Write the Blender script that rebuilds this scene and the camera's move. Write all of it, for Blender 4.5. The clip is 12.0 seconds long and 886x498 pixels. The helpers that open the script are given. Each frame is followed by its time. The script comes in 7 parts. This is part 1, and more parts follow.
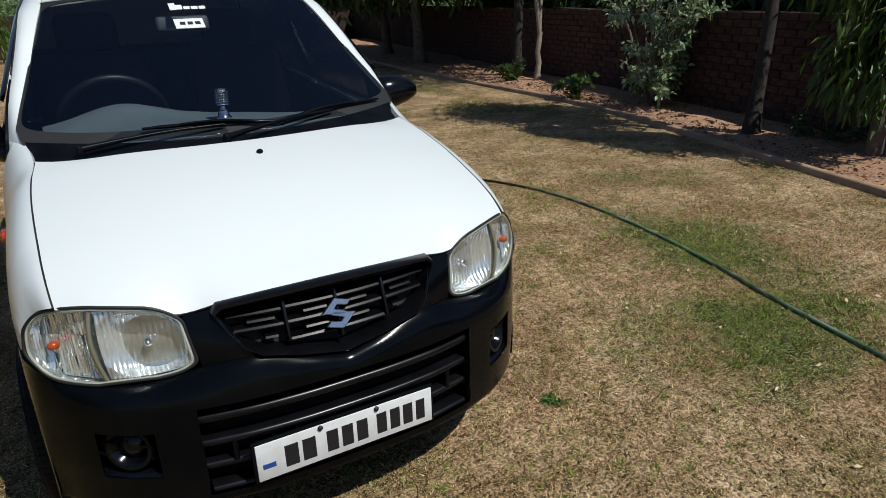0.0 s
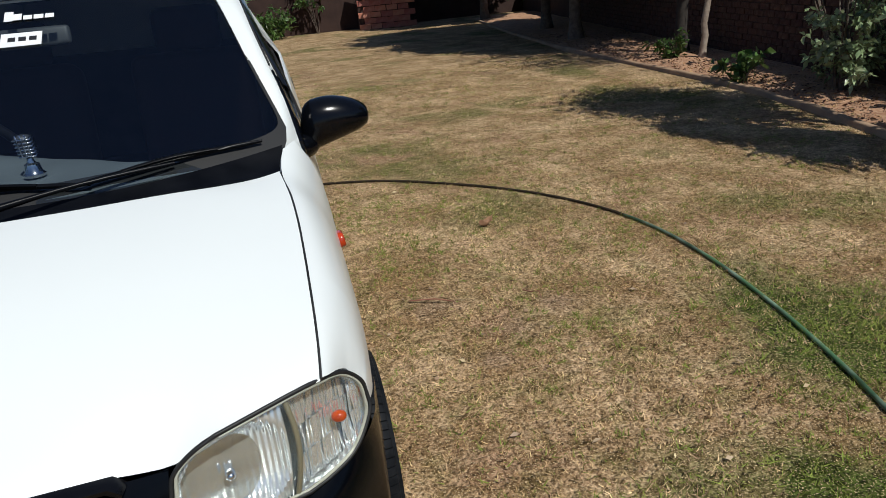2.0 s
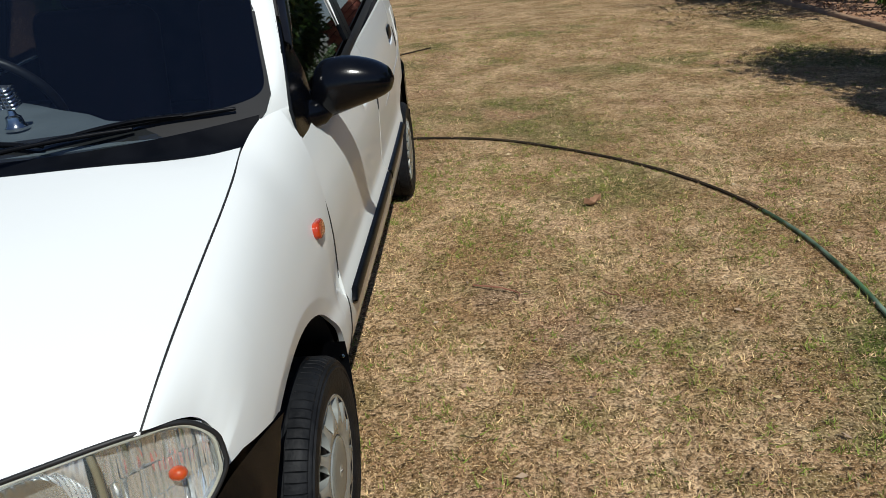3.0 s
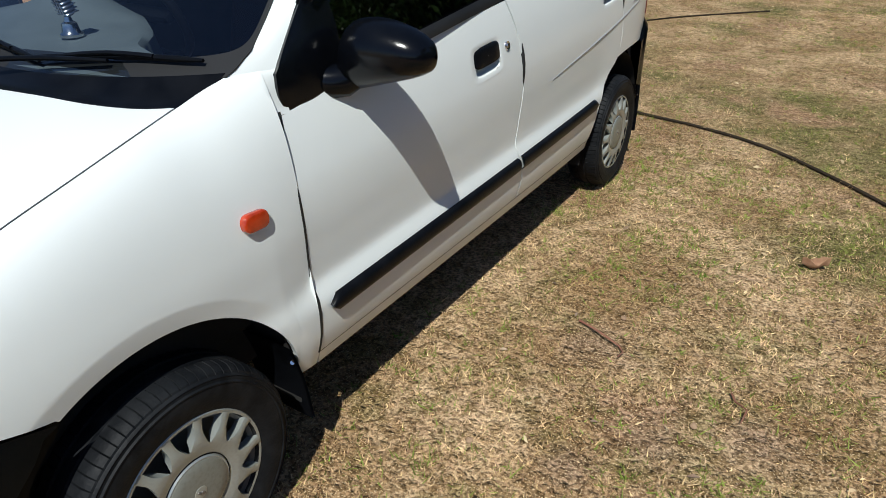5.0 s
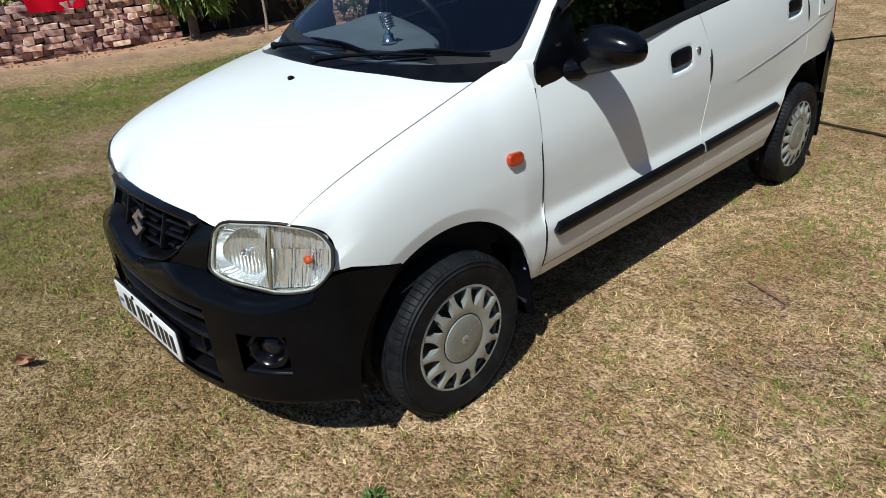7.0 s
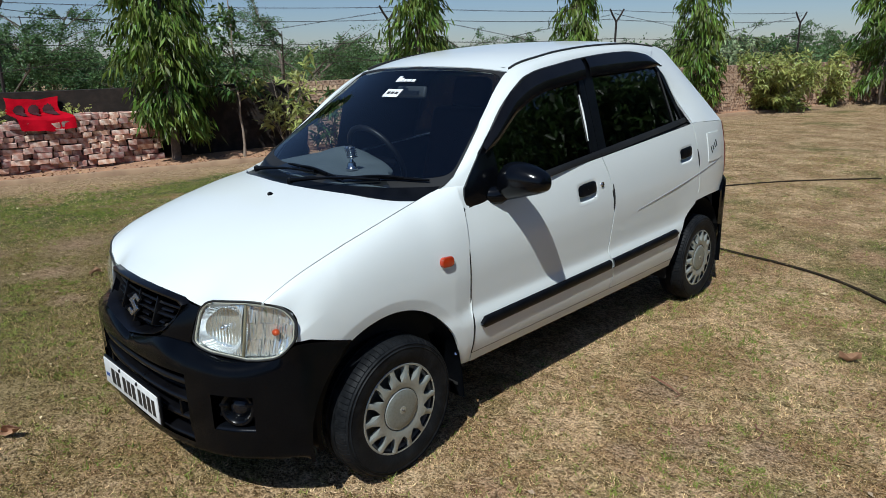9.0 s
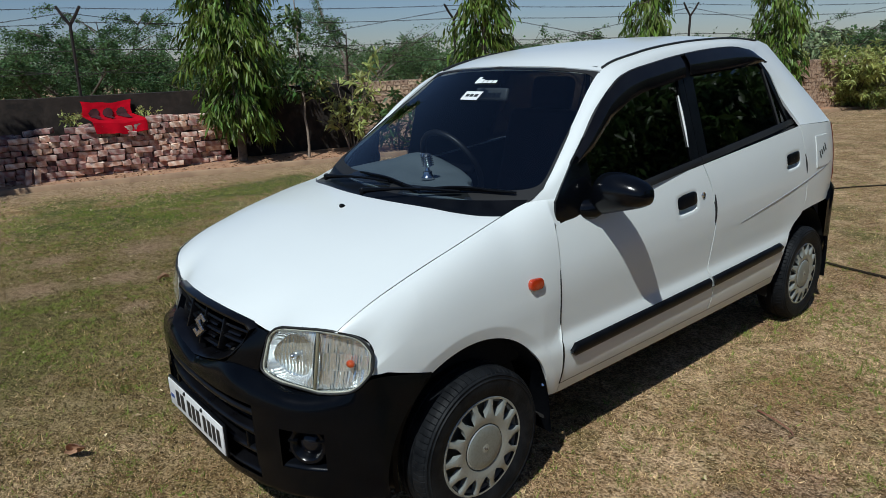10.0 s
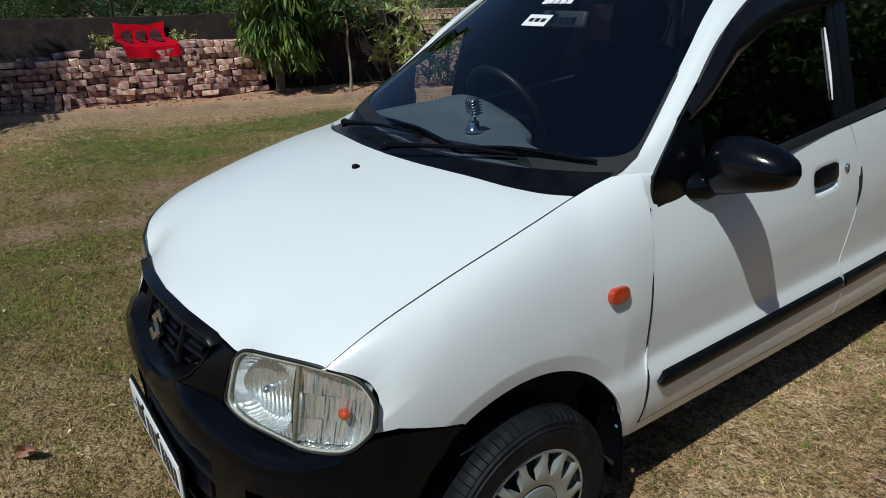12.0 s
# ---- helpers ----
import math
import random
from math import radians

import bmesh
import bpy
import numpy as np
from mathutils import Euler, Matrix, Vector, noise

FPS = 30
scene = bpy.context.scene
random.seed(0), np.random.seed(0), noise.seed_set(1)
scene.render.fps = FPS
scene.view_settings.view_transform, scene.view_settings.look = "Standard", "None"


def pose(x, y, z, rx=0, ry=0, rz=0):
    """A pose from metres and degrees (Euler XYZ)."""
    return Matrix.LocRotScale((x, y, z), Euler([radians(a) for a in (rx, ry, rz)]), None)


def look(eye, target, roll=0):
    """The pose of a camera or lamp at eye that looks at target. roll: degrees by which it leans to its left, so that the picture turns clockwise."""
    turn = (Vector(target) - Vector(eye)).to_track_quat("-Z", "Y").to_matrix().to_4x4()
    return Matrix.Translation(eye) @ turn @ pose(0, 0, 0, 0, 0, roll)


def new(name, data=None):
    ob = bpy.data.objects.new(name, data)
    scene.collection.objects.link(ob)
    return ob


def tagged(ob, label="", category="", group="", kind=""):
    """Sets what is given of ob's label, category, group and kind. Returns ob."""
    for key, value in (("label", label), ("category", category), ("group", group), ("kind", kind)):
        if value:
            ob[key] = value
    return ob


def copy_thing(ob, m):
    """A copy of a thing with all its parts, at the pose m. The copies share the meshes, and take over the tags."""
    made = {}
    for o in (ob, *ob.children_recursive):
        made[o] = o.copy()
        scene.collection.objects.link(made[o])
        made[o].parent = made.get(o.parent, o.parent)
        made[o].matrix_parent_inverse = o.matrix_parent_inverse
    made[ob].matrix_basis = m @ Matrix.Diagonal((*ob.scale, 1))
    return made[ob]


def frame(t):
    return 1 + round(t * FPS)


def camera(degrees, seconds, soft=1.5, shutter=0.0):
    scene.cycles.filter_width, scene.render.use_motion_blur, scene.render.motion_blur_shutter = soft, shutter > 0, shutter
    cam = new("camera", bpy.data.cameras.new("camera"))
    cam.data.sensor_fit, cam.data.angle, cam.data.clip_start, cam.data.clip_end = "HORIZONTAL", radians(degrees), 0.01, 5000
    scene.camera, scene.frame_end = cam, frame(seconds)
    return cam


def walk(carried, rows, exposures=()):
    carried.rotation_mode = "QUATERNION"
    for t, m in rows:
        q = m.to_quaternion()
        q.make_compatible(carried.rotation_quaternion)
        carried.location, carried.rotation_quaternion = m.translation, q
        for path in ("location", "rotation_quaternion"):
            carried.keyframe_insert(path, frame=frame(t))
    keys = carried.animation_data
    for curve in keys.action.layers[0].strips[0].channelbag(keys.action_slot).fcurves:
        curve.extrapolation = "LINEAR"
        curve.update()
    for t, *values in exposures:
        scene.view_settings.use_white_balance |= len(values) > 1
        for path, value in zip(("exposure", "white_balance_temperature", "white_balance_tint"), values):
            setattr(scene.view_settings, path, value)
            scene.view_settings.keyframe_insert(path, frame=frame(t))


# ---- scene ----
cam = camera(67.37, 12.0, 0.6)
PATH = [
    (0, (-0.498, -1.954, 1.329), (0.426, -0.329, 0.618), -1.75),
    (0.5, (-0.261, -1.811, 1.333), (0.57, -0.131, 0.635), -5.7),
    (1, (0.032, -1.724, 1.323), (0.612, 0.012, 0.518), -4.03),
    (1.5, (0.328, -1.558, 1.301), (0.895, 0.171, 0.472), -2.21),
    (2, (0.594, -1.378, 1.321), (1.004, 0.428, 0.566), -5.27),
    (2.5, (0.856, -1.276, 1.314), (0.907, 0.541, 0.481), -5.2),
    (3, (1.057, -1.088, 1.292), (0.942, 0.713, 0.43), -5.29),
    (3.2, (1.141, -0.994, 1.28), (0.921, 0.767, 0.358), -4.25),
    (4.8, (1.561, -0.541, 1.29), (0.655, 0.93, 0.283), -0.48),
    (5, (1.597, -0.484, 1.282), (0.656, 0.98, 0.296), -0.75),
    (5.5, (1.761, -0.539, 1.333), (0.532, 0.774, 0.457), -4.46),
    (6, (1.885, -0.664, 1.345), (0.637, 0.627, 0.465), -2.36),
    (6.5, (1.872, -0.856, 1.32), (0.565, 0.361, 0.42), -3.33),
    (6.7, (1.862, -0.955, 1.33), (0.536, 0.236, 0.422), -3.92),
    (8.3, (2.215, -1.313, 1.363), (0.833, -0.052, 0.656), -1.96),
    (8.5, (2.251, -1.321, 1.386), (0.906, 0.017, 0.754), -2.17),
    (9, (2.268, -1.34, 1.408), (0.914, 0.025, 0.856), -1.33),
    (9.5, (2.192, -1.325, 1.419), (0.734, -0.064, 0.886), -1.81),
    (10, (2.036, -1.244, 1.415), (0.564, -0.006, 0.864), -2.14),
    (10.5, (1.922, -1.169, 1.413), (0.46, 0.067, 0.835), -2.67),
    (11, (1.815, -1.036, 1.404), (0.286, 0.079, 0.757), -3.24),
    (11.5, (1.727, -0.918, 1.391), (0.158, 0.098, 0.681), -3.2),
    (12, (1.555, -0.837, 1.356), (0.043, 0.253, 0.629), -0.96),
]
EXPOSURES = [(0.0, -0.04, 6250, 5), (2.5, 0.06, 6400, 6), (5.0, 0.31, 6250, 4), (6.5, 0.34, 6200, 4), (8.3, 0.29, 5890, 3), (9.5, -0.04, 5930, 2), (10.0, -0.14, 5930, 2), (10.5, -0.15, 5920, 3), (12.0, -0.21, 5980, 3)]
walk(cam, [(t, look(eye, target, roll)) for t, eye, target, roll in PATH], EXPOSURES)

# ---- world, sun, exposure ----
SUN = Vector((0.146, -0.33, 0.50)).normalized()
world = bpy.data.worlds.new("sky")
scene.world = world
world.use_nodes = True
wn = world.node_tree.nodes
sky = wn.new("ShaderNodeTexSky")
sky.sky_type = "NISHITA"
sky.sun_disc = False
sky.sun_elevation = math.asin(SUN.z)
sky.sun_rotation = math.atan2(SUN.x, SUN.y)
sky.air_density, sky.dust_density, sky.ozone_density = 1.0, 0.3, 5.0
wn["Background"].inputs["Strength"].default_value = 0.061
haze = wn.new("ShaderNodeMix")
haze.data_type, haze.blend_type = "RGBA", "MULTIPLY"
haze.inputs["Factor"].default_value = 1.0
haze.inputs["B"].default_value = (1.05, 0.98, 1.06, 1)
world.node_tree.links.new(sky.outputs["Color"], haze.inputs["A"])
world.node_tree.links.new(haze.outputs["Result"], wn["Background"].inputs["Color"])
lamp = bpy.data.lights.new("sun", "SUN")
lamp.energy, lamp.angle, lamp.color = 4.2, radians(0.53), (1.0, 0.96, 0.91)
sun = new("sun", lamp)
sun.matrix_world = look(SUN * 40, (0, 0, 0))


# ---- materials ----
def mat(name, c1, c2=None, scale=4.0, rough=0.6, metal=0.0, bump=0.0, bscale=60.0, coat=0.0, mix=(0.35, 0.65),
        rand=0.0, isl=0.0, rough2=None, spec=0.5, fine=None, fscale=90.0, trans=0.0):
    """Principled surface: two colours mixed by noise, a finer speckle, relief, and per-object or per-island variation."""
    m = bpy.data.materials.new(name)
    m.use_nodes = True
    nt = m.node_tree
    n, link = nt.nodes, nt.links.new
    p = n["Principled BSDF"]
    p.inputs["Roughness"].default_value = rough
    p.inputs["Metallic"].default_value = metal
    p.inputs["Coat Weight"].default_value = coat
    p.inputs["Coat Roughness"].default_value = 0.05
    p.inputs["Specular IOR Level"].default_value = spec
    p.inputs["Transmission Weight"].default_value = trans
    tc = n.new("ShaderNodeTexCoord")
    c2 = c2 or c1
    nz = n.new("ShaderNodeTexNoise")
    nz.inputs["Scale"].default_value, nz.inputs["Detail"].default_value = scale, 6
    link(tc.outputs["Object"], nz.inputs["Vector"])
    ramp = n.new("ShaderNodeMapRange")
    ramp.inputs["From Min"].default_value, ramp.inputs["From Max"].default_value = mix
    link(nz.outputs["Fac"], ramp.inputs["Value"])
    mx = n.new("ShaderNodeMix")
    mx.data_type = "RGBA"
    mx.inputs["A"].default_value, mx.inputs["B"].default_value = (*c1, 1), (*c2, 1)
    link(ramp.outputs["Result"], mx.inputs["Factor"])
    col = mx.outputs["Result"]
    if fine:
        nf = n.new("ShaderNodeTexNoise")
        nf.inputs["Scale"].default_value, nf.inputs["Detail"].default_value = fscale, 3
        link(tc.outputs["Object"], nf.inputs["Vector"])
        rf = n.new("ShaderNodeMapRange")
        rf.inputs["From Min"].default_value, rf.inputs["From Max"].default_value = 0.45, 0.7
        link(nf.outputs["Fac"], rf.inputs["Value"])
        mf = n.new("ShaderNodeMix")
        mf.data_type = "RGBA"
        mf.inputs["B"].default_value = (*fine, 1)
        link(rf.outputs["Result"], mf.inputs["Factor"])
        link(col, mf.inputs["A"])
        col = mf.outputs["Result"]
    if rand or isl:
        src = n.new("ShaderNodeObjectInfo").outputs["Random"] if rand else n.new("ShaderNodeNewGeometry").outputs["Random Per Island"]
        amt = rand or isl
        mr = n.new("ShaderNodeMapRange")
        mr.inputs["To Min"].default_value, mr.inputs["To Max"].default_value = 1 - amt, 1 + amt
        link(src, mr.inputs["Value"])
        hv = n.new("ShaderNodeHueSaturation")
        link(mr.outputs["Result"], hv.inputs["Value"])
        hr = n.new("ShaderNodeMapRange")
        hr.inputs["To Min"].default_value, hr.inputs["To Max"].default_value = 0.5 - 0.04 * amt, 0.5 + 0.04 * amt
        link(src, hr.inputs["Value"])
        link(hr.outputs["Result"], hv.inputs["Hue"])
        link(col, hv.inputs["Color"])
        col = hv.outputs["Color"]
    link(col, p.inputs["Base Color"])
    if rough2 is not None:
        mr2 = n.new("ShaderNodeMapRange")
        mr2.inputs["To Min"].default_value, mr2.inputs["To Max"].default_value = rough, rough2
        link(nz.outputs["Fac"], mr2.inputs["Value"])
        link(mr2.outputs["Result"], p.inputs["Roughness"])
    if bump:
        nb = n.new("ShaderNodeTexNoise")
        nb.inputs["Scale"].default_value, nb.inputs["Detail"].default_value = bscale, 4
        link(tc.outputs["Object"], nb.inputs["Vector"])
        bp = n.new("ShaderNodeBump")
        bp.inputs["Strength"].default_value, bp.inputs["Distance"].default_value = bump, 0.01
        link(nb.outputs["Fac"], bp.inputs["Height"])
        link(bp.outputs["Normal"], p.inputs["Normal"])
    return m


def pane_mat(name, tint, ior=1.45, rough=0.0, gain=1.0):
    """A thin sheet of tinted glass: see-through, with a mirror gloss that grows at grazing angles."""
    m = bpy.data.materials.new(name)
    m.use_nodes = True
    n, link = m.node_tree.nodes, m.node_tree.links.new
    n.remove(n["Principled BSDF"])
    tr, gl, mx, lw, pw, fr = (n.new("ShaderNode" + k) for k in ("BsdfTransparent", "BsdfGlossy", "MixShader", "LayerWeight", "Math", "Math"))
    tr.inputs["Color"].default_value = (*tint, 1)
    gl.inputs["Roughness"].default_value = rough
    gl.inputs["Color"].default_value = (gain, gain, gain, 1)
    f0 = ((ior - 1) / (ior + 1)) ** 2
    lw.inputs["Blend"].default_value = 0.5
    pw.operation, fr.operation = "POWER", "MULTIPLY_ADD"
    pw.inputs[1].default_value = 5.0
    link(lw.outputs["Facing"], pw.inputs[0])
    link(pw.outputs["Value"], fr.inputs[0])
    fr.inputs[1].default_value, fr.inputs[2].default_value = 1 - f0, f0
    link(fr.outputs["Value"], mx.inputs["Fac"])
    link(tr.outputs["BSDF"], mx.inputs[1])
    link(gl.outputs["BSDF"], mx.inputs[2])
    link(mx.outputs["Shader"], n["Material Output"].inputs["Surface"])
    return m


def leaf_mat(name, c1, c2, isl=0.35, rough=0.45, trans=0.25):
    m = mat(name, c1, c2, scale=1.6, rough=rough, isl=isl, spec=0.4)
    n, link = m.node_tree.nodes, m.node_tree.links.new
    p = n["Principled BSDF"]
    tl, add = n.new("ShaderNodeBsdfTranslucent"), n.new("ShaderNodeMixShader")
    src = p.inputs["Base Color"].links[0].from_socket
    link(src, tl.inputs["Color"])
    add.inputs["Fac"].default_value = trans
    link(p.outputs["BSDF"], add.inputs[1])
    link(tl.outputs["BSDF"], add.inputs[2])
    link(add.outputs["Shader"], n["Material Output"].inputs["Surface"])
    return m


PAINT = mat("white_car_paint", (0.738, 0.772, 0.757), (0.712, 0.743, 0.729), scale=1.1, rough=0.35, coat=0.5)
BLACK = mat("black_bumper_plastic", (0.0014, 0.0018, 0.0028), (0.0024, 0.0030, 0.0042), scale=9, rough=0.12, rough2=0.24, bump=0.02, bscale=300, spec=0.16)
FOGGLASS = mat("dark_lamp_glass", (0.008, 0.008, 0.010), rough=0.12, spec=0.35)
GRILLEBAR = mat("moulded_grille_plastic", (0.0022, 0.0022, 0.003), (0.004, 0.004, 0.005), scale=14, rough=0.24, rough2=0.34, spec=0.34)
SATIN = mat("satin_black_plastic", (0.0025, 0.0029, 0.0040), (0.005, 0.0056, 0.0072), scale=14, rough=0.24, rough2=0.36, bump=0.04, bscale=260, spec=0.11)
GLOSSBLACK = mat("glossy_black_plastic", (0.0018, 0.0022, 0.0034), (0.0030, 0.0036, 0.0050), scale=14, rough=0.12, rough2=0.24, bump=0.03, bscale=260, spec=0.30)
RUBBER = mat("tyre_rubber", (0.0045, 0.0052, 0.0066), (0.010, 0.0112, 0.0130), scale=11, rough=0.55, spec=0.12, bump=0.15, bscale=120, fine=(0.015, 0.0162, 0.018), fscale=26)
SEAL = mat("black_rubber_seal", (0.008, 0.008, 0.008), (0.014, 0.014, 0.014), rough=0.55)
CAVITY = mat("dark_underbody", (0.008, 0.008, 0.008), (0.018, 0.016, 0.014), scale=6, rough=0.9)
COVERMID = mat("grey_cover_centre", (0.25, 0.27, 0.245), (0.28, 0.295, 0.27), scale=9, rough=0.34, metal=0.4, fine=(0.23, 0.24, 0.215), fscale=120)
COVER = mat("silver_wheel_cover", (0.355, 0.38, 0.36), (0.40, 0.425, 0.40), scale=9, rough=0.27, metal=0.5, fine=(0.355, 0.37, 0.345), fscale=130, bump=0.02)
CHROME = mat("chrome", (0.82, 0.82, 0.82), (0.7, 0.7, 0.72), scale=30, rough=0.16, metal=1.0)
EMBLEM = mat("bright_emblem", (0.66, 0.67, 0.68), (0.58, 0.59, 0.60), scale=40, rough=0.24, metal=1.0)
PALELEAF = leaf_mat("pale_glossy_leaf", (0.19, 0.25, 0.12), (0.40, 0.47, 0.27), 0.55, rough=0.22)


def flute_mat(name, colour, wave, rough, depth, metal=0.62):
    """Bright metallised plastic with fine upright flutes."""
    m = mat(name, colour, tuple(0.9 * c for c in colour), scale=22, rough=rough, metal=metal)
    n, link = m.node_tree.nodes, m.node_tree.links.new
    w = n.new("ShaderNodeTexWave")
    w.wave_type, w.bands_direction = "BANDS", "X"
    w.inputs["Scale"].default_value = 2 * math.pi / (20 * wave)
    w.inputs["Distortion"].default_value = 0.4
    tc = next(k for k in n if k.type == "TEX_COORD")
    link(tc.outputs["Object"], w.inputs["Vector"])
    b = n.new("ShaderNodeBump")
    b.inputs["Strength"].default_value, b.inputs["Distance"].default_value = depth, 0.002
    link(w.outputs["Fac"], b.inputs["Height"])
    link(b.outputs["Normal"], n["Principled BSDF"].inputs["Normal"])
    return m


REFLECTOR = flute_mat("lamp_reflector", (0.93, 0.96, 0.97), 0.010, 0.22, 0.8, 0.72)
FLUTED = flute_mat("fluted_reflector", (0.92, 0.95, 0.97), 0.006, 0.18, 0.45, 0.75)
CHAMBER = flute_mat("lamp_chamber", (0.72, 0.76, 0.76), 0.012, 0.22, 0.5, 0.8)
HOUSING = mat("lamp_housing", (0.36, 0.36, 0.31), (0.46, 0.46, 0.41), scale=20, rough=0.28, metal=0.3)
AMBER = mat("amber_lens", (0.46, 0.04, 0.006), (0.34, 0.028, 0.005), scale=60, rough=0.15, coat=0.8)
BULB = mat("amber_bulb", (0.55, 0.075, 0.012), (0.40, 0.05, 0.010), scale=60, rough=0.2, coat=0.6)
REDLENS = mat("red_lens", (0.11, 0.006, 0.005), (0.08, 0.004, 0.004), rough=0.12, coat=0.8)
PLATE = mat("white_plate", (0.74, 0.75, 0.74), (0.66, 0.66, 0.64), scale=20, rough=0.4)
INK = mat("black_ink", (0.012, 0.012, 0.014), rough=0.5)
BLUEINK = mat("blue_ink", (0.02, 0.06, 0.25), rough=0.5)
STICKER = mat("white_sticker", (0.78, 0.80, 0.80), (0.7, 0.72, 0.72), scale=40, rough=0.45)
DASH = mat("grey_dashboard", (0.145, 0.170, 0.180), (0.120, 0.142, 0.150), scale=10, rough=0.7, bump=0.08, bscale=220)
CABIN = mat("dark_cabin_fabric", (0.018, 0.018, 0.02), (0.03, 0.028, 0.03), scale=12, rough=0.85)
MAROON = mat("maroon_seat_cover", (0.022, 0.006, 0.006), (0.016, 0.005, 0.005), scale=12, rough=0.8)
GLASS = pane_mat("windscreen_glass", (0.70, 0.745, 0.765), 1.78)
FILM = pane_mat("dark_window_film", (0.055, 0.06, 0.065), 1.75, 0.02)
SMOKE = mat("smoked_visor_plastic", (0.005, 0.005, 0.006), (0.008, 0.008, 0.009), scale=9, rough=0.12, spec=0.3)
LENS = pane_mat("clear_lamp_lens", (0.96, 0.965, 0.94), 1.40, 0.02)
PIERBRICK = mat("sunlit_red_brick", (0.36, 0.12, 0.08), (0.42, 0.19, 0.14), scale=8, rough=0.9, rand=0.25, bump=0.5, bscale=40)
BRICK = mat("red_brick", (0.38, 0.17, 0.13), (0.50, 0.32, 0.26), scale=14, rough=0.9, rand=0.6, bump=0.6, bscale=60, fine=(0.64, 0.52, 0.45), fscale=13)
# red brick darkened far below PIERBRICK: tree shade put into the colour
SHADEBRICK = mat("wall_brick", (0.044, 0.018, 0.013), (0.070, 0.029, 0.021), scale=9, rough=0.92, rand=0.25, bump=0.5, bscale=50, fine=(0.075, 0.045, 0.034), fscale=22)
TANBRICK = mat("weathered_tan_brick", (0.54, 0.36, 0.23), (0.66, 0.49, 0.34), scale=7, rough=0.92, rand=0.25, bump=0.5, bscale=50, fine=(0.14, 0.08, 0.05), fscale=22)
TANMORTAR = mat("sandy_mortar", (0.30, 0.20, 0.14), (0.22, 0.145, 0.10), scale=4, rough=0.95, bump=0.5, bscale=40)
# darker copy of the grey bark: the shade on trunks is in its colour
SHADEBARK = mat("shade_darkened_bark", (0.036, 0.028, 0.023), (0.02, 0.016, 0.013), scale=18, rough=0.9, bump=0.6, bscale=45)
# mortar colour lowered likewise to carry the shade on the wall
SHADEMORTAR = mat("shade_toned_mortar", (0.026, 0.012, 0.009), (0.040, 0.020, 0.015), scale=3, rough=0.95, bump=0.5, bscale=40)
# almost black cement tone with slightly paler mottles
PLASTER = mat("dark_cement_wall", (0.010, 0.0075, 0.006), (0.024, 0.016, 0.012), scale=2.4, rough=0.95, bump=0.6, bscale=22, fine=(0.038, 0.026, 0.020), fscale=7)
CONCRETE = mat("kerb_cement", (0.38, 0.255, 0.155), (0.27, 0.175, 0.11), scale=5, rough=0.95, bump=0.4, bscale=60)
BARK = mat("grey_bark", (0.16, 0.125, 0.095), (0.09, 0.07, 0.055), scale=18, rough=0.9, bump=0.6, bscale=45)
PALEBARK = mat("pale_bark", (0.34, 0.28, 0.22), (0.22, 0.17, 0.13), scale=12, rough=0.9, bump=0.6, bscale=40)
MAST = leaf_mat("mast_tree_leaf", (0.060, 0.115, 0.016), (0.185, 0.245, 0.042), 0.65)
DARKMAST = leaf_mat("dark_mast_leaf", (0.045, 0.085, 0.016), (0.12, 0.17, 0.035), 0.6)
BUSHLEAF = leaf_mat("shrub_leaf", (0.05, 0.10, 0.025), (0.10, 0.16, 0.04), 0.45, rough=0.35)
ACACIA = leaf_mat("thorn_tree_leaf", (0.050, 0.100, 0.034), (0.13, 0.205, 0.072), 0.55)
YELLOWLEAF = leaf_mat("yellow_green_leaf", (0.50, 0.50, 0.17), (0.29, 0.34, 0.10), 0.5, trans=0.32)
PETAL = mat("white_petal", (0.75, 0.75, 0.66), rough=0.6)
DRYLEAF = mat("dry_leaf", (0.42, 0.25, 0.14), (0.27, 0.14, 0.075), scale=30, rough=0.8, isl=0.4)
TWIG = mat("dry_twig", (0.20, 0.08, 0.05), (0.28, 0.13, 0.08), scale=30, rough=0.85)
IRON = mat("rusty_iron", (0.012, 0.010, 0.009), (0.03, 0.018, 0.014), scale=20, rough=0.8, bump=0.2)
HOSE = mat("green_hose", (0.035, 0.070, 0.035), (0.075, 0.165, 0.075), scale=2.2, rough=0.45, mix=(0.46, 0.54), fine=(0.24, 0.32, 0.24), fscale=7)
OLDHOSE = mat("old_dark_hose", (0.022, 0.017, 0.012), (0.04, 0.03, 0.021), scale=4, rough=0.9, spec=0.1)
CLOTH = mat("red_cloth", (0.44, 0.002, 0.014), (0.32, 0.002, 0.010), scale=6, rough=0.95, bump=0.3, bscale=30, spec=0.06)
DARKCLOTH = mat("dark_print", (0.03, 0.004, 0.006), (0.05, 0.006, 0.01), scale=8, rough=0.9)


# ---- shared building tools ----
def thing(name, at=(0, 0, 0), rz=0.0, label="", category="", group="", kind=""):
    e = new(name)
    e.empty_display_size = 0.1
    e.matrix_basis = pose(*at, 0, 0, rz)
    return tagged(e, label, category, group, kind)


def smooth(me, angle=40):
    me.shade_smooth()
    me.set_sharp_from_angle(angle=radians(angle))


def part(name, bm, material, parent=None, label="", angle=40, flat=False):
    me = bpy.data.meshes.new(name)
    bm.to_mesh(me)
    bm.free()
    me.materials.append(material)
    if not flat:
        smooth(me, angle)
    ob = new(name, me)
    if parent:
        ob.parent = parent
    return tagged(ob, label)


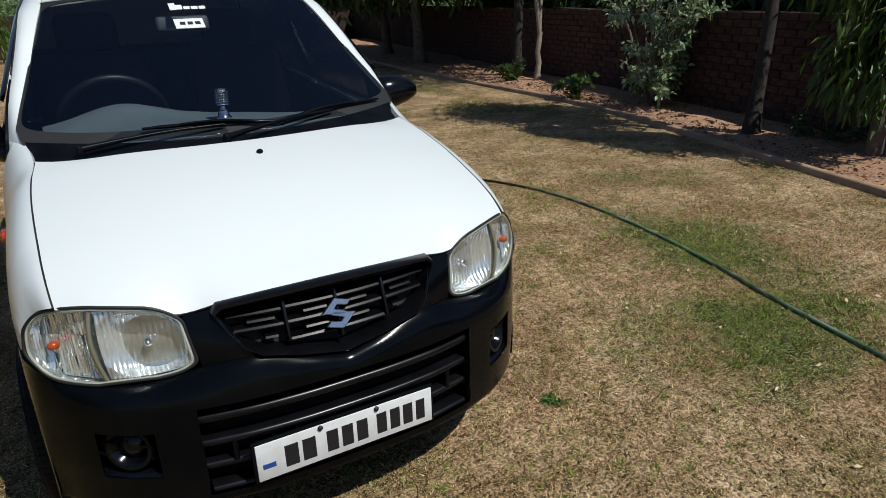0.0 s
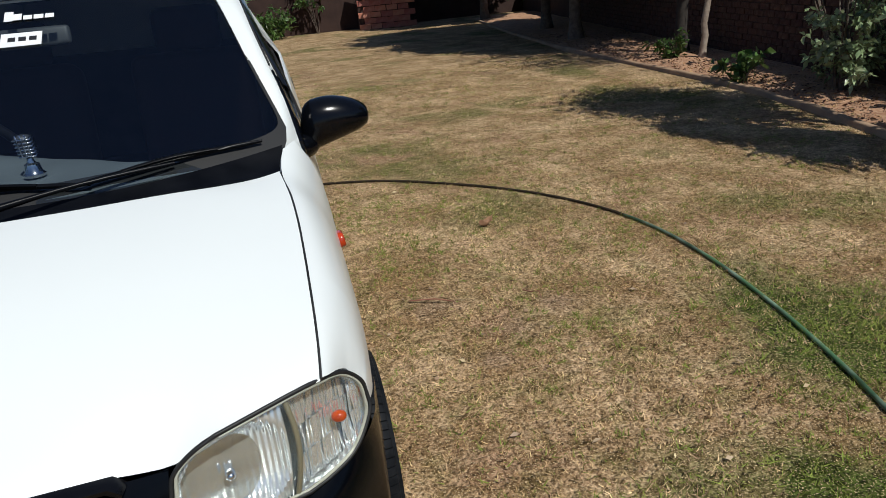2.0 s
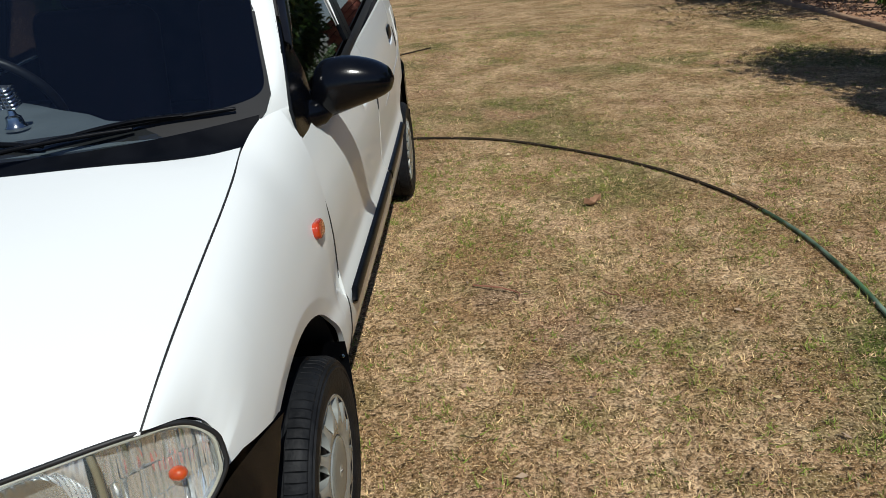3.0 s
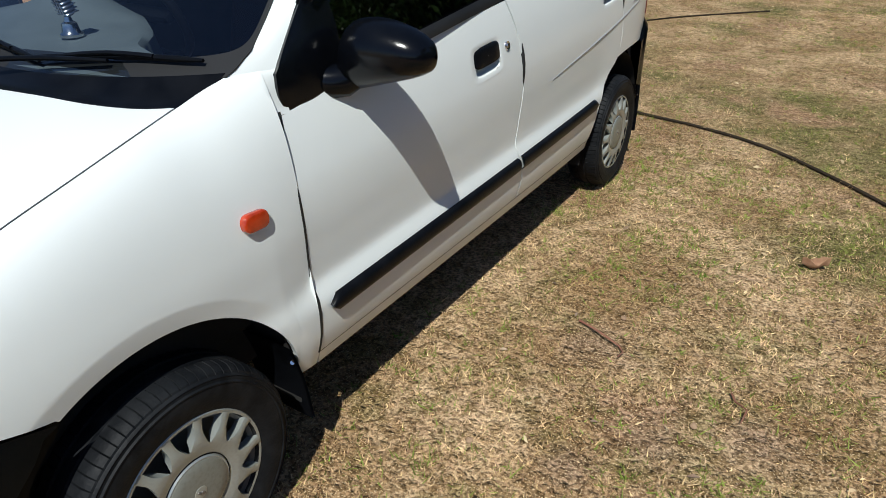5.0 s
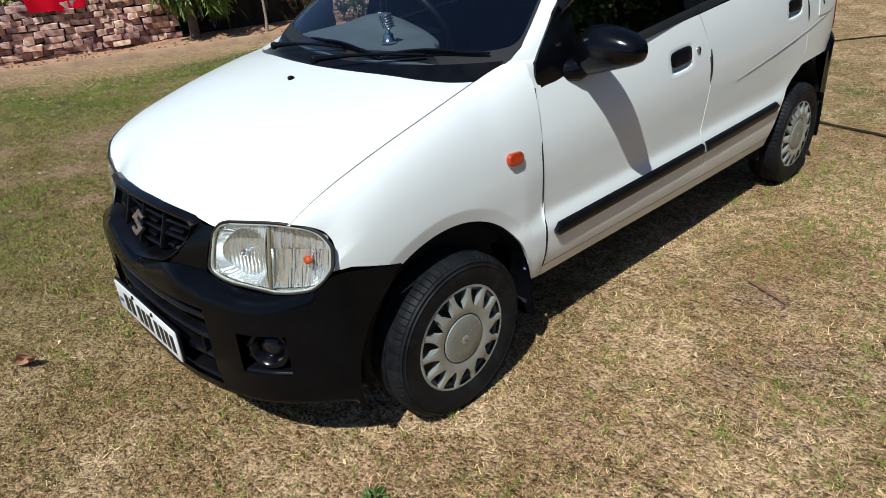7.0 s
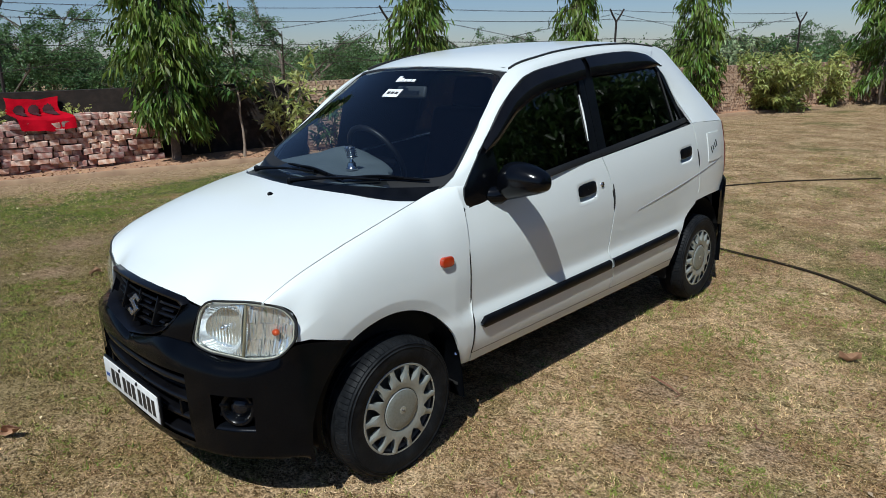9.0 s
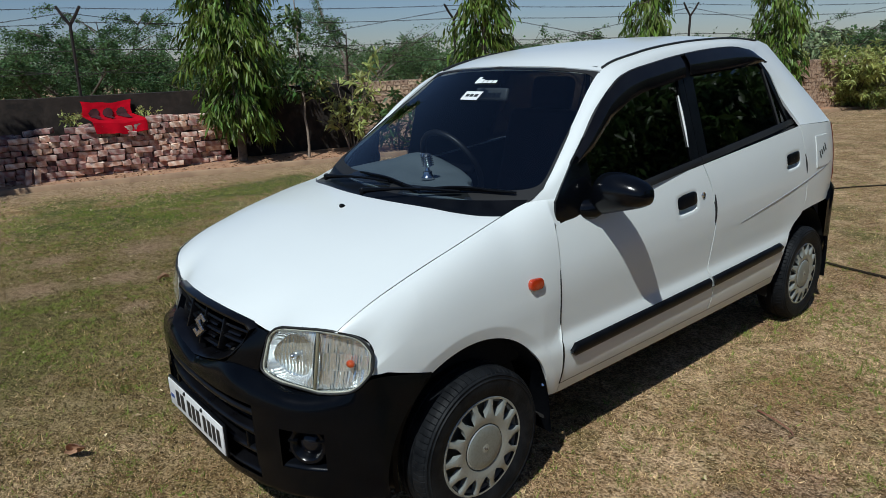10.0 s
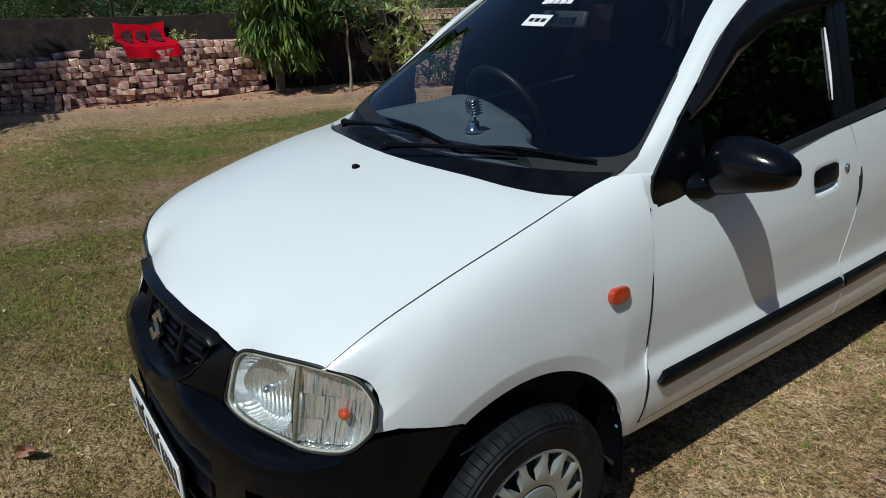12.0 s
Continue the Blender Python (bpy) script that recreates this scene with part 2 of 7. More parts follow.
def mesh_part(name, verts, faces, material, parent=None, label="", angle=40, flat=False):
    me = bpy.data.meshes.new(name)
    me.from_pydata([tuple(map(float, v)) for v in verts], [], faces)
    me.update()
    me.materials.append(material)
    if not flat:
        smooth(me, angle)
    ob = new(name, me)
    if parent:
        ob.parent = parent
    return tagged(ob, label)


def spline(ts, vs):
    """A smooth curve through values vs (numbers or points) at ts; returns a function."""
    ts, vs = np.array(ts, float), np.array(vs, float)
    slope = np.gradient(vs, ts, axis=0) if len(ts) > 2 else np.repeat(((vs[1:] - vs[:1]) / (ts[1] - ts[0])), 2, axis=0)

    def at(t):
        t = min(max(t, ts[0]), ts[-1])
        i = min(int(np.searchsorted(ts, t, side="right")) - 1, len(ts) - 2)
        h = ts[i + 1] - ts[i]
        s = (t - ts[i]) / h
        return (vs[i] * (2 * s**3 - 3 * s**2 + 1) + slope[i] * h * (s**3 - 2 * s**2 + s)
                + vs[i + 1] * (-2 * s**3 + 3 * s**2) + slope[i + 1] * h * (s**3 - s**2))
    return at


def line(pts):
    """A smooth curve through points, by arc length from 0 to 1."""
    pts = np.array(pts, float)
    d = np.concatenate([[0], np.cumsum(np.linalg.norm(np.diff(pts, axis=0), axis=1))])
    return spline(d / d[-1], pts)


def poly(pts):
    """A straight-segment line through points, from 0 to 1."""
    pts = np.array(pts, float)
    d = np.concatenate([[0], np.cumsum(np.linalg.norm(np.diff(pts, axis=0), axis=1))])
    d /= d[-1]
    return lambda t: np.array([np.interp(t, d, pts[:, k]) for k in range(pts.shape[1])])


def coons(top, bottom, front, rear, nu, nv):
    """A patch of (nu+1) x (nv+1) points between four curves; top and bottom run front to rear, front and rear top to bottom."""
    g = np.zeros((nu + 1, nv + 1, len(top(0))))
    for i in range(nu + 1):
        u = i / nu
        for j in range(nv + 1):
            v = j / nv
            g[i, j] = ((1 - v) * top(u) + v * bottom(u) + (1 - u) * front(v) + u * rear(v)
                       - ((1 - u) * (1 - v) * top(0) + u * (1 - v) * top(1) + (1 - u) * v * bottom(0) + u * v * bottom(1)))
    return g


def sheet(g, lip=0.012, flip=False, skip=None):
    """Vertices and faces of a grid of points with its rim turned inwards by lip."""
    nu, nv = g.shape[0], g.shape[1]
    if flip:
        g = g[::-1]
    verts = [tuple(p) for p in g.reshape(-1, 3)]
    faces = []
    for i in range(nu - 1):
        for j in range(nv - 1):
            if skip and skip(i, j):
                continue
            faces.append((i * nv + j, i * nv + j + 1, (i + 1) * nv + j + 1, (i + 1) * nv + j))
    if lip:
        du, dv = np.gradient(g, axis=0), np.gradient(g, axis=1)
        nrm = np.cross(dv, du)
        nrm /= np.maximum(np.linalg.norm(nrm, axis=2, keepdims=True), 1e-9)
        rim = ([(i, 0) for i in range(nu)] + [(nu - 1, j) for j in range(1, nv)] + [(i, nv - 1) for i in range(nu - 2, -1, -1)]
               + [(0, j) for j in range(nv - 2, 0, -1)])
        base = len(verts)
        for i, j in rim:
            verts.append(tuple(g[i, j] - nrm[i, j] * lip))
        k = len(rim)
        for a in range(k):
            b = (a + 1) % k
            ia, ib = rim[a][0] * nv + rim[a][1], rim[b][0] * nv + rim[b][1]
            faces.append((ia, ib, base + b, base + a))
    return verts, faces


def panel(name, g, material, parent, label="", lip=0.012, flip=False, side=1, angle=40, skip=None):
    g = np.array(g, float)
    if side < 0:
        g = g * np.array([-1, 1, 1])
        flip = not flip
    v, f = sheet(g, lip, flip, skip)
    return mesh_part(name, v, f, material, parent, label, angle)


def box(bm, size, at=(0, 0, 0), rot=(0, 0, 0), bevel=0.0, seg=2):
    made = bmesh.ops.create_cube(bm, size=1.0)["verts"]
    m = pose(*at, *rot) @ Matrix.Diagonal((*size, 1))
    bmesh.ops.transform(bm, matrix=m, verts=made)
    if bevel:
        edges = list({e for v in made for e in v.link_edges})
        bmesh.ops.bevel(bm, geom=edges, offset=bevel, segments=seg, affect="EDGES", profile=0.5)
    return made


def lathe(bm, prof, seg=48, m=None):
    """Turns a profile of (radius, height) about z."""
    rings = []
    for r, h in prof:
        rings.append([bm.verts.new((r * math.cos(2 * math.pi * k / seg), r * math.sin(2 * math.pi * k / seg), h)) for k in range(seg)] if r > 1e-5
                     else [bm.verts.new((0, 0, h))])
    for a, b in zip(rings, rings[1:]):
        for k in range(seg):
            q = (k + 1) % seg
            if len(a) == 1:
                bm.faces.new((a[0], b[k], b[q]))
            elif len(b) == 1:
                bm.faces.new((a[k], b[0], a[q]))
            else:
                bm.faces.new((a[k], b[k], b[q], a[q]))
    bmesh.ops.recalc_face_normals(bm, faces=bm.faces[:])
    if m:
        bmesh.ops.transform(bm, matrix=m, verts=bm.verts[:])
    return bm


def tube_data(pts, radii, sides=6, verts=None, faces=None):
    """Adds a tapered tube along points to verts and faces."""
    verts = [] if verts is None else verts
    faces = [] if faces is None else faces
    pts = np.array(pts, float)
    base = len(verts)
    ref = np.array([0.31, 0.17, 0.94])
    for i, p in enumerate(pts):
        d = pts[min(i + 1, len(pts) - 1)] - pts[max(i - 1, 0)]
        d = d / max(np.linalg.norm(d), 1e-9)
        if abs(d @ ref) > 0.95:
            ref = np.array([0.9, 0.3, 0.1])
        a = np.cross(d, ref)
        a /= np.linalg.norm(a)
        b = np.cross(d, a)
        for k in range(sides):
            w = 2 * math.pi * k / sides
            verts.append(tuple(p + radii[i] * (math.cos(w) * a + math.sin(w) * b)))
    for i in range(len(pts) - 1):
        for k in range(sides):
            q = (k + 1) % sides
            faces.append((base + i * sides + k, base + i * sides + q, base + (i + 1) * sides + q, base + (i + 1) * sides + k))
    faces.append(tuple(base + k for k in range(sides))[::-1])
    faces.append(tuple(base + (len(pts) - 1) * sides + k for k in range(sides)))
    return verts, faces


def tube(name, pts, radius, material, parent=None, sides=8, label=""):
    r = radius if isinstance(radius, (list, tuple)) else [radius] * len(pts)
    v, f = tube_data(pts, r, sides)
    return mesh_part(name, v, f, material, parent, label, 60)


# ---- ground ----
# centre and spread of the greener patches, and bare pinkish soil spots with their size
GREEN_SPOTS = ((2.46, 0.36, 0.40, 0.55), (1.92, -0.50, 0.55, 0.40), (-4.95, 0.42, 1.05, 0.95), (-5.45, 2.10, 0.55, 1.1), (-2.55, -0.75, 0.55, 0.45), (-1.75, -0.95, 0.30, 0.35), (-5.45, -1.35, 0.60, 0.8))
BARE_SPOTS = ((1.10, 1.16, 0.16), (1.37, 0.85, 0.13), (1.60, 0.99, 0.14), (1.22, 0.66, 0.10), (-2.9, -0.1, 0.3), (-3.6, 0.3, 0.4), (-3.05, -0.62, 0.34), (-3.3, -1.15, 0.40), (-3.75, -0.35, 0.26), (-3.95, -1.0, 0.36), (-2.55, -1.3, 0.20), (-3.5, -1.85, 0.42), (-2.2, -0.2, 0.15))

def lawn_mat():
    m = bpy.data.materials.new("dry_lawn")
    m.use_nodes = True
    nt = m.node_tree
    n, link = nt.nodes, nt.links.new
    p = n["Principled BSDF"]
    p.inputs["Roughness"].default_value = 0.95
    p.inputs["Specular IOR Level"].default_value = 0.15
    tc = n.new("ShaderNodeTexCoord")

    def noise_at(scale, detail, lo, hi, off=0.0):
        mp = n.new("ShaderNodeMapping")
        mp.inputs["Location"].default_value = (off, off * 0.7, 0)
        link(tc.outputs["Object"], mp.inputs["Vector"])
        t = n.new("ShaderNodeTexNoise")
        t.inputs["Scale"].default_value, t.inputs["Detail"].default_value = scale, detail
        link(mp.outputs["Vector"], t.inputs["Vector"])
        r = n.new("ShaderNodeMapRange")
        r.interpolation_type = "SMOOTHSTEP"
        r.inputs["From Min"].default_value, r.inputs["From Max"].default_value = lo, hi
        link(t.outputs["Fac"], r.inputs["Value"])
        return r.outputs["Result"], t.outputs["Fac"]

    def blend(a, b, fac):
        x = n.new("ShaderNodeMix")
        x.data_type = "RGBA"
        for sock, v in (("A", a), ("B", b)):
            if isinstance(v, tuple):
                x.inputs[sock].default_value = (*v, 1)
            else:
                link(v, x.inputs[sock])
        link(fac, x.inputs["Factor"])
        return x.outputs["Result"]
    straw, _ = noise_at(2.3, 6, 0.35, 0.68)
    green, _ = noise_at(0.75, 5, 0.52, 0.66, 3.0)
    bare, _ = noise_at(1.5, 6, 0.57, 0.68, 9.0)
    clods, _ = noise_at(13, 4, 0.47, 0.63, 2.0)
    tufts, th = noise_at(30, 5, 0.42, 0.62, 7.0)
    blades, bh = noise_at(85, 4, 0.40, 0.62, 5.0)
    specks, _ = noise_at(170, 2, 0.57, 0.66, 1.0)
    c = blend((0.52, 0.335, 0.175), (0.92, 0.655, 0.40), straw)
    c = blend(c, (0.25, 0.235, 0.075), green)
    c = blend(c, (0.60, 0.375, 0.23), bare)
    mottle, _ = noise_at(6.5, 5, 0.50, 0.64, 12.0)
    some = n.new("ShaderNodeMath")
    some.operation = "MULTIPLY"
    link(mottle, some.inputs[0])
    some.inputs[1].default_value = 0.50
    c = blend(c, (0.26, 0.225, 0.07), some.outputs["Value"])
    # watered patches
    for (px, py, sx, sy) in GREEN_SPOTS:
        mp = n.new("ShaderNodeMapping")
        mp.inputs["Location"].default_value = (-px / (2 * sx), -py / (2 * sy), 0)
        mp.inputs["Scale"].default_value = (0.5 / sx, 0.5 / sy, 0)
        link(tc.outputs["Object"], mp.inputs["Vector"])
        gt = n.new("ShaderNodeTexGradient")
        gt.gradient_type = "SPHERICAL"
        link(mp.outputs["Vector"], gt.inputs["Vector"])
        mu = n.new("ShaderNodeMath")
        mu.operation = "MULTIPLY_ADD"
        link(gt.outputs["Fac"], mu.inputs[0])
        mu.inputs[1].default_value = 2.3
        mu.inputs[2].default_value = -1.12
        ad = n.new("ShaderNodeMath")
        ad.operation = "ADD"
        ad.use_clamp = True
        link(mu.outputs["Value"], ad.inputs[0])
        sc = n.new("ShaderNodeMath")
        sc.operation = "MULTIPLY"
        link(straw, sc.inputs[0])
        sc.inputs[1].default_value = 0.9
        link(sc.outputs["Value"], ad.inputs[1])
        c = blend(c, (0.13, 0.17, 0.035), ad.outputs["Value"])
    # a wide stretch of darker, denser turf
    mp = n.new("ShaderNodeMapping")
    mp.inputs["Location"].default_value = (2.6 / 3.2, 0.5 / 2.6, 0)
    mp.inputs["Scale"].default_value = (1 / 3.2, 1 / 2.6, 0)
    link(tc.outputs["Object"], mp.inputs["Vector"])
    gt = n.new("ShaderNodeTexGradient")
    gt.gradient_type = "SPHERICAL"
    link(mp.outputs["Vector"], gt.inputs["Vector"])
    turf = n.new("ShaderNodeMapRange")
    turf.inputs["From Max"].default_value = 0.55
    turf.inputs["To Max"].default_value = 0.78
    link(gt.outputs["Fac"], turf.inputs["Value"])
    c = blend(c, (0.205, 0.172, 0.050), turf.outputs["Result"])
    # bare sandy strip along the left bed
    sep = n.new("ShaderNodeSeparateXYZ")
    link(tc.outputs["Object"], sep.inputs["Vector"])
    off = n.new("ShaderNodeMath")
    off.operation = "MULTIPLY_ADD"
    link(sep.outputs["Y"], off.inputs[0])
    off.inputs[1].default_value, off.inputs[2].default_value = -0.265, 7.5
    dist = n.new("ShaderNodeMath")
    dist.operation = "ADD"
    link(off.outputs["Value"], dist.inputs[0])
    link(sep.outputs["X"], dist.inputs[1])
    rag = n.new("ShaderNodeMath")
    rag.operation = "MULTIPLY_ADD"
    link(straw, rag.inputs[0])
    rag.inputs[1].default_value = 0.7
    link(dist.outputs["Value"], rag.inputs[2])
    strip = n.new("ShaderNodeMapRange")
    strip.interpolation_type = "SMOOTHSTEP"
    strip.inputs["From Min"].default_value, strip.inputs["From Max"].default_value = 0.55, 1.35
    strip.inputs["To Min"].default_value, strip.inputs["To Max"].default_value = 0.9, 0.0
    link(rag.outputs["Value"], strip.inputs["Value"])
    c = blend(c, (0.66, 0.46, 0.30), strip.outputs["Result"])
    worn, _ = noise_at(4.2, 4, 0.56, 0.66, 4.0)
    half = n.new("ShaderNodeMath")
    half.operation = "MULTIPLY"
    link(worn, half.inputs[0])
    half.inputs[1].default_value = 0.32
    c = blend(c, (0.55, 0.37, 0.23), half.outputs["Value"])
    for (px, py, r) in BARE_SPOTS:
        mp = n.new("ShaderNodeMapping")
        mp.inputs["Location"].default_value = (-px / r, -py / r, 0)
        mp.inputs["Scale"].default_value = (1 / r, 1 / r, 0)
        link(tc.outputs["Object"], mp.inputs["Vector"])
        gt = n.new("ShaderNodeTexGradient")
        gt.gradient_type = "SPHERICAL"
        link(mp.outputs["Vector"], gt.inputs["Vector"])
        c = blend(c, (0.52, 0.35, 0.23), gt.outputs["Fac"])
    for fac, dark in ((clods, (0.70, 0.67, 0.60)), (tufts, (0.60, 0.57, 0.50)), (blades, (0.42, 0.40, 0.36))):
        x = n.new("ShaderNodeMix")
        x.data_type, x.blend_type = "RGBA", "MULTIPLY"
        link(c, x.inputs["A"])
        x.inputs["B"].default_value = (*dark, 1)
        link(fac, x.inputs["Factor"])
        c = x.outputs["Result"]
    c = blend(c, (0.66, 0.50, 0.30), specks)
    link(c, p.inputs["Base Color"])
    b = n.new("ShaderNodeBump")
    b.inputs["Strength"].default_value, b.inputs["Distance"].default_value = 0.9, 0.02
    link(bh, b.inputs["Height"])
    b2 = n.new("ShaderNodeBump")
    b2.inputs["Strength"].default_value, b2.inputs["Distance"].default_value = 1.0, 0.05
    link(th, b2.inputs["Height"])
    link(b2.outputs["Normal"], b.inputs["Normal"])
    link(b.outputs["Normal"], p.inputs["Normal"])
    return m


LAWN = lawn_mat()
SOIL = mat("bed_soil_with_litter", (0.42, 0.225, 0.125), (0.26, 0.13, 0.072), scale=5, rough=0.95, bump=0.8, bscale=45, fine=(0.46, 0.31, 0.20), fscale=50)


def ground_z(x, y):
    """Gentle unevenness away from the car."""
    d = max(0.0, math.hypot(x * 0.8, y - 1.1) - 2.6)
    return min(d, 3.0) / 3.0 * 0.018 * noise.noise((x * 0.5, y * 0.5, 2.0))


axis = sorted(set([-1500, -500, -150, -60, -30, -18] + list(np.arange(-12, 14.01, 0.5)) + [17, 20, 25, 32, 60, 150, 500, 1500]))
yaxis = sorted(set([-1500, -500, -150, -60, -30, -16, -10] + list(np.arange(-6, 24.01, 0.5)) + [28, 34, 60, 150, 500, 1500]))
gv = [(x, y, ground_z(x, y) if abs(x) < 20 and abs(y) < 26 else 0.0) for x in axis for y in yaxis]
ny = len(yaxis)
gf = [(i * ny + j, (i + 1) * ny + j, (i + 1) * ny + j + 1, i * ny + j + 1) for i in range(len(axis) - 1) for j in range(ny - 1)]
ground = mesh_part("ground", gv, gf, LAWN, None, "dry patchy lawn with green tufts and bare soil", 60)
tagged(ground, category="lawn", kind="structure")


# short dry blades where the camera passes near
def blade_mat():
    m = mat("grass_blade", (0.44, 0.28, 0.14), (0.80, 0.575, 0.345), scale=2.3, mix=(0.36, 0.64), rough=0.9, isl=0.45, spec=0.15, fine=(0.20, 0.12, 0.058), fscale=34)
    return m


def lawn_green(x, y):
    """How green the lawn is, 0 to 1: watered patches along the hose and by the left bed."""
    wave = np.sin(4.1 * x + 1.7 * y) + np.sin(-2.3 * x + 3.9 * y + 1.0) + np.sin(5.7 * x - 4.4 * y + 2.0) + np.sin(1.3 * x + 7.1 * y + 0.6)
    g = 0.06 + 0.30 * np.clip(wave / 2.2 - 0.15, 0, 1)
    g = g + np.exp(-(((x - 1.3) / 1.0) ** 2 + ((y - 2.7) / 1.1) ** 2)) * (0.14 + 0.22 * np.clip(wave, 0, 1))
    for px, py, sx, sy in GREEN_SPOTS:
        g = g + 0.74 * np.exp(-(((x - px) / sx) ** 2 + ((y - py) / sy) ** 2))
    return g


# blades stand in small tufts
gr = np.random.RandomState(21)
n_tufts = 260000
TX, TY = gr.uniform(-7.0, 5.0, n_tufts), gr.uniform(-2.6, 9.0, n_tufts)
near = np.exp(-(((TX - 1.0) / 2.4) ** 2 + ((TY - 0.6) / 2.2) ** 2)) + 0.75 * np.exp(-(((TX + 2.8) / 2.2) ** 2 + ((TY - 0.2) / 2.0) ** 2)) + 0.55 * np.exp(-(((TX + 5.2) / 0.9) ** 2 + ((TY - 0.4) / 2.2) ** 2))
clump = np.sin(TX * 9.1 + 2 * np.sin(TY * 5.3)) * np.sin(TY * 8.3 + 2 * np.sin(TX * 4.1))
keep = gr.rand(n_tufts) < np.minimum(1.0, 0.22 + 0.78 * near) * (0.75 + 0.25 * clump)
for px, py, r in BARE_SPOTS:
    keep &= gr.rand(n_tufts) > 1.4 * np.exp(-((TX - px) ** 2 + (TY - py) ** 2) / (0.45 * r * r))
keep &= (TX - 0.265 * TY + 7.5) > 0.35 + 0.9 * gr.rand(n_tufts)
# worn gaps a hand or two wide on the open side
cell = np.random.RandomState(5).rand(140, 140)
gx, gy = (TX + 8) / 0.13, (TY + 3) / 0.13
ix, iy = np.floor(gx).astype(int), np.floor(gy).astype(int)
fx, fy = gx - ix, gy - iy
fx, fy = fx * fx * (3 - 2 * fx), fy * fy * (3 - 2 * fy)
ix, iy = ix % 139, iy % 139
worn = (cell[ix, iy] * (1 - fx) + cell[ix + 1, iy] * fx) * (1 - fy) + (cell[ix, iy + 1] * (1 - fx) + cell[ix + 1, iy + 1] * fx) * fy
keep &= gr.rand(n_tufts) > np.where(TX < -0.8, 0.85, 0.45) * np.clip((worn - 0.52) / 0.16, 0, 1)
keep &= ~((np.abs(TX) < 0.55) & (TY > -0.35) & (TY < 2.6))
TX, TY = TX[keep], TY[keep]
tuft_green = gr.rand(len(TX)) < lawn_green(TX, TY)
per = 10
X = np.repeat(TX, per) + gr.normal(size=len(TX) * per) * 0.010
Y = np.repeat(TY, per) + gr.normal(size=len(TX) * per) * 0.010
green = np.repeat(tuft_green, per) ^ (gr.rand(len(TX) * per) < 0.08)


def blades(name, X, Y, length, material, label, seed):
    r = np.random.RandomState(seed)
    n = len(X)
    P = np.stack([X, Y, np.full(n, -0.002)], 1)
    D = np.stack([r.normal(size=n), r.normal(size=n), np.abs(r.normal(size=n)) * 0.9 + 0.25], 1)
    D /= np.linalg.norm(D, axis=1, keepdims=True)
    S = np.cross(D, r.normal(size=(n, 3)))
    S /= np.linalg.norm(S, axis=1, keepdims=True)
    tall = 0.7 + 0.8 * r.rand(n // per + 1) ** 3
    L = (length * (0.5 + r.rand(n)) * np.repeat(tall, per)[:n]).reshape(-1, 1)
    W = (0.0019 * (0.6 + 0.8 * r.rand(n))).reshape(-1, 1)
    verts = np.stack([P - S * W, P + S * W, P + D * L], 1).reshape(-1, 3)
    faces = np.arange(n * 3).reshape(-1, 3)
    me = bpy.data.meshes.new(name)
    me.vertices.add(n * 3)
    me.vertices.foreach_set("co", verts.astype(np.float32).ravel())
    me.loops.add(n * 3)
    me.loops.foreach_set("vertex_index", faces.astype(np.int32).ravel())
    me.polygons.add(n)
    me.polygons.foreach_set("loop_start", np.arange(0, n * 3, 3, dtype=np.int32))
    me.update(calc_edges=True)
    me.materials.append(material)
    return tagged(new(name, me), label, "grass", kind="stuff")


turf = ~green & (gr.rand(len(X)) < 0.82 * np.exp(-(((X + 2.6) / 1.9) ** 2 + ((Y + 0.5) / 1.6) ** 2)))
blades("olive_grass", X[turf], Y[turf], 0.026, mat("olive_blade", (0.17, 0.142, 0.040), (0.28, 0.232, 0.080), scale=2.6, rough=0.9, isl=0.55, spec=0.15, mix=(0.40, 0.60), fine=(0.075, 0.058, 0.022), fscale=22), "dense olive-brown grass", 3)
green_or_turf = green | turf
blades("dry_grass", X[~green_or_turf], Y[~green_or_turf], 0.020, blade_mat(), "short straw-coloured dry grass", 1)
blades("green_grass", X[green], Y[green], 0.030, mat("green_blade", (0.15, 0.20, 0.030), (0.26, 0.285, 0.065), scale=2.0, rough=0.85, isl=0.4, spec=0.2), "short green grass in watered patches", 2)


# ---- the car: nose towards -y, front axle over y = 0, its own left side towards +x ----
car = thing("car", label="small white hatchback with black bumpers parked on dry lawn", category="car")
BELT = lambda y: 0.925 + (y - 0.9) * 0.085
WIDE = spline([-0.56, -0.36, -0.16, 0.1, 0.3, 0.6, 1.2, 2.0, 2.35, 2.6, 2.8], [0.600, 0.672, 0.696, 0.703, 0.705, 0.708, 0.714, 0.714, 0.708, 0.690, 0.650])
PROF = spline([-0.1, 0.0, 0.1, 0.2, 0.27, 0.34, 0.45, 0.6, 0.75, 0.9, 1.0, 1.2], [0.942, 0.973, 0.995, 1.003, 1.003, 0.993, 0.992, 0.992, 0.981, 0.956, 0.930, 0.86])


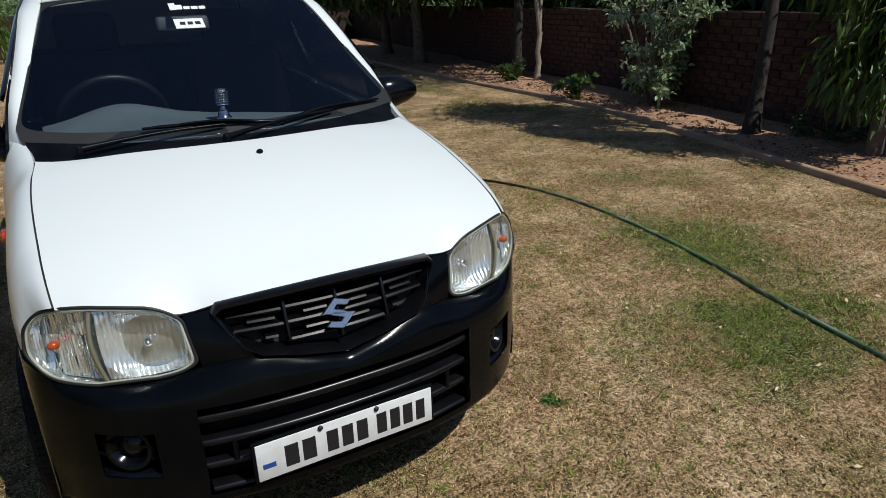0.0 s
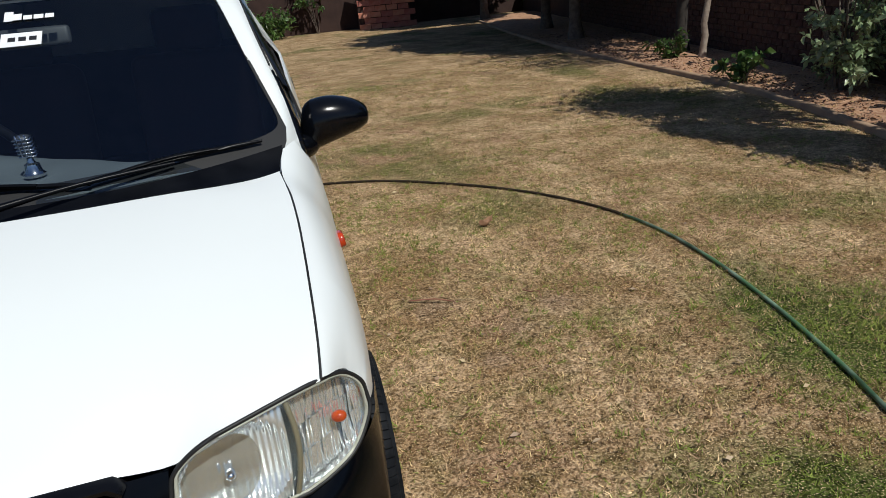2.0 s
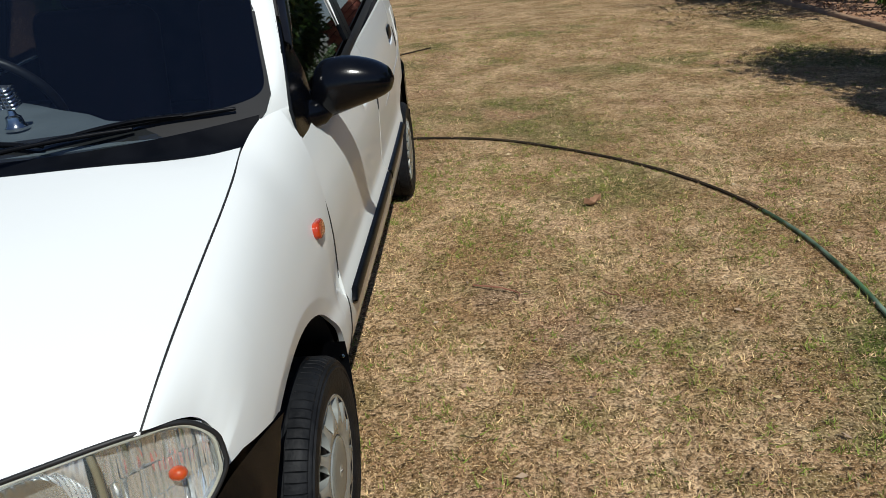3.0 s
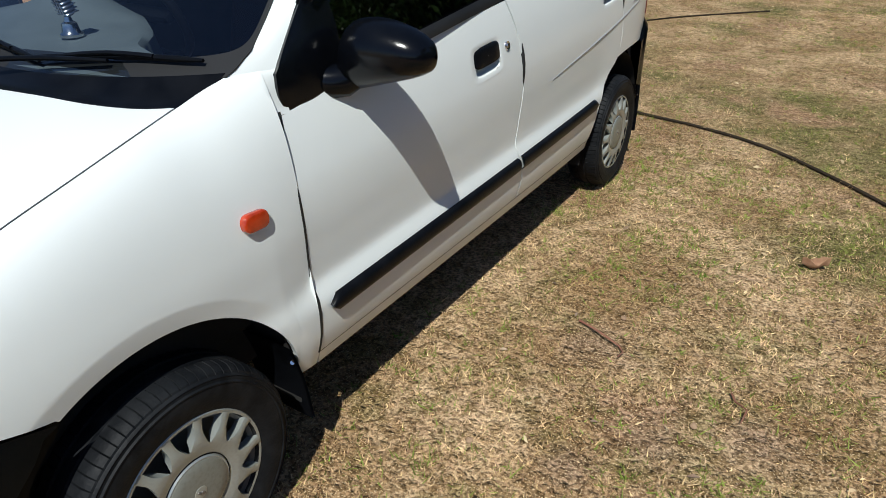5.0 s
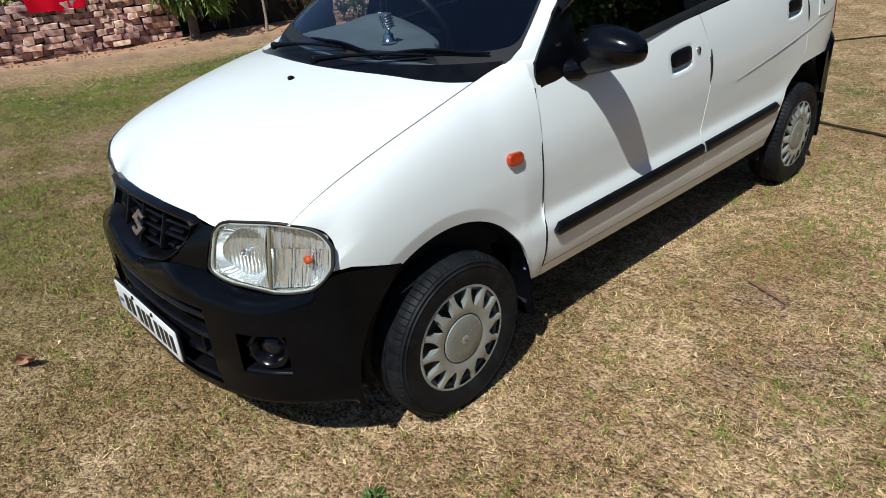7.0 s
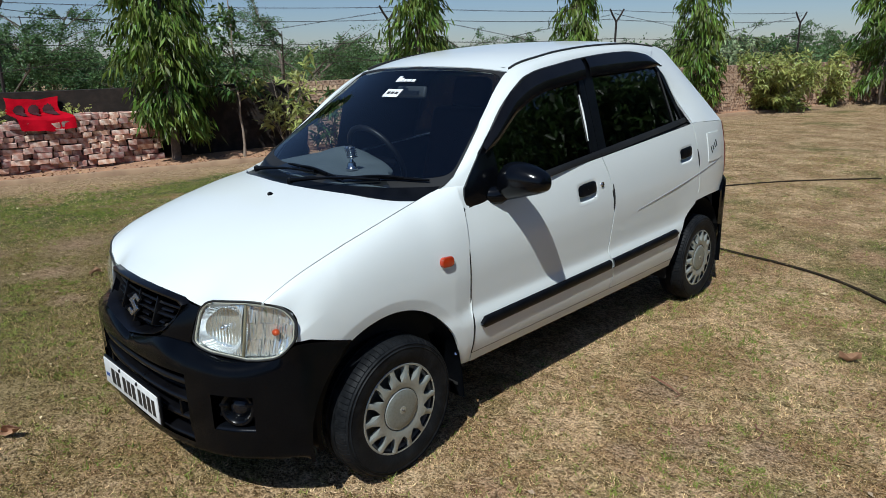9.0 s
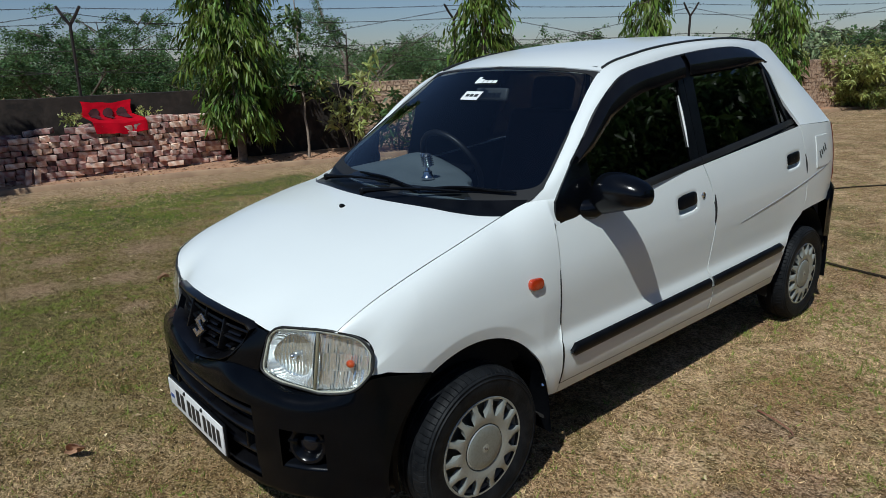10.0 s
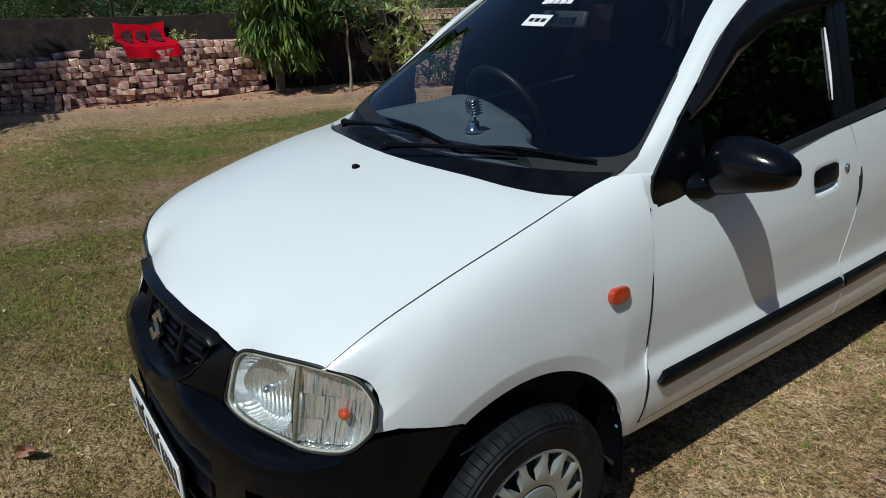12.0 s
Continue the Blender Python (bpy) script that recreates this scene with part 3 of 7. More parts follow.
def side_x(y, z):
    """Half width of the lower body."""
    t = (z - 0.30) / (BELT(y) - 0.30)
    s = min(max((t - 0.62) / 0.34, 0.0), 1.2)
    taper = min(max(1 - (y - 0.42) / 0.8, 0.0), 1.0)
    strip = 0.448 + (y - 0.425) * 0.0207
    crease = strip + 0.054 - 0.014 * min(1.0, max(0.0, (y - 0.4) / 1.6))
    part_on = min(1.0, max(0.0, (y - 0.30) / 0.10)) * min(1.0, max(0.0, (2.25 - y) / 0.2))
    kick = (z - strip) / (crease - strip) if z < crease else 1 - (z - crease) / 0.24
    return -0.0095 * part_on * min(1.0, max(0.0, kick)) + float(WIDE(y) * PROF(t)) - 0.006 * taper * taper * min(1.0, s * s * (3 - 2 * min(s, 1)))


def glass_x(y, z):
    """Half width of the window band."""
    return 0.66 - 0.355 * (z - 0.95) - 0.012 * max(0.0, y - 1.9)


def on_side(top, bottom, front, rear, nu, nv, out=0.0, fx=side_x):
    g2 = coons(top, bottom, front, rear, nu, nv)
    return np.array([[(fx(y, z) + out, y, z) for y, z in row] for row in g2])


# bonnet
HC = spline([-0.56, -0.53, -0.50, -0.45, -0.375, -0.2, 0.0, 0.1, 0.14], [0.660, 0.690, 0.715, 0.745, 0.785, 0.857, 0.913, 0.934, 0.941])
HS = spline([-0.56, -0.46, -0.405, -0.36, -0.30, -0.20, -0.10, 0.0, 0.1, 0.231], [0.612, 0.682, 0.725, 0.751, 0.778, 0.813, 0.844, 0.871, 0.896, 0.924])
HX = spline([-0.56, -0.46, -0.405, -0.36, -0.30, -0.20, -0.10, 0.0, 0.1, 0.231], [0.556, 0.577, 0.588, 0.592, 0.595, 0.597, 0.598, 0.597, 0.592, 0.577])
HF = spline([0, 0.24, 0.483, 0.52, 0.60, 0.80, 1.0], [-0.530, -0.521, -0.495, -0.491, -0.486, -0.458, -0.405])
HR = spline([0, 0.26, 0.52, 0.77, 0.92, 1.0], [0.100, 0.107, 0.128, 0.160, 0.198, 0.229])


def bonnet_z(x, y):
    return float(HC(y) - (HC(y) - HS(y)) * (min(abs(x) / HX(y), 1.1)) ** 2.9)


FZ = spline([0, 0.24, 0.47, 0.52, 0.60, 0.72, 0.86, 1.0], [0.704, 0.699, 0.688, 0.682, 0.680, 0.706, 0.720, 0.722])
g = np.zeros((57, 31, 3))
for i in range(57):
    u = -1 + 2 * i / 56
    for j in range(31):
        v = 1 - j / 30
        v = v ** 1.25
        y = HF(abs(u)) + (HR(abs(u)) - HF(abs(u))) * v
        x = u * (HX(-0.405 + 0.636 * v) - 0.002)
        g[i, j] = (x, y, bonnet_z(x, y) - (bonnet_z(u * 0.574, HF(abs(u))) - FZ(abs(u))) * math.exp(-v / 0.07))
bonnet = panel("bonnet", g, PAINT, car, "white bonnet with a washer nozzle", lip=0.018)
bm = bmesh.new()
bmesh.ops.create_uvsphere(bm, u_segments=14, v_segments=8, radius=0.5)
bmesh.ops.transform(bm, matrix=pose(0, 0.0, 0.9145, -20, 0, 0) @ Matrix.Diagonal((0.020, 0.026, 0.018, 1)), verts=bm.verts[:])
part("washer_nozzle", bm, SATIN, bonnet, "black washer nozzle")

# wings
ARCH_R = 0.333


def arch_z(y, cy=0.0, r=ARCH_R):
    return 0.262 + math.sqrt(max(r * r - (y - cy) ** 2, 0))


WTOP = spline([-0.46, -0.405, -0.36, -0.30, -0.20, -0.10, 0.0, 0.1, 0.231, 0.31, 0.385, 0.43],
              [(0.577, 0.682), (0.588, 0.725), (0.592, 0.751), (0.595, 0.778), (0.597, 0.813), (0.598, 0.844), (0.597, 0.871), (0.592, 0.896), (0.578, 0.924), (0.586, 0.948), (0.607, 0.965), (0.637, 0.958)])
WFRONT = spline([0, 0.10, 0.22, 0.40, 0.70, 1.0], [-0.405, -0.372, -0.348, -0.335, -0.336, -0.354])


def wing_low(y):
    if y < -0.165:
        return 0.603 - (y + 0.355) * 0.24
    if y < 0.328:
        return arch_z(y)
    return 0.284 if y < 0.3885 else 0.874


def wing_grid():
    rows = []
    ys = list(np.linspace(0, 1, 150))
    for k, f in enumerate(ys):
        row = []
        y0 = -0.404 + f * (0.430 + 0.404)
        if 0.384 < y0 < 0.3935:
            y0 = 0.3875 if y0 < 0.3885 else 0.3945
        xt, zt = WTOP(y0)
        xt += 0.0025
        zb = wing_low(y0) if y0 > -0.34 else 0.60
        zs = min(0.68, zt - 0.09) if y0 < 0.389 else zb
        zs = max(zs, zb + 0.004)
        wx = side_x(y0, zs)
        slope = (side_x(y0, zs) - side_x(y0, zs - 0.02)) / 0.02
        for j in range(53):
            v = j / 52
            if v <= 0.46:
                s = v / 0.46
                hgt = zt - zs
                p0, p3 = np.array((xt, zt)), np.array((wx, zs))
                p1 = p0 + np.array((0.62 * (wx - xt), -0.10 * hgt))
                p2 = p3 + np.array((slope * 0.45 * hgt, 0.45 * hgt))
                q = (1 - s) ** 3 * p0 + 3 * s * (1 - s) ** 2 * p1 + 3 * s * s * (1 - s) * p2 + s**3 * p3
                x, z = q
            else:
                s = (v - 0.46) / 0.54
                z = zs + (zb - zs) * s
                x = side_x(y0, z)
            # the nose edge sweeps round the lamp
            y = y0
            if y0 < -0.18:
                fr = WFRONT(min(1.0, max(0.0, (zt - z) / 0.12)))
                y = fr + (y0 + 0.404) / 0.224 * (-0.18 - fr)
            # flare round the wheel opening
            d = math.hypot(y, z - 0.262) - ARCH_R
            if z < 0.66 and y > -0.30:
                x -= 0.006 * min(1.0, max(0.0, (0.038 - d) / 0.038))
            row.append((x, y, z))
        rows.append(row)
    return np.array(rows)


WING = wing_grid()
DOORF = spline([0, 0.3, 0.6, 0.8, 0.92, 1.0], [(0.405, 0.880), (0.389, 0.775), (0.391, 0.56), (0.395, 0.45), (0.392, 0.37), (0.388, 0.322)])
SPLIT = spline([0, 0.18, 0.36, 0.6, 0.74, 0.85, 1.0], [(1.315, 0.959), (1.352, 0.856), (1.374, 0.725), (1.358, 0.572), (1.348, 0.494), (1.374, 0.418), (1.372, 0.322)])
REARE = spline([0, 0.25, 0.5, 0.62, 0.70, 0.78, 0.90, 1.0],
               [(2.235, 1.034), (2.258, 0.877), (2.284, 0.75), (2.288, 0.66), (2.262, 0.600), (2.180, 0.555), (2.085, 0.465), (2.022, 0.322)])
OUTLINE = np.array([(0.40, 0.966), (0.51, 1.059), (0.625, 1.152), (0.785, 1.274), (0.86, 1.312), (0.933, 1.336), (1.05, 1.356), (1.147, 1.370), (1.377, 1.397),
                    (1.626, 1.415), (1.80, 1.418), (1.891, 1.413), (1.96, 1.405), (2.01, 1.388), (2.06, 1.360), (2.124, 1.290), (2.177, 1.172), (2.245, 1.036)])
win_top = lambda y: float(np.interp(y, OUTLINE[:, 0], OUTLINE[:, 1]))


def band(y0, y1, low, high, nu, nv, out=0.0, bulge=0.0):
    """A strip of the window band between two heights given by y."""
    g = np.zeros((nu + 1, nv + 1, 3))
    for i in range(nu + 1):
        y = y0 + (y1 - y0) * i / nu
        for j in range(nv + 1):
            s = j / nv
            z = high(y) + (low(y) - high(y)) * s
            g[i, j] = (glass_x(y, z) + out + bulge * math.sin(math.pi * min(1.0, 0.12 + 0.75 * s)), y, z)
    return g


VIS_F = lambda y: float(np.interp(y, [0.545, 0.64, 0.793, 0.927, 1.033, 1.26, 1.345], [1.060, 1.095, 1.190, 1.240, 1.266, 1.292, 1.304]))
VIS_R = lambda y: float(np.interp(y, [1.38, 1.578, 1.848, 2.085], [1.312, 1.319, 1.331, 1.345]))
PILLAR_IN = [(0.588, 0.300, 0.928), (0.601, 0.348, 0.960), (0.607, 0.392, 0.992), (0.589, 0.462, 1.040), (0.553, 0.565, 1.120), (0.522, 0.670, 1.205), (0.492, 0.770, 1.285), (0.464, 0.880, 1.350),
             (0.460, 1.120, 1.406), (0.456, 1.380, 1.436), (0.453, 1.650, 1.451), (0.451, 1.950, 1.453), (0.447, 2.140, 1.441)]
PILLAR_OUT = [(0.630, 0.396, 0.932), (0.638, 0.424, 0.954), (0.632, 0.450, 0.986), (0.619, 0.510, 1.052), (0.592, 0.615, 1.138), (0.565, 0.720, 1.226), (0.541, 0.860, 1.312), (0.527, 0.950, 1.340),
              (0.513, 1.147, 1.370), (0.503, 1.377, 1.397), (0.497, 1.650, 1.416), (0.496, 1.891, 1.413), (0.500, 2.020, 1.386)]


def oval(w, k, a):
    """A point of a rounded rectangle of half sizes w and k at angle a."""
    c, d = math.cos(a), math.sin(a)
    return w * math.copysign(abs(c) ** 0.42, c), k * math.copysign(abs(d) ** 0.42, d)


HANDLE_W, HANDLE_H = 0.070, 0.038


def door_handle(parent, y, z, side, lock):
    """A flap handle over a recessed oval cup."""
    x = side_x(y, z)
    tilt = 0.06
    # cup: flush rim, walls and floor of the recess
    rings = ((1.30, 1.40, 0.0005), (1.04, 1.06, 0.0005), (1.01, 1.02, -0.0005), (0.985, 0.98, -0.004), (0.96, 0.94, -0.014), (0.80, 0.76, -0.019), (0.02, 0.02, -0.020))
    g = np.zeros((49, len(rings), 3))
    for i in range(49):
        for j, (kw, kh, out) in enumerate(rings):
            dy, dz = oval(HANDLE_W * kw, HANDLE_H * kh, -2 * math.pi * i / 48)
            yy, zz = y + dy, z + dz + tilt * dy
            g[i, j] = (side_x(yy, zz) + out, yy, zz)
    panel("handle_cup", g, PAINT, parent, "white recessed handle cup", lip=0.0, side=side, angle=50)
    # flap over the upper part
    g = np.zeros((41, 5, 3))
    for i in range(41):
        for j, (k, out) in enumerate(((1.0, -0.004), (1.0, 0.0015), (0.94, 0.0035), (0.5, 0.0045), (0.02, 0.0045))):
            dy, dz = oval(0.068 * k, 0.0265 * k, -2 * math.pi * i / 40)
            yy, zz = y + dy, z + 0.0115 + dz + tilt * dy
            g[i, j] = (side_x(yy, zz) + out, yy, zz)
    panel("door_handle", g, SATIN, parent, "black flap door handle", lip=0.0, side=side, angle=50)
    if lock:
        bm = bmesh.new()
        lathe(bm, [(0, 0.006), (0.006, 0.006), (0.0065, 0.004), (0.012, 0.0045), (0.0135, 0.0), (0.0135, -0.006)], 20)
        bmesh.ops.transform(bm, matrix=pose(side * side_x(y + 0.115, z + 0.016), y + 0.115, z + 0.016, 0, side * 81, 0), verts=bm.verts[:])
        part("door_lock", bm, CHROME, parent, "small round metal lock")


def handle_hole(g, y, z, side):
    """Which cells of a door's grid lie behind the handle's recess."""
    n = g.shape[0]

    def test(i, j):
        i = i if side > 0 else n - 2 - i
        c = (g[i, j] + g[i + 1, j] + g[i, j + 1] + g[i + 1, j + 1]) / 4
        return abs(c[1] - y) < HANDLE_W + 0.002 and abs(c[2] - z - 0.06 * (c[1] - y)) < HANDLE_H + 0.002
    return test


def moulding(parent, y0, y1, z0, z1, side, round_front, round_rear):
    """A black rub strip with rounded section and ends."""
    n = 40
    g = np.zeros((n + 1, 9, 3))
    for i in range(n + 1):
        s = i / n
        y = y0 + (y1 - y0) * s
        zc = z0 + (z1 - z0) * s
        h = 0.0235
        a, b = (y - y0) / 0.022, (y1 - y) / 0.022
        if round_front and a < 1:
            h *= math.sqrt(max(1 - (1 - a) ** 2, 0.02))
        if round_rear and b < 1:
            h *= math.sqrt(max(1 - (1 - b) ** 2, 0.02))
        for j in range(9):
            w = math.pi * j / 8
            g[i, j] = (side_x(y, zc + h * math.cos(w)) - 0.002 + 0.017 * math.sin(w) ** 0.6, y, zc + h * math.cos(w))
    panel("side_moulding", g, SATIN, parent, "black rubbing strip", lip=0.0, side=side, angle=60)


def curved(p0, p1, fn):
    return lambda t: np.array(fn(p0 + (p1 - p0) * t))


def flank(side):
    """Everything on one side of the body."""
    wing = panel("wing", WING, PAINT, car, "white front wing", side=side, lip=0.014)
    # black tube sunk in the bonnet gap draws its shade as a line
    tube("bonnet_gap_shade", [(side * (WTOP(y)[0] + 0.0005), y, WTOP(y)[1] - 0.0028) for y in np.linspace(-0.404, 0.225, 30)], 0.0030, SEAL, wing, 6)
    # amber repeater
    bm = bmesh.new()
    box(bm, (0.022, 0.064, 0.038), (0, 0, 0))
    bmesh.ops.bevel(bm, geom=[e for e in bm.edges if abs(e.verts[0].co.x - e.verts[1].co.x) > 0.01], offset=0.017, segments=5, affect="EDGES", profile=0.5)
    bmesh.ops.bevel(bm, geom=[e for e in bm.edges if e.verts[0].co.x * e.verts[1].co.x > 0 and abs(e.verts[0].co.x) > 0.005], offset=0.006, segments=3, affect="EDGES", profile=0.5)
    bmesh.ops.transform(bm, matrix=pose(side * (side_x(0.264, 0.715) + 0.003), 0.264, 0.715, -4, -side * 8, side * 2), verts=bm.verts[:])
    part("side_repeater", bm, AMBER, wing, "amber turn repeater")
    # front door
    top = curved(0.405, 1.315, lambda y: (y, BELT(y) + 0.004 - 0.05 * max(0, 0.62 - y) ** 0.8))
    top0 = top(0.0)
    g = on_side(top, lambda t: np.array((0.388 + t * (1.370 - 0.388), 0.322)), lambda v: DOORF(v) + np.array((0.0015, 0)) if v > 0.05 else DOORF(v) + (top0 - DOORF(0)) * (1 - v / 0.05),
                lambda v: SPLIT(v) - np.array((0.003, 0)), 44, 60)
    door = panel("front_door", g, PAINT, car, "white front door", side=side, skip=handle_hole(g, 1.165, 0.826, side))
    door_handle(door, 1.165, 0.826, side, True)
    moulding(door, 0.425, 1.340, 0.434, 0.453, side, True, False)
    # black tube makes the shade in the front door gap a dark line
    tube("door_gap_shade", [(side * (side_x(y - 0.002, z) - 0.0008), y - 0.0016, z) for y, z in (DOORF(t) for t in np.linspace(0.0, 1, 24))], 0.0034, SEAL, door, 6)
    # rear door
    top = curved(1.322, 2.235, lambda y: (y, BELT(y) + 0.004))
    g = on_side(top, lambda t: np.array((1.378 + t * (2.020 - 1.378), 0.322)), lambda v: SPLIT(v) + np.array((0.004, 0)),
                lambda v: REARE(v), 44, 60)
    rdoor = panel("rear_door", g, PAINT, car, "white rear door with a long shallow crease", side=side, skip=handle_hole(g, 2.118, 0.880, side))
    door_handle(rdoor, 2.118, 0.880, side, False)
    moulding(rdoor, 1.362, 2.030, 0.453, 0.470, side, False, True)
    tube("hinge_gap", [(side * (side_x(1.372, z) - 0.001), 1.3735 - 0.25 * (z - 0.77) ** 2, z) for z in (0.83, 0.80, 0.77, 0.74, 0.71)], [0.003, 0.006, 0.007, 0.006, 0.003], SEAL, door, 8)
    tube("hinge_gap", [(side * (side_x(2.27, z) - 0.001), 2.262 + (0.885 - z) * 0.2, z) for z in (0.895, 0.86, 0.83, 0.80)], [0.003, 0.006, 0.006, 0.003], SEAL, rdoor, 8)
    # same drawn shade lines in the gaps under both doors
    tube("door_gap_shade", [(side * (side_x(y, 0.3205) - 0.0030), y, 0.3205) for y in np.linspace(0.392, 1.370, 20)], 0.0030, SEAL, door, 6)
    tube("door_gap_shade", [(side * (side_x(y, 0.3205) - 0.0030), y, 0.3205) for y in np.linspace(1.378, 2.020, 14)], 0.0030, SEAL, rdoor, 6)
    # sill under the doors
    g2 = on_side(curved(0.392, 2.020, lambda y: (y, 0.3185)), curved(0.392, 2.020, lambda y: (y, 0.280)), lambda v: np.array((0.392, 0.3185 - 0.0385 * v)),
                 lambda v: np.array((2.020, 0.3185 - 0.0385 * v)), 40, 4, out=-0.001)
    panel("sill", g2, PAINT, car, "white sill", side=side, lip=0.03)
    # rear quarter
    g = on_side(curved(2.240, 2.655, lambda y: (y, 1.036 - 0.045 * max(0, y - 2.3))), curved(2.268, 2.70, lambda y: (y, 0.606 + 0.006 * math.sin((y - 2.26) * 7.7))),
                spline([0, 0.36, 0.66, 0.87, 1.0], [(2.240, 1.036), (2.263, 0.877), (2.289, 0.75), (2.292, 0.66), (2.268, 0.606)]),
                spline([0, 0.4, 0.75, 1.0], [(2.655, 1.020), (2.700, 0.86), (2.725, 0.72), (2.70, 0.606)]), 18, 22)
    quarter = panel("rear_quarter", g, PAINT, car, "white rear quarter panel", side=side)
    if side > 0:
        gf = on_side(curved(2.395, 2.560, lambda y: (y, 0.967)), curved(2.408, 2.578, lambda y: (y, 0.808)), lambda v: np.array((2.395 + 0.013 * v, 0.967 - 0.159 * v)),
                     lambda v: np.array((2.560 + 0.018 * v, 0.967 - 0.159 * v)), 14, 14, out=0.0035)
        flap = panel("fuel_flap", gf, PAINT, quarter, "white fuel flap with small dark lettering", lip=0.006)
        for k in range(4):
            y = 2.445 + 0.024 * k
            z = 0.872 + 0.011 * k
            bm = bmesh.new()
            box(bm, (0.003, 0.009, 0.030 if k % 3 else 0.042), (side_x(y, z) + 0.0045, y, z), (24, -8, 0), 0.001, 1)
            part("lettering_bar", bm, INK, flap)
    # upper rear pillar
    front = spline([0, 0.28, 0.62, 1.0], [(0.500, 2.020, 1.386), (0.535, 2.124, 1.290), (0.581, 2.177, 1.172), (side_x(2.243, 1.036) - 0.003, 2.243, 1.038)])
    rear = spline([0, 0.3, 0.65, 1.0], [(0.445, 2.270, 1.424), (0.515, 2.425, 1.275), (0.594, 2.568, 1.120), (side_x(2.655, 1.02) - 0.004, 2.655, 1.022)])
    g = coons(spline([0, 0.5, 1], [(0.500, 2.020, 1.386), (0.449, 2.14, 1.443), (0.445, 2.270, 1.424)]),
              spline([0, 0.5, 1], [(side_x(2.243, 1.036) - 0.003, 2.243, 1.038), (side_x(2.44, 1.029) - 0.003, 2.44, 1.032), (side_x(2.655, 1.02) - 0.004, 2.655, 1.022)]), front, rear, 14, 18)
    for i in range(15):
        for j in range(19):
            g[i, j, 0] += 0.014 * math.sin(math.pi * i / 14) * math.sin(math.pi * j / 18)
    panel("rear_pillar", g, PAINT, car, "white rear pillar", side=side)
    # windscreen pillar and roof rail
    ts = np.concatenate([[0], np.cumsum(np.linalg.norm(np.diff(np.array(PILLAR_IN), axis=0), axis=1))])
    ts = ts / ts[-1]
    a, b = spline(ts, PILLAR_IN), spline(ts, PILLAR_OUT)
    g = np.zeros((61, 7, 3))
    for i in range(61):
        p, q = a(i / 60), b(i / 60)
        for j in range(7):
            s = j / 6
            g[i, j] = p * (1 - s) + q * s + np.array((0.006, -0.005, 0.006)) * math.sin(math.pi * s) * min(1.0, i / 14)
    panel("roof_rail", g, PAINT, car, "white windscreen pillar and roof rail", side=side, lip=0.012)
    tube("roof_gutter", [np.array((side, 1, 1)) * (a(t) + np.array((-0.003, 0, 0.003))) for t in np.linspace(ts[7] + 0.01, 1, 30)], 0.0055, SEAL, car, 6, "black roof gutter strip")
    tube("door_seal", [np.array((side, 1, 1)) * (b(t) + np.array((0.001, 0.004, -0.004))) for t in np.linspace(ts[4], 1, 50)], 0.006, SEAL, car, 6)
    # windows
    bel = lambda y: BELT(y)
    up = (lambda y: win_top(y) - 0.004) if side > 0 else (lambda y: BELT(y) + 0.03)
    fw = panel("front_window", band(0.597, 1.36, bel, up, 40, 10, -0.010), FILM, car, "dark tinted door window" if side > 0 else "door window wound down", lip=0.0, side=side)
    # added black sheet blocks the bright view through the rear of this window
    if side < 0:
        panel("view_blocker", band(0.80, 1.36, bel, lambda y: win_top(y) - 0.004, 24, 10, -0.016), mat("black_blocker", (0.010, 0.010, 0.012), rough=0.9), fw, "black sheet added to darken the rear part of the window", lip=0.0, side=side)
    rw = panel("rear_window", band(1.36, 2.236, bel, lambda y: win_top(y) - 0.004, 40, 10, -0.010), FILM, car, "dark tinted rear door window", lip=0.0, side=side)
    panel("window_frame", band(0.52, 1.36, lambda y: win_top(y) - 0.022, lambda y: win_top(y) - 0.003, 60, 2, -0.003), SATIN, fw, "black window frame", lip=0.008, side=side)
    panel("window_frame", band(1.36, 2.05, lambda y: win_top(y) - 0.022, lambda y: win_top(y) - 0.003, 40, 2, -0.003), SATIN, rw, "black window frame", lip=0.008, side=side)
    panel("weather_strip", band(0.600, 1.318, lambda y: BELT(y) + 0.002, lambda y: BELT(y) + 0.030, 30, 3, 0.004, 0.004), SEAL, fw, "black belt weather strip", lip=0.006, side=side)
    panel("weather_strip", band(1.322, 2.262, lambda y: BELT(y) + 0.002, lambda y: BELT(y) + 0.030, 30, 3, 0.004, 0.004), SEAL, rw, "black belt weather strip", lip=0.006, side=side)
    strips = [((1.258, 0.985), (1.316, 0.985), (1.316, 1.385), (1.350, 1.390)), ((1.320, 0.985), (1.385, 0.985), (1.354, 1.390), (1.430, 1.400))]
    for (p0, p1, p2, p3), owner in zip(strips, (fw, rw)):
        g = np.zeros((5, 13, 3))
        for i in range(5):
            for j in range(13):
                s, t = i / 4, j / 12
                y, z = (np.array(p2) * (1 - s) + np.array(p3) * s) * (1 - t) + (np.array(p0) * (1 - s) + np.array(p1) * s) * t
                g[i, j] = (glass_x(y, z) - 0.002, y, z)
        panel("window_frame", g, SATIN, owner, "black centre pillar", lip=0.008, side=side)
    # slim frame ahead of the rear pillar and its quarter light bar
    g = np.zeros((4, 16, 3))
    for i in range(4):
        for j in range(16):
            z = 1.345 - (1.345 - 1.045) * j / 15
            ye = float(np.interp(-z, -OUTLINE[13:, 1], OUTLINE[13:, 0]))
            y = ye - 0.004 - 0.034 * (1 - i / 3)
            g[i, j] = (glass_x(y, z) - 0.003, y, z)
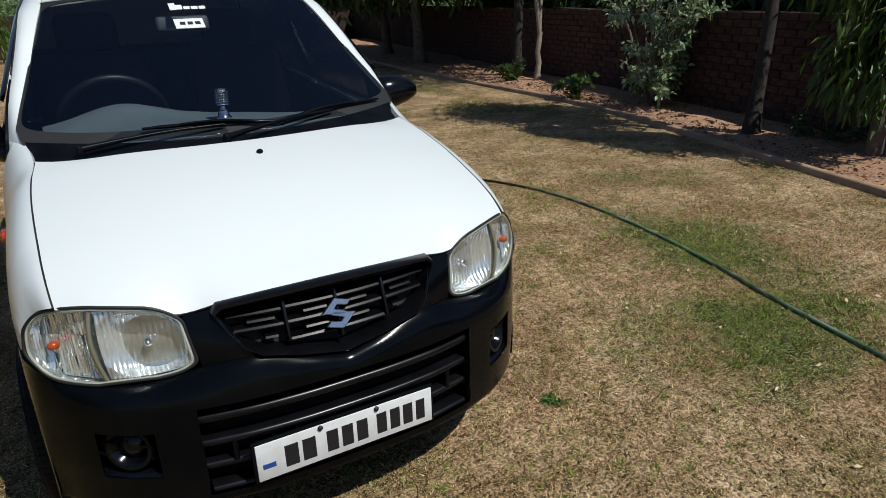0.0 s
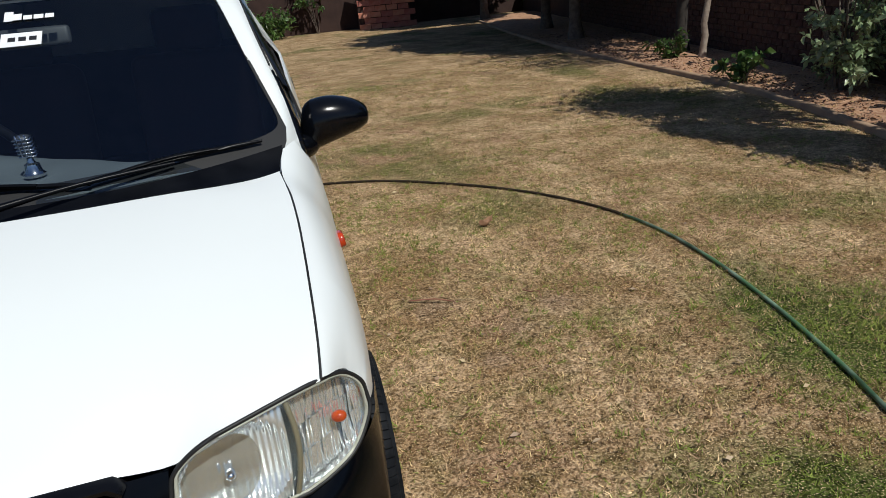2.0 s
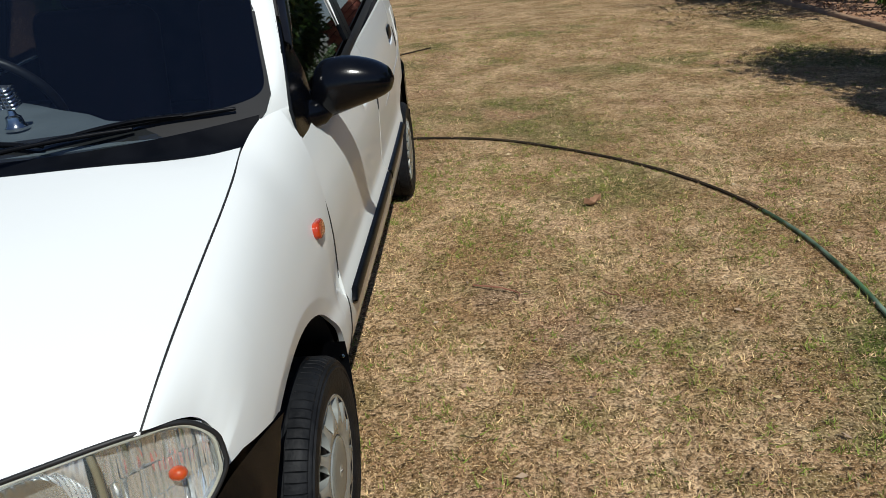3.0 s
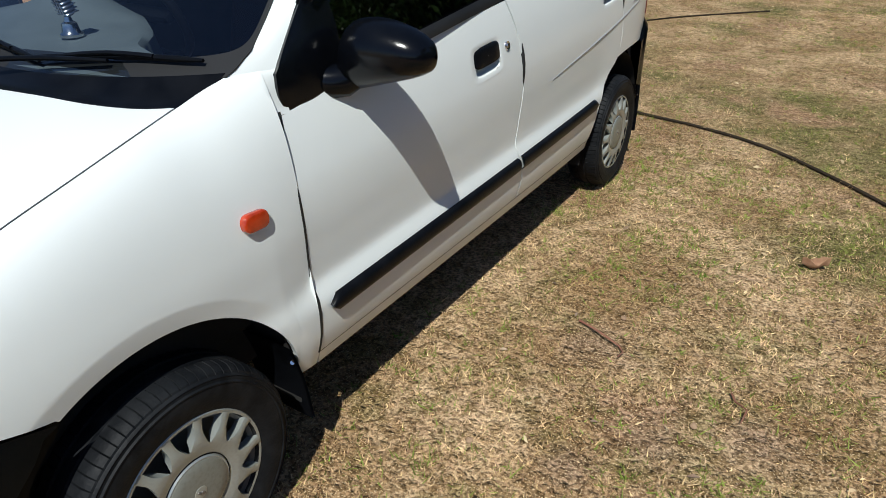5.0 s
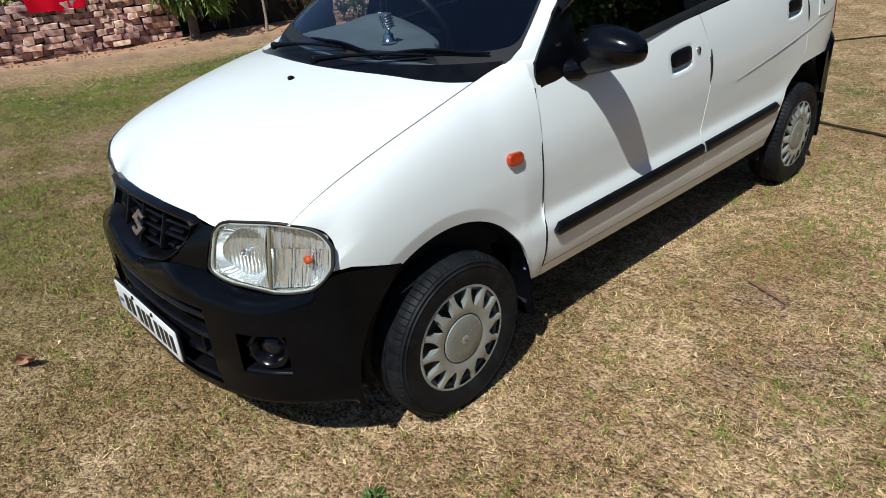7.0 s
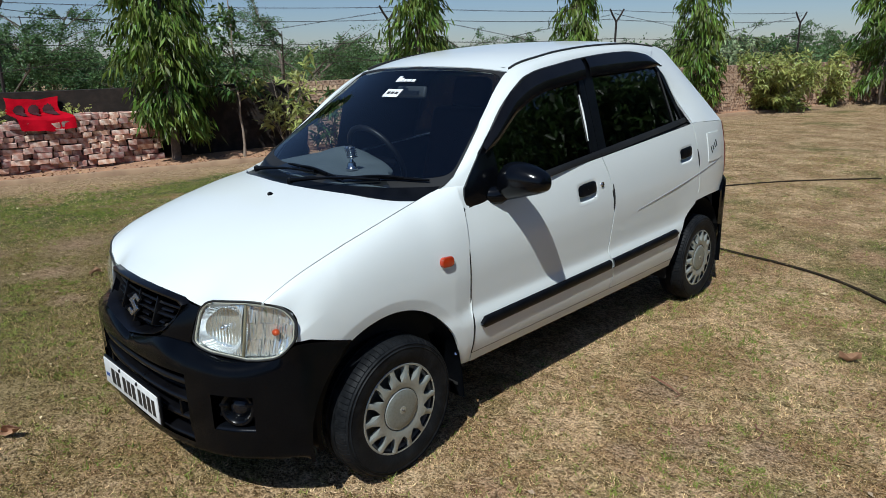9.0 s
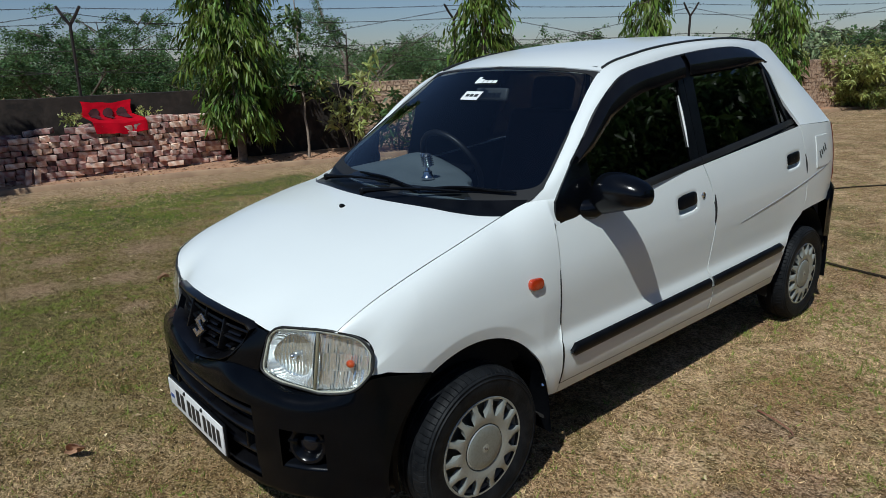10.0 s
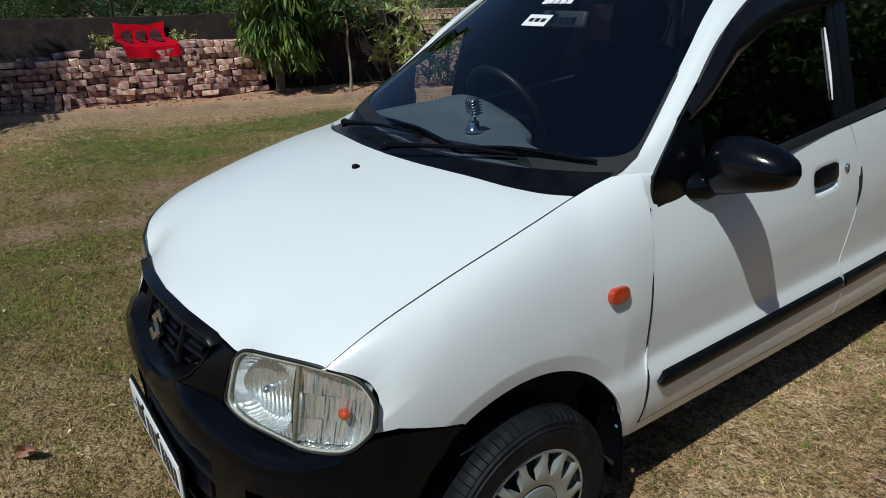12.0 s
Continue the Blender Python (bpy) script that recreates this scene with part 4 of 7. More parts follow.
    panel("window_frame", g, SATIN, rw, "black window frame", lip=0.008, side=side)
    tube("window_bar", [np.array((side, 1, 1)) * np.array((glass_x(y, z) - 0.007, y, z)) for y, z in ((2.105, 1.040), (2.098, 1.12), (2.085, 1.22), (2.068, 1.32))], 0.006, SEAL, rw, 6)
    # thin white strip down the rear edge of the front window
    tube("pale_window_strip", [np.array((side, 1, 1)) * np.array((glass_x(y, z) - 0.006, y, z)) for y, z in ((1.262, 1.035), (1.272, 1.10), (1.279, 1.17), (1.283, 1.235))],
         [0.002, 0.0045, 0.005, 0.003], PLATE, fw, 6, "thin white strip near the rear edge of the window")
    # rain visors
    panel("rain_visor", band(0.545, 1.345, VIS_F, lambda y: win_top(y) - 0.001, 46, 7, 0.003, 0.020), SMOKE, fw, "smoked plastic rain visor", lip=0.004, side=side)
    panel("rain_visor", band(1.385, 2.075, VIS_R, lambda y: win_top(y) - 0.001, 40, 7, 0.003, 0.020), SMOKE, rw, "smoked plastic rain visor", lip=0.004, side=side)
    # wing mirror on its sail
    top_edge = lambda s: b(ts[1] + s * (ts[4] - ts[1]) * 0.93) + np.array((0.008, -0.010 * (1 - s), -0.003))
    c0, c1 = top_edge(0.0), top_edge(1.0)
    g = coons(top_edge, line([(0.650, 0.417, 0.889), (0.651, 0.428, 0.877), (0.653, 0.450, 0.869), (0.655, 0.490, 0.869), (0.655, 0.545, 0.884), (0.654, 0.612, 0.905)]),
              line([c0, (0.650, 0.410, 0.925), (0.650, 0.411, 0.905), (0.650, 0.417, 0.889)]), poly([c1, (0.640, 0.606, 1.010), (0.654, 0.612, 0.905)]), 14, 14)
    for i in range(15):
        for j in range(15):
            g[i, j, 0] += 0.003 * (math.sin(math.pi * i / 14) * math.sin(math.pi * j / 14)) ** 0.6
    mirror = panel("door_mirror", g, GLOSSBLACK, car, "black plastic door mirror", side=side, lip=0.022)
    # shell: steep inner wall, domed top, tapering to a rounded tip
    SHELL = spline([0.648, 0.655, 0.664, 0.680, 0.710, 0.750, 0.790, 0.820, 0.842, 0.855, 0.861],
                   [(0.934, 0.868, 0.030), (0.962, 0.870, 0.040), (0.996, 0.873, 0.050), (1.017, 0.877, 0.060), (1.027, 0.885, 0.068), (1.028, 0.896, 0.071),
                    (1.020, 0.907, 0.068), (1.009, 0.916, 0.061), (0.996, 0.926, 0.050), (0.982, 0.938, 0.034), (0.964, 0.955, 0.008)])
    g = np.zeros((37, 27, 3))
    for i in range(27):
        x = 0.648 + 0.213 * (1 - math.cos(math.pi * i / 26)) / 2
        zt, zb, dep = SHELL(x)
        for k in range(37):
            a = 2 * math.pi * k / 36
            c, d = math.cos(a), math.sin(a)
            back = 0.40 if c > 0 else 1.0
            g[k, i] = (x, 0.618 + 0.14 * (x - 0.65) + dep * back * math.copysign(abs(c) ** 0.92, c), (zt + zb) / 2 + (zt - zb) / 2 * math.copysign(abs(d) ** 0.90, d))
    panel("mirror_shell", g, GLOSSBLACK, mirror, "rounded black mirror shell", lip=0.0, side=side, angle=60, flip=True)
    tube("mirror_arm", [(side * 0.615, 0.548, 0.902), (side * 0.645, 0.566, 0.900), (side * 0.664, 0.592, 0.901), (side * 0.690, 0.612, 0.913)], [0.036, 0.036, 0.036, 0.026], GLOSSBLACK, mirror, 20)
    bm = bmesh.new()
    lathe(bm, [(0, 0.002), (0.9, 0.002), (1.0, 0.0), (0.9, -0.002), (0, -0.002)], 36)
    bmesh.ops.transform(bm, matrix=pose(side * 0.758, 0.6665, 0.958, -90, 0, side * 8) @ Matrix.Diagonal((0.080, 0.054, 1, 1)), verts=bm.verts[:])
    part("mirror_glass", bm, CHROME, mirror, "mirror glass")
    # tail lamp
    g = on_side(poly([(2.657, 1.015), (2.690, 1.005)]), poly([(2.725, 0.705), (2.780, 0.70)]), poly([(2.657, 1.015), (2.703, 0.86), (2.725, 0.705)]), poly([(2.690, 1.005), (2.750, 0.86), (2.780, 0.70)]), 4, 12, out=0.004)
    for i in range(5):
        g[i, :, 0] -= 0.010 * i * i / 4
    panel("tail_lamp", g, REDLENS, car, "red tail lamp", side=side, lip=0.03)


for side in (1, -1):
    flank(side)

# a thin grey tube paints the shade line of a body crease, door to tail
tube("door_crease", [(side_x(y, z) + 0.0012, y, z) for y, z in ((1.60, 0.668), (1.75, 0.688), (1.95, 0.713), (2.15, 0.741), (2.30, 0.763), (2.50, 0.793), (2.64, 0.816))], [0.0006, 0.0016, 0.0022, 0.0024, 0.0022, 0.0020, 0.0016], mat("crease_shade_grey", (0.27, 0.275, 0.28), rough=0.6), car, 6, "grey line drawn as the shade of a body crease")

# roof
RC = spline([0.82, 0.9, 1.0, 1.15, 1.38, 1.65, 1.95, 2.12, 2.27], [1.374, 1.400, 1.423, 1.444, 1.466, 1.479, 1.480, 1.470, 1.448])
RG = spline([0.88, 0.99, 1.12, 1.38, 1.65, 1.95, 2.14, 2.27], [1.350, 1.380, 1.406, 1.436, 1.451, 1.453, 1.441, 1.422])
RX = spline([0.88, 0.99, 1.12, 1.38, 1.65, 1.95, 2.14, 2.27], [0.461, 0.459, 0.457, 0.452, 0.449, 0.447, 0.443, 0.436])
g = np.zeros((41, 41, 3))
for i in range(41):
    u = -1 + i / 20
    for j in range(41):
        v = (1 - j / 40) ** 1.2
        y = 0.822 + 0.058 * u * u + v * (2.27 - 0.822 - 0.058 * u * u)
        ye = 0.88 + v * 1.39
        w = abs(u) ** 2.6
        g[i, j] = (u * RX(ye), y, RC(y - 0.058 * u * u * (1 - v)) * (1 - w) + RG(ye) * w)
panel("roof", g, PAINT, car, "white roof", lip=0.02)

# windscreen, its black border and the cowl below it
SCR_W = lambda z: 0.594 - (z - 0.955) / 0.388 * 0.132 + 0.010 * math.sin(math.pi * min(1, max(0, (z - 0.955) / 0.388)))


def screen_pt(u, z, out=0.0):
    y = 0.207 + (z - 0.925) / 0.726 + 0.085 * u * u
    return (u * SCR_W(z), y - 0.58 * out, z + 0.81 * out)


def under_pillar(v):
    return float(np.interp(v, [0, 0.03, 0.10, 0.22, 0.42, 1.0], [1.006, 1.024, 1.045, 1.036, 1.016, 1.016])) / 1.06


def screen(u0, u1, v0, v1, nu, nv, out):
    g = np.zeros((nu + 1, nv + 1, 3))
    for i in range(nu + 1):
        u = u0 + (u1 - u0) * i / nu
        lo, hi = 0.922 + 0.030 * u * u, 1.374 - 0.026 * u * u
        for j in range(nv + 1):
            v = v1 + (v0 - v1) * j / nv
            g[i, j] = screen_pt(u * under_pillar(v), lo + (hi - lo) * v, out)
    return g


windscreen = panel("windscreen", screen(-1.06, 1.06, 0, 1, 40, 20, 0), GLASS, car, "tinted windscreen", lip=0.0)
g = np.zeros((241, 4, 3))
for i in range(241):
    w = -2 * math.pi * i / 240
    c, d = math.cos(w), math.sin(w)
    inner = np.array((1.046 * math.copysign(abs(c) ** 0.13, c), 0.508 + (0.472 if d > 0 else 0.425) * math.copysign(abs(d) ** 0.13, d)))
    m = max(abs(inner[0]) / 1.06, abs(inner[1] - 0.5) / 0.5)
    outer = np.array((inner[0] / m, 0.5 + (inner[1] - 0.5) / m))
    for j in range(4):
        u, v = outer + (inner - outer) * j / 3
        lo, hi = 0.922 + 0.030 * u * u, 1.374 - 0.026 * u * u
        g[i, j] = screen_pt(u * under_pillar(v), lo + (hi - lo) * v, 0.002)
panel("windscreen_border", g, SEAL, windscreen, "black border of the windscreen", lip=0.003)
g = np.zeros((41, 9, 3))
for i in range(41):
    u = -1 + i / 20
    p = np.array((u * 0.572, HR(abs(u)) + 0.004, bonnet_z(u * 0.566, HR(abs(u))) - 0.010))
    q = np.array(screen_pt(u, 0.930 + 0.030 * u * u, 0.004))
    for j in range(9):
        s = 1 - j / 8
        g[i, j] = p * (1 - s) + q * s - np.array((0, 0, 0.016 * math.sin(math.pi * s)))
cowl = panel("cowl_panel", g, SATIN, car, "black plastic cowl below the windscreen", lip=0.01)

# wipers
def wiper(base, tip0, tip1, knee):
    b, k = np.array(base), np.array(knee)
    w = tube("wiper", [b + (k - b) * t + np.array((0, 0, 0.008 * math.sin(math.pi * t))) for t in np.linspace(0, 1, 7)], [0.011, 0.008, 0.006, 0.0055, 0.005, 0.005, 0.004], SATIN, car, 8, "black windscreen wiper")
    p, q = np.array(tip0), np.array(tip1)
    tube("wiper_blade", [p + (q - p) * t + np.array((0, 0, 0.006 * math.sin(math.pi * t))) for t in np.linspace(0, 1, 9)], [0.004] + [0.0068] * 7 + [0.004], SATIN, w, 6)
    tube("wiper_bridge", [p + (q - p) * t + np.array((0, -0.004, 0.007 + 0.006 * math.sin(math.pi * (t - 0.25) / 0.5))) for t in np.linspace(0.25, 0.75, 7)], 0.0055, SATIN, w, 6)
    bm = bmesh.new()
    lathe(bm, [(0, 0.011), (0.008, 0.011), (0.012, 0.007), (0.014, -0.012)], 16)
    bmesh.ops.transform(bm, matrix=pose(*base, 15, 0, 0), verts=bm.verts[:])
    part("wiper_pivot", bm, SATIN, w)


def on_screen(x, z, out=0.014):
    u = x / SCR_W(z)
    return screen_pt(u, z, out)


wiper((-0.46, 0.215, 0.945), on_screen(-0.28, 0.964), on_screen(0.16, 0.945), on_screen(-0.04, 0.954, 0.016))
wiper((-0.06, 0.130, 0.945), on_screen(0.12, 0.946), on_screen(0.545, 0.970), on_screen(0.34, 0.957, 0.016))

# stickers behind the glass: a white permit and a word turned to a plain bar
def sticker(name, x0, x1, z0, z1, material, label, out=0.0035, parent=windscreen):
    g = np.zeros((9, 4, 3))
    for i in range(9):
        for j in range(4):
            z = z1 + (z0 - z1) * j / 3
            x = x0 + (x1 - x0) * i / 8
            g[i, j] = on_screen(x, z, out)
    return panel(name, g, material, parent, label, lip=0.001)


permit = sticker("permit_sticker", -0.070, 0.030, 1.246, 1.277, STICKER, "white paper permit sticker")
for k in range(3):
    sticker("print_bar", -0.052 + 0.026 * k, -0.034 + 0.026 * k, 1.257, 1.266, INK, "", 0.0050, permit)
word = sticker("word_sticker", -0.068, -0.046, 1.307, 1.330, STICKER, "white lettering strip on the windscreen")
for k, (a, b, h) in enumerate(((-0.048, -0.024, 1.323), (-0.020, 0.002, 1.318), (0.006, 0.030, 1.318), (0.034, 0.056, 1.318))):
    sticker("lettering_bar", a, b, 1.308, h, STICKER, "", 0.0042, word)

# front bumper
TOP = [(0, -0.572, 0.524), (0.10, -0.577, 0.546), (0.21, -0.573, 0.569), (0.30, -0.537, 0.560), (0.327, -0.525, 0.556), (0.40, -0.505, 0.540), (0.465, -0.480, 0.532),
       (0.56, -0.438, 0.537), (0.63, -0.388, 0.556), (0.669, -0.357, 0.596), (0.683, -0.26, 0.580), (0.694, -0.168, 0.556)]
FACE = [(0, -0.606), (0.12, -0.604), (0.24, -0.594), (0.33, -0.577), (0.37, -0.566), (0.45, -0.536), (0.52, -0.496), (0.59, -0.437), (0.64, -0.380), (0.670, -0.330), (0.686, -0.275), (0.693, -0.20)]
ks = np.linspace(0, 1, 12)
TOPC, FACEC = spline(ks, TOP), spline(ks, FACE)
LEVELS = [0.50, 0.48, 0.465, 0.452, 0.44] + [0.43 - 0.01 * k for k in range(20)] + [0.225, 0.215]
NB = 88


def bumper_column(s):
    t, f = TOPC(s), np.array(FACEC(s))
    n = np.array(FACEC(min(s + 0.02, 1))) - np.array(FACEC(max(s - 0.02, 0)))
    n = np.array((-n[1], n[0]))
    n = -n / np.linalg.norm(n) if n[1] > 0 else n / np.linalg.norm(n)
    col = [t]
    zt = t[2]
    z_sh = min(0.515, zt - 0.022)
    end = max(0.0, (s - 0.72) / 0.28)

    def at(z, out):
        p = f + n * out
        if s > 0.72:
            edge = -math.sqrt(max(ARCH_R**2 - (z - 0.262) ** 2, 0))
            yy = -0.372 + (edge + 0.372) * end ** 0.95
            yy = min(yy, edge) if end > 0.99 else yy
            w = min(1.0, (s - 0.72) / 0.18)
            w = w * w * (3 - 2 * w)
            p = p * (1 - w) + w * np.array((float(WIDE(yy) * 1.0) - 0.003 * (1 - end), yy))
        return np.array((p[0], p[1], z))
    a = at(z_sh, 0.004)
    col.append(t * 0.45 + a * 0.55 + np.array((0, 0, 0.55 * (zt - z_sh) * 0.55)))
    col.append(a)
    for z in LEVELS[1:]:
        zz = min(z, z_sh - 0.01 * (1 + (0.5 - z)))
        col.append(at(zz, 0.006 - 0.10 * (max(0, 0.34 - zz)) ** 1.3))
    b = at(0.195, -0.03)
    col.append(b)
    c = at(0.19, -0.09)
    col.append(c)
    return col


half = [bumper_column(k / NB) for k in range(NB + 1)]
cols = [[p * np.array((-1, 1, 1)) for p in c] for c in half[:0:-1]] + half
g = np.array(cols)


def in_intake(i, j):
    x = (g[i, j, 0] + g[i + 1, j, 0]) / 2
    z = (g[i, j, 2] + g[i, j + 1, 2]) / 2
    return (abs(x) < 0.362 and 0.235 < z < 0.478) or (0.452 < abs(x) < 0.566 and 0.305 < z < 0.432)


bumper = panel("front_bumper", g, BLACK, car, "black plastic front bumper", lip=0.0, angle=75, skip=in_intake)
# recess behind the openings
rg = g.copy()
for i in range(rg.shape[0]):
    for j in range(rg.shape[1]):
        rg[i, j, 1] += 0.055
        rg[i, j, 0] *= 0.95
panel("bumper_recess", rg, SATIN, bumper, "black recess of the bumper", lip=0.0)
# ledges of the intake, each with a flat top and a rounded nose
for z, w, back, hh in ((0.443, 0.366, 0.005, 0.020), (0.374, 0.362, 0.010, 0.018), (0.309, 0.358, 0.013, 0.018), (0.242, 0.352, 0.010, 0.016)):
    n = 30
    gl = np.zeros((n + 1, 7, 3))
    for i in range(n + 1):
        x = -w + 2 * w * i / n
        yb = float(FACEC(float(np.interp(abs(x), [p[0] for p in FACE], ks)))[1]) + back
        gl[i] = [(x, yb + 0.060, z + hh / 2 + 0.002), (x, yb + 0.0075, z + hh / 2), (x, yb + 0.0035, z + hh / 2 - 0.0030), (x, yb, z + hh / 2 - 0.0075),
                 (x, yb + 0.001, z - hh / 2 + 0.003), (x, yb + 0.005, z - hh / 2), (x, yb + 0.060, z - hh / 2)]
    panel("intake_bar", gl, GRILLEBAR, bumper, lip=0.0, angle=70)
for sx in (1, -1):
    for x in (0.366, 0.290):
        bm = bmesh.new()
        yb = -0.532 if x > 0.3 else -0.540
        box(bm, (0.014, 0.075, 0.24 if x > 0.3 else 0.062), (sx * x, yb + 0.005, 0.357 if x > 0.3 else 0.342), (0, 0, 0), 0.004)
        part("intake_post", bm, BLACK, bumper)
    # fog lamp deep in its cut-out, over a sloping sill
    bm = bmesh.new()
    lathe(bm, [(0, -0.020), (0.026, -0.018), (0.034, -0.010), (0.040, 0.004), (0.047, 0.010), (0.055, 0.010), (0.059, 0.004), (0.060, -0.03)], 36)
    bmesh.ops.transform(bm, matrix=pose(sx * 0.505, -0.480, 0.378, 84, 0, sx * 34), verts=bm.verts[:])
    fog = part("fog_lamp", bm, GLOSSBLACK, bumper, "round fog lamp cover")
    bm = bmesh.new()
    lathe(bm, [(0, 0.004), (0.018, 0.001), (0.031, -0.008), (0.034, -0.014)], 28)
    bmesh.ops.transform(bm, matrix=pose(sx * 0.505, -0.480, 0.378, 84, 0, sx * 34), verts=bm.verts[:])
    part("fog_lamp_glass", bm, FOGGLASS, fog, "dark glossy lamp face")
    for k, (ux, dz, w) in enumerate(((0.545, 0.020, 0.040), (0.552, -0.014, 0.032), (0.462, 0.012, 0.030), (0.460, -0.020, 0.026))):
        bm = bmesh.new()
        yy = float(np.interp(ux, [q[0] for q in FACE], [q[1] for q in FACE])) + 0.030
        box(bm, (w, 0.040, 0.008), (sx * ux, yy, 0.378 + dz), (8, 0, sx * 38), 0.003)
        part("fog_lamp_slat", bm, BLACK, fog)
    sl = np.zeros((13, 5, 3))
    for i in range(13):
        x = 0.450 + 0.118 * i / 12
        yf = float(np.interp(x, [q[0] for q in FACE], [q[1] for q in FACE]))
        for j, (dy, dz) in enumerate(((0.055, 0.322), (0.012, 0.316), (0.002, 0.311), (-0.002, 0.304), (0.004, 0.296))):
            sl[i, j] = (sx * x, yf + dy, dz)
    panel("fog_lamp_sill", sl if sx > 0 else sl[::-1], GLOSSBLACK, bumper, "sloping sill below the fog lamp", lip=0.0, angle=60)
    # black filler between grille and lamp
    c = coons(lambda t: np.array((0.285 + 0.060 * t, -0.500 + 0.008 * t, 0.679 - 0.004 * t)), lambda t: np.array((0.214 + 0.112 * t, -0.573 + 0.048 * t, 0.569 - 0.012 * t)),
              lambda v: np.array((0.285 - 0.071 * v, -0.500 - 0.073 * v, 0.679 - 0.110 * v)), lambda v: np.array((0.345 - 0.019 * v, -0.492 - 0.033 * v, 0.675 - 0.118 * v)), 6, 8)
    for i in range(7):
        for j in range(9):
            c[i, j, 1] -= 0.006 * math.sin(math.pi * j / 8)
    panel("grille_filler", c, BLACK, car, "black panel beside the grille", side=sx, lip=0.02)

# grille: a raised lip, a dark mesh of bars and the emblem
grille_outline = [(-0.272, -0.510, 0.693), (-0.14, -0.533, 0.704), (0, -0.543, 0.709), (0.14, -0.533, 0.704), (0.272, -0.510, 0.693), (0.288, -0.506, 0.676), (0.264, -0.522, 0.628),
                  (0.237, -0.553, 0.592), (0.205, -0.572, 0.574), (0.11, -0.579, 0.550), (0, -0.580, 0.528), (-0.11, -0.579, 0.550), (-0.205, -0.572, 0.574),
                  (-0.237, -0.553, 0.592), (-0.264, -0.522, 0.628), (-0.288, -0.506, 0.676)]
grille = thing("grille")
grille.parent = car
cc = np.array((0, -0.545, 0.620))
outer = np.array(grille_outline)
verts, faces = [], []
n = len(outer)
# the lip is thick along the top and thin round the sides and the chevron
for sx, up, dn, dy in ((1.0, 1.0, 1.0, 0.012), (1.0, 1.0, 1.0, -0.006), (0.990, 0.965, 0.985, -0.016), (0.978, 0.88, 0.970, -0.017), (0.955, 0.80, 0.935, -0.008), (0.945, 0.77, 0.92, 0.052)):
    for p in outer:
        q = cc + (p - cc) * np.array((sx, 1, up if p[2] > cc[2] else dn))
        verts.append((q[0], q[1] + dy, q[2]))
for k in range(5):
    for a in range(n):
        b = (a + 1) % n
        faces.append((k * n + a, k * n + b, (k + 1) * n + b, (k + 1) * n + a))
mesh_part("grille_surround", verts, faces, GRILLEBAR, grille, "black grille surround with a rounded lip", 50)
mesh_part("grille_back", [(p[0], p[1] + 0.050, p[2]) for p in outer], [tuple(range(n))], CAVITY, grille)


def grille_bar(x0, x1, z, h):
    """A bar of the grille with a flat top and thin front edge."""
    gl = np.zeros((9, 6, 3))
    for i in range(9):
        x = x0 + (x1 - x0) * i / 8
        yb = -0.562 + 0.45 * x * x + (z - 0.58) * 0.34
        gl[i] = [(x, yb + 0.045, z + h / 2 + 0.002), (x, yb + 0.0045, z + h / 2), (x, yb, z + h / 2 - 0.0042), (x, yb + 0.001, z - h / 2 + 0.001), (x, yb + 0.004, z - h / 2), (x, yb + 0.045, z - h / 2)]
    panel("grille_bar", gl, GRILLEBAR, grille, lip=0.0, angle=30)


for x0, x1, rows in ((-0.258, -0.130, ((0.650, 0.009, 1), (0.633, 0.006, 0), (0.616, 0.009, 1), (0.592, 0.006, 0))), (-0.124, -0.004, ((0.652, 0.009, 1), (0.635, 0.006, 0), (0.617, 0.009, 1), (0.598, 0.006, 0), (0.578, 0.009, 1)))):
    for z, h, full in rows:
        lo = x0 + (0.0 if full else 0.35 * (x1 - x0)) + max(0.0, (0.632 - z) * 0.85 if x0 < -0.2 else 0.0)
        hi = x1 if full else x1 - 0.02
        grille_bar(lo, hi, z, h)
        grille_bar(-hi, -lo, z, h)
for x in (-0.127, 0.127, 0.0):
    bm = bmesh.new()
    box(bm, (0.008, 0.034, 0.118 if x == 0 else 0.100), (x, -0.532 if x else -0.540, 0.612 if x == 0 else 0.620), (-20, 0, 0), 0.003)
    part("grille_post", bm, GRILLEBAR, grille)
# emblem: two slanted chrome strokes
def stroke(pts, name):
    bm = bmesh.new()
    vs = [bm.verts.new((x, 0, z)) for x, z in pts]
    f = bm.faces.new(vs)
    ext = bmesh.ops.extrude_face_region(bm, geom=[f])["geom"]
    bmesh.ops.translate(bm, vec=(0, -0.012, 0), verts=[e for e in ext if isinstance(e, bmesh.types.BMVert)])
    bmesh.ops.recalc_face_normals(bm, faces=bm.faces[:])
    bmesh.ops.bevel(bm, geom=[e for e in bm.edges], offset=0.002, segments=1, affect="EDGES")
    bmesh.ops.transform(bm, matrix=pose(-0.003, -0.556, 0.616, -22, 0, 0) @ Matrix.Diagonal((0.80, 1, 0.84, 1)), verts=bm.verts[:])
    return part(name, bm, EMBLEM, grille, "polished chrome emblem", flat=True)


stroke([(-0.054, 0.006), (-0.006, 0.046), (0.046, 0.031), (0.030, 0.017), (0.000, 0.025), (-0.012, 0.015), (0.026, 0.001), (0.018, -0.008)], "emblem")
stroke([(0.054, -0.006), (0.006, -0.046), (-0.046, -0.031), (-0.030, -0.017), (0.000, -0.025), (0.012, -0.015), (-0.026, -0.001), (-0.018, 0.008)], "emblem")

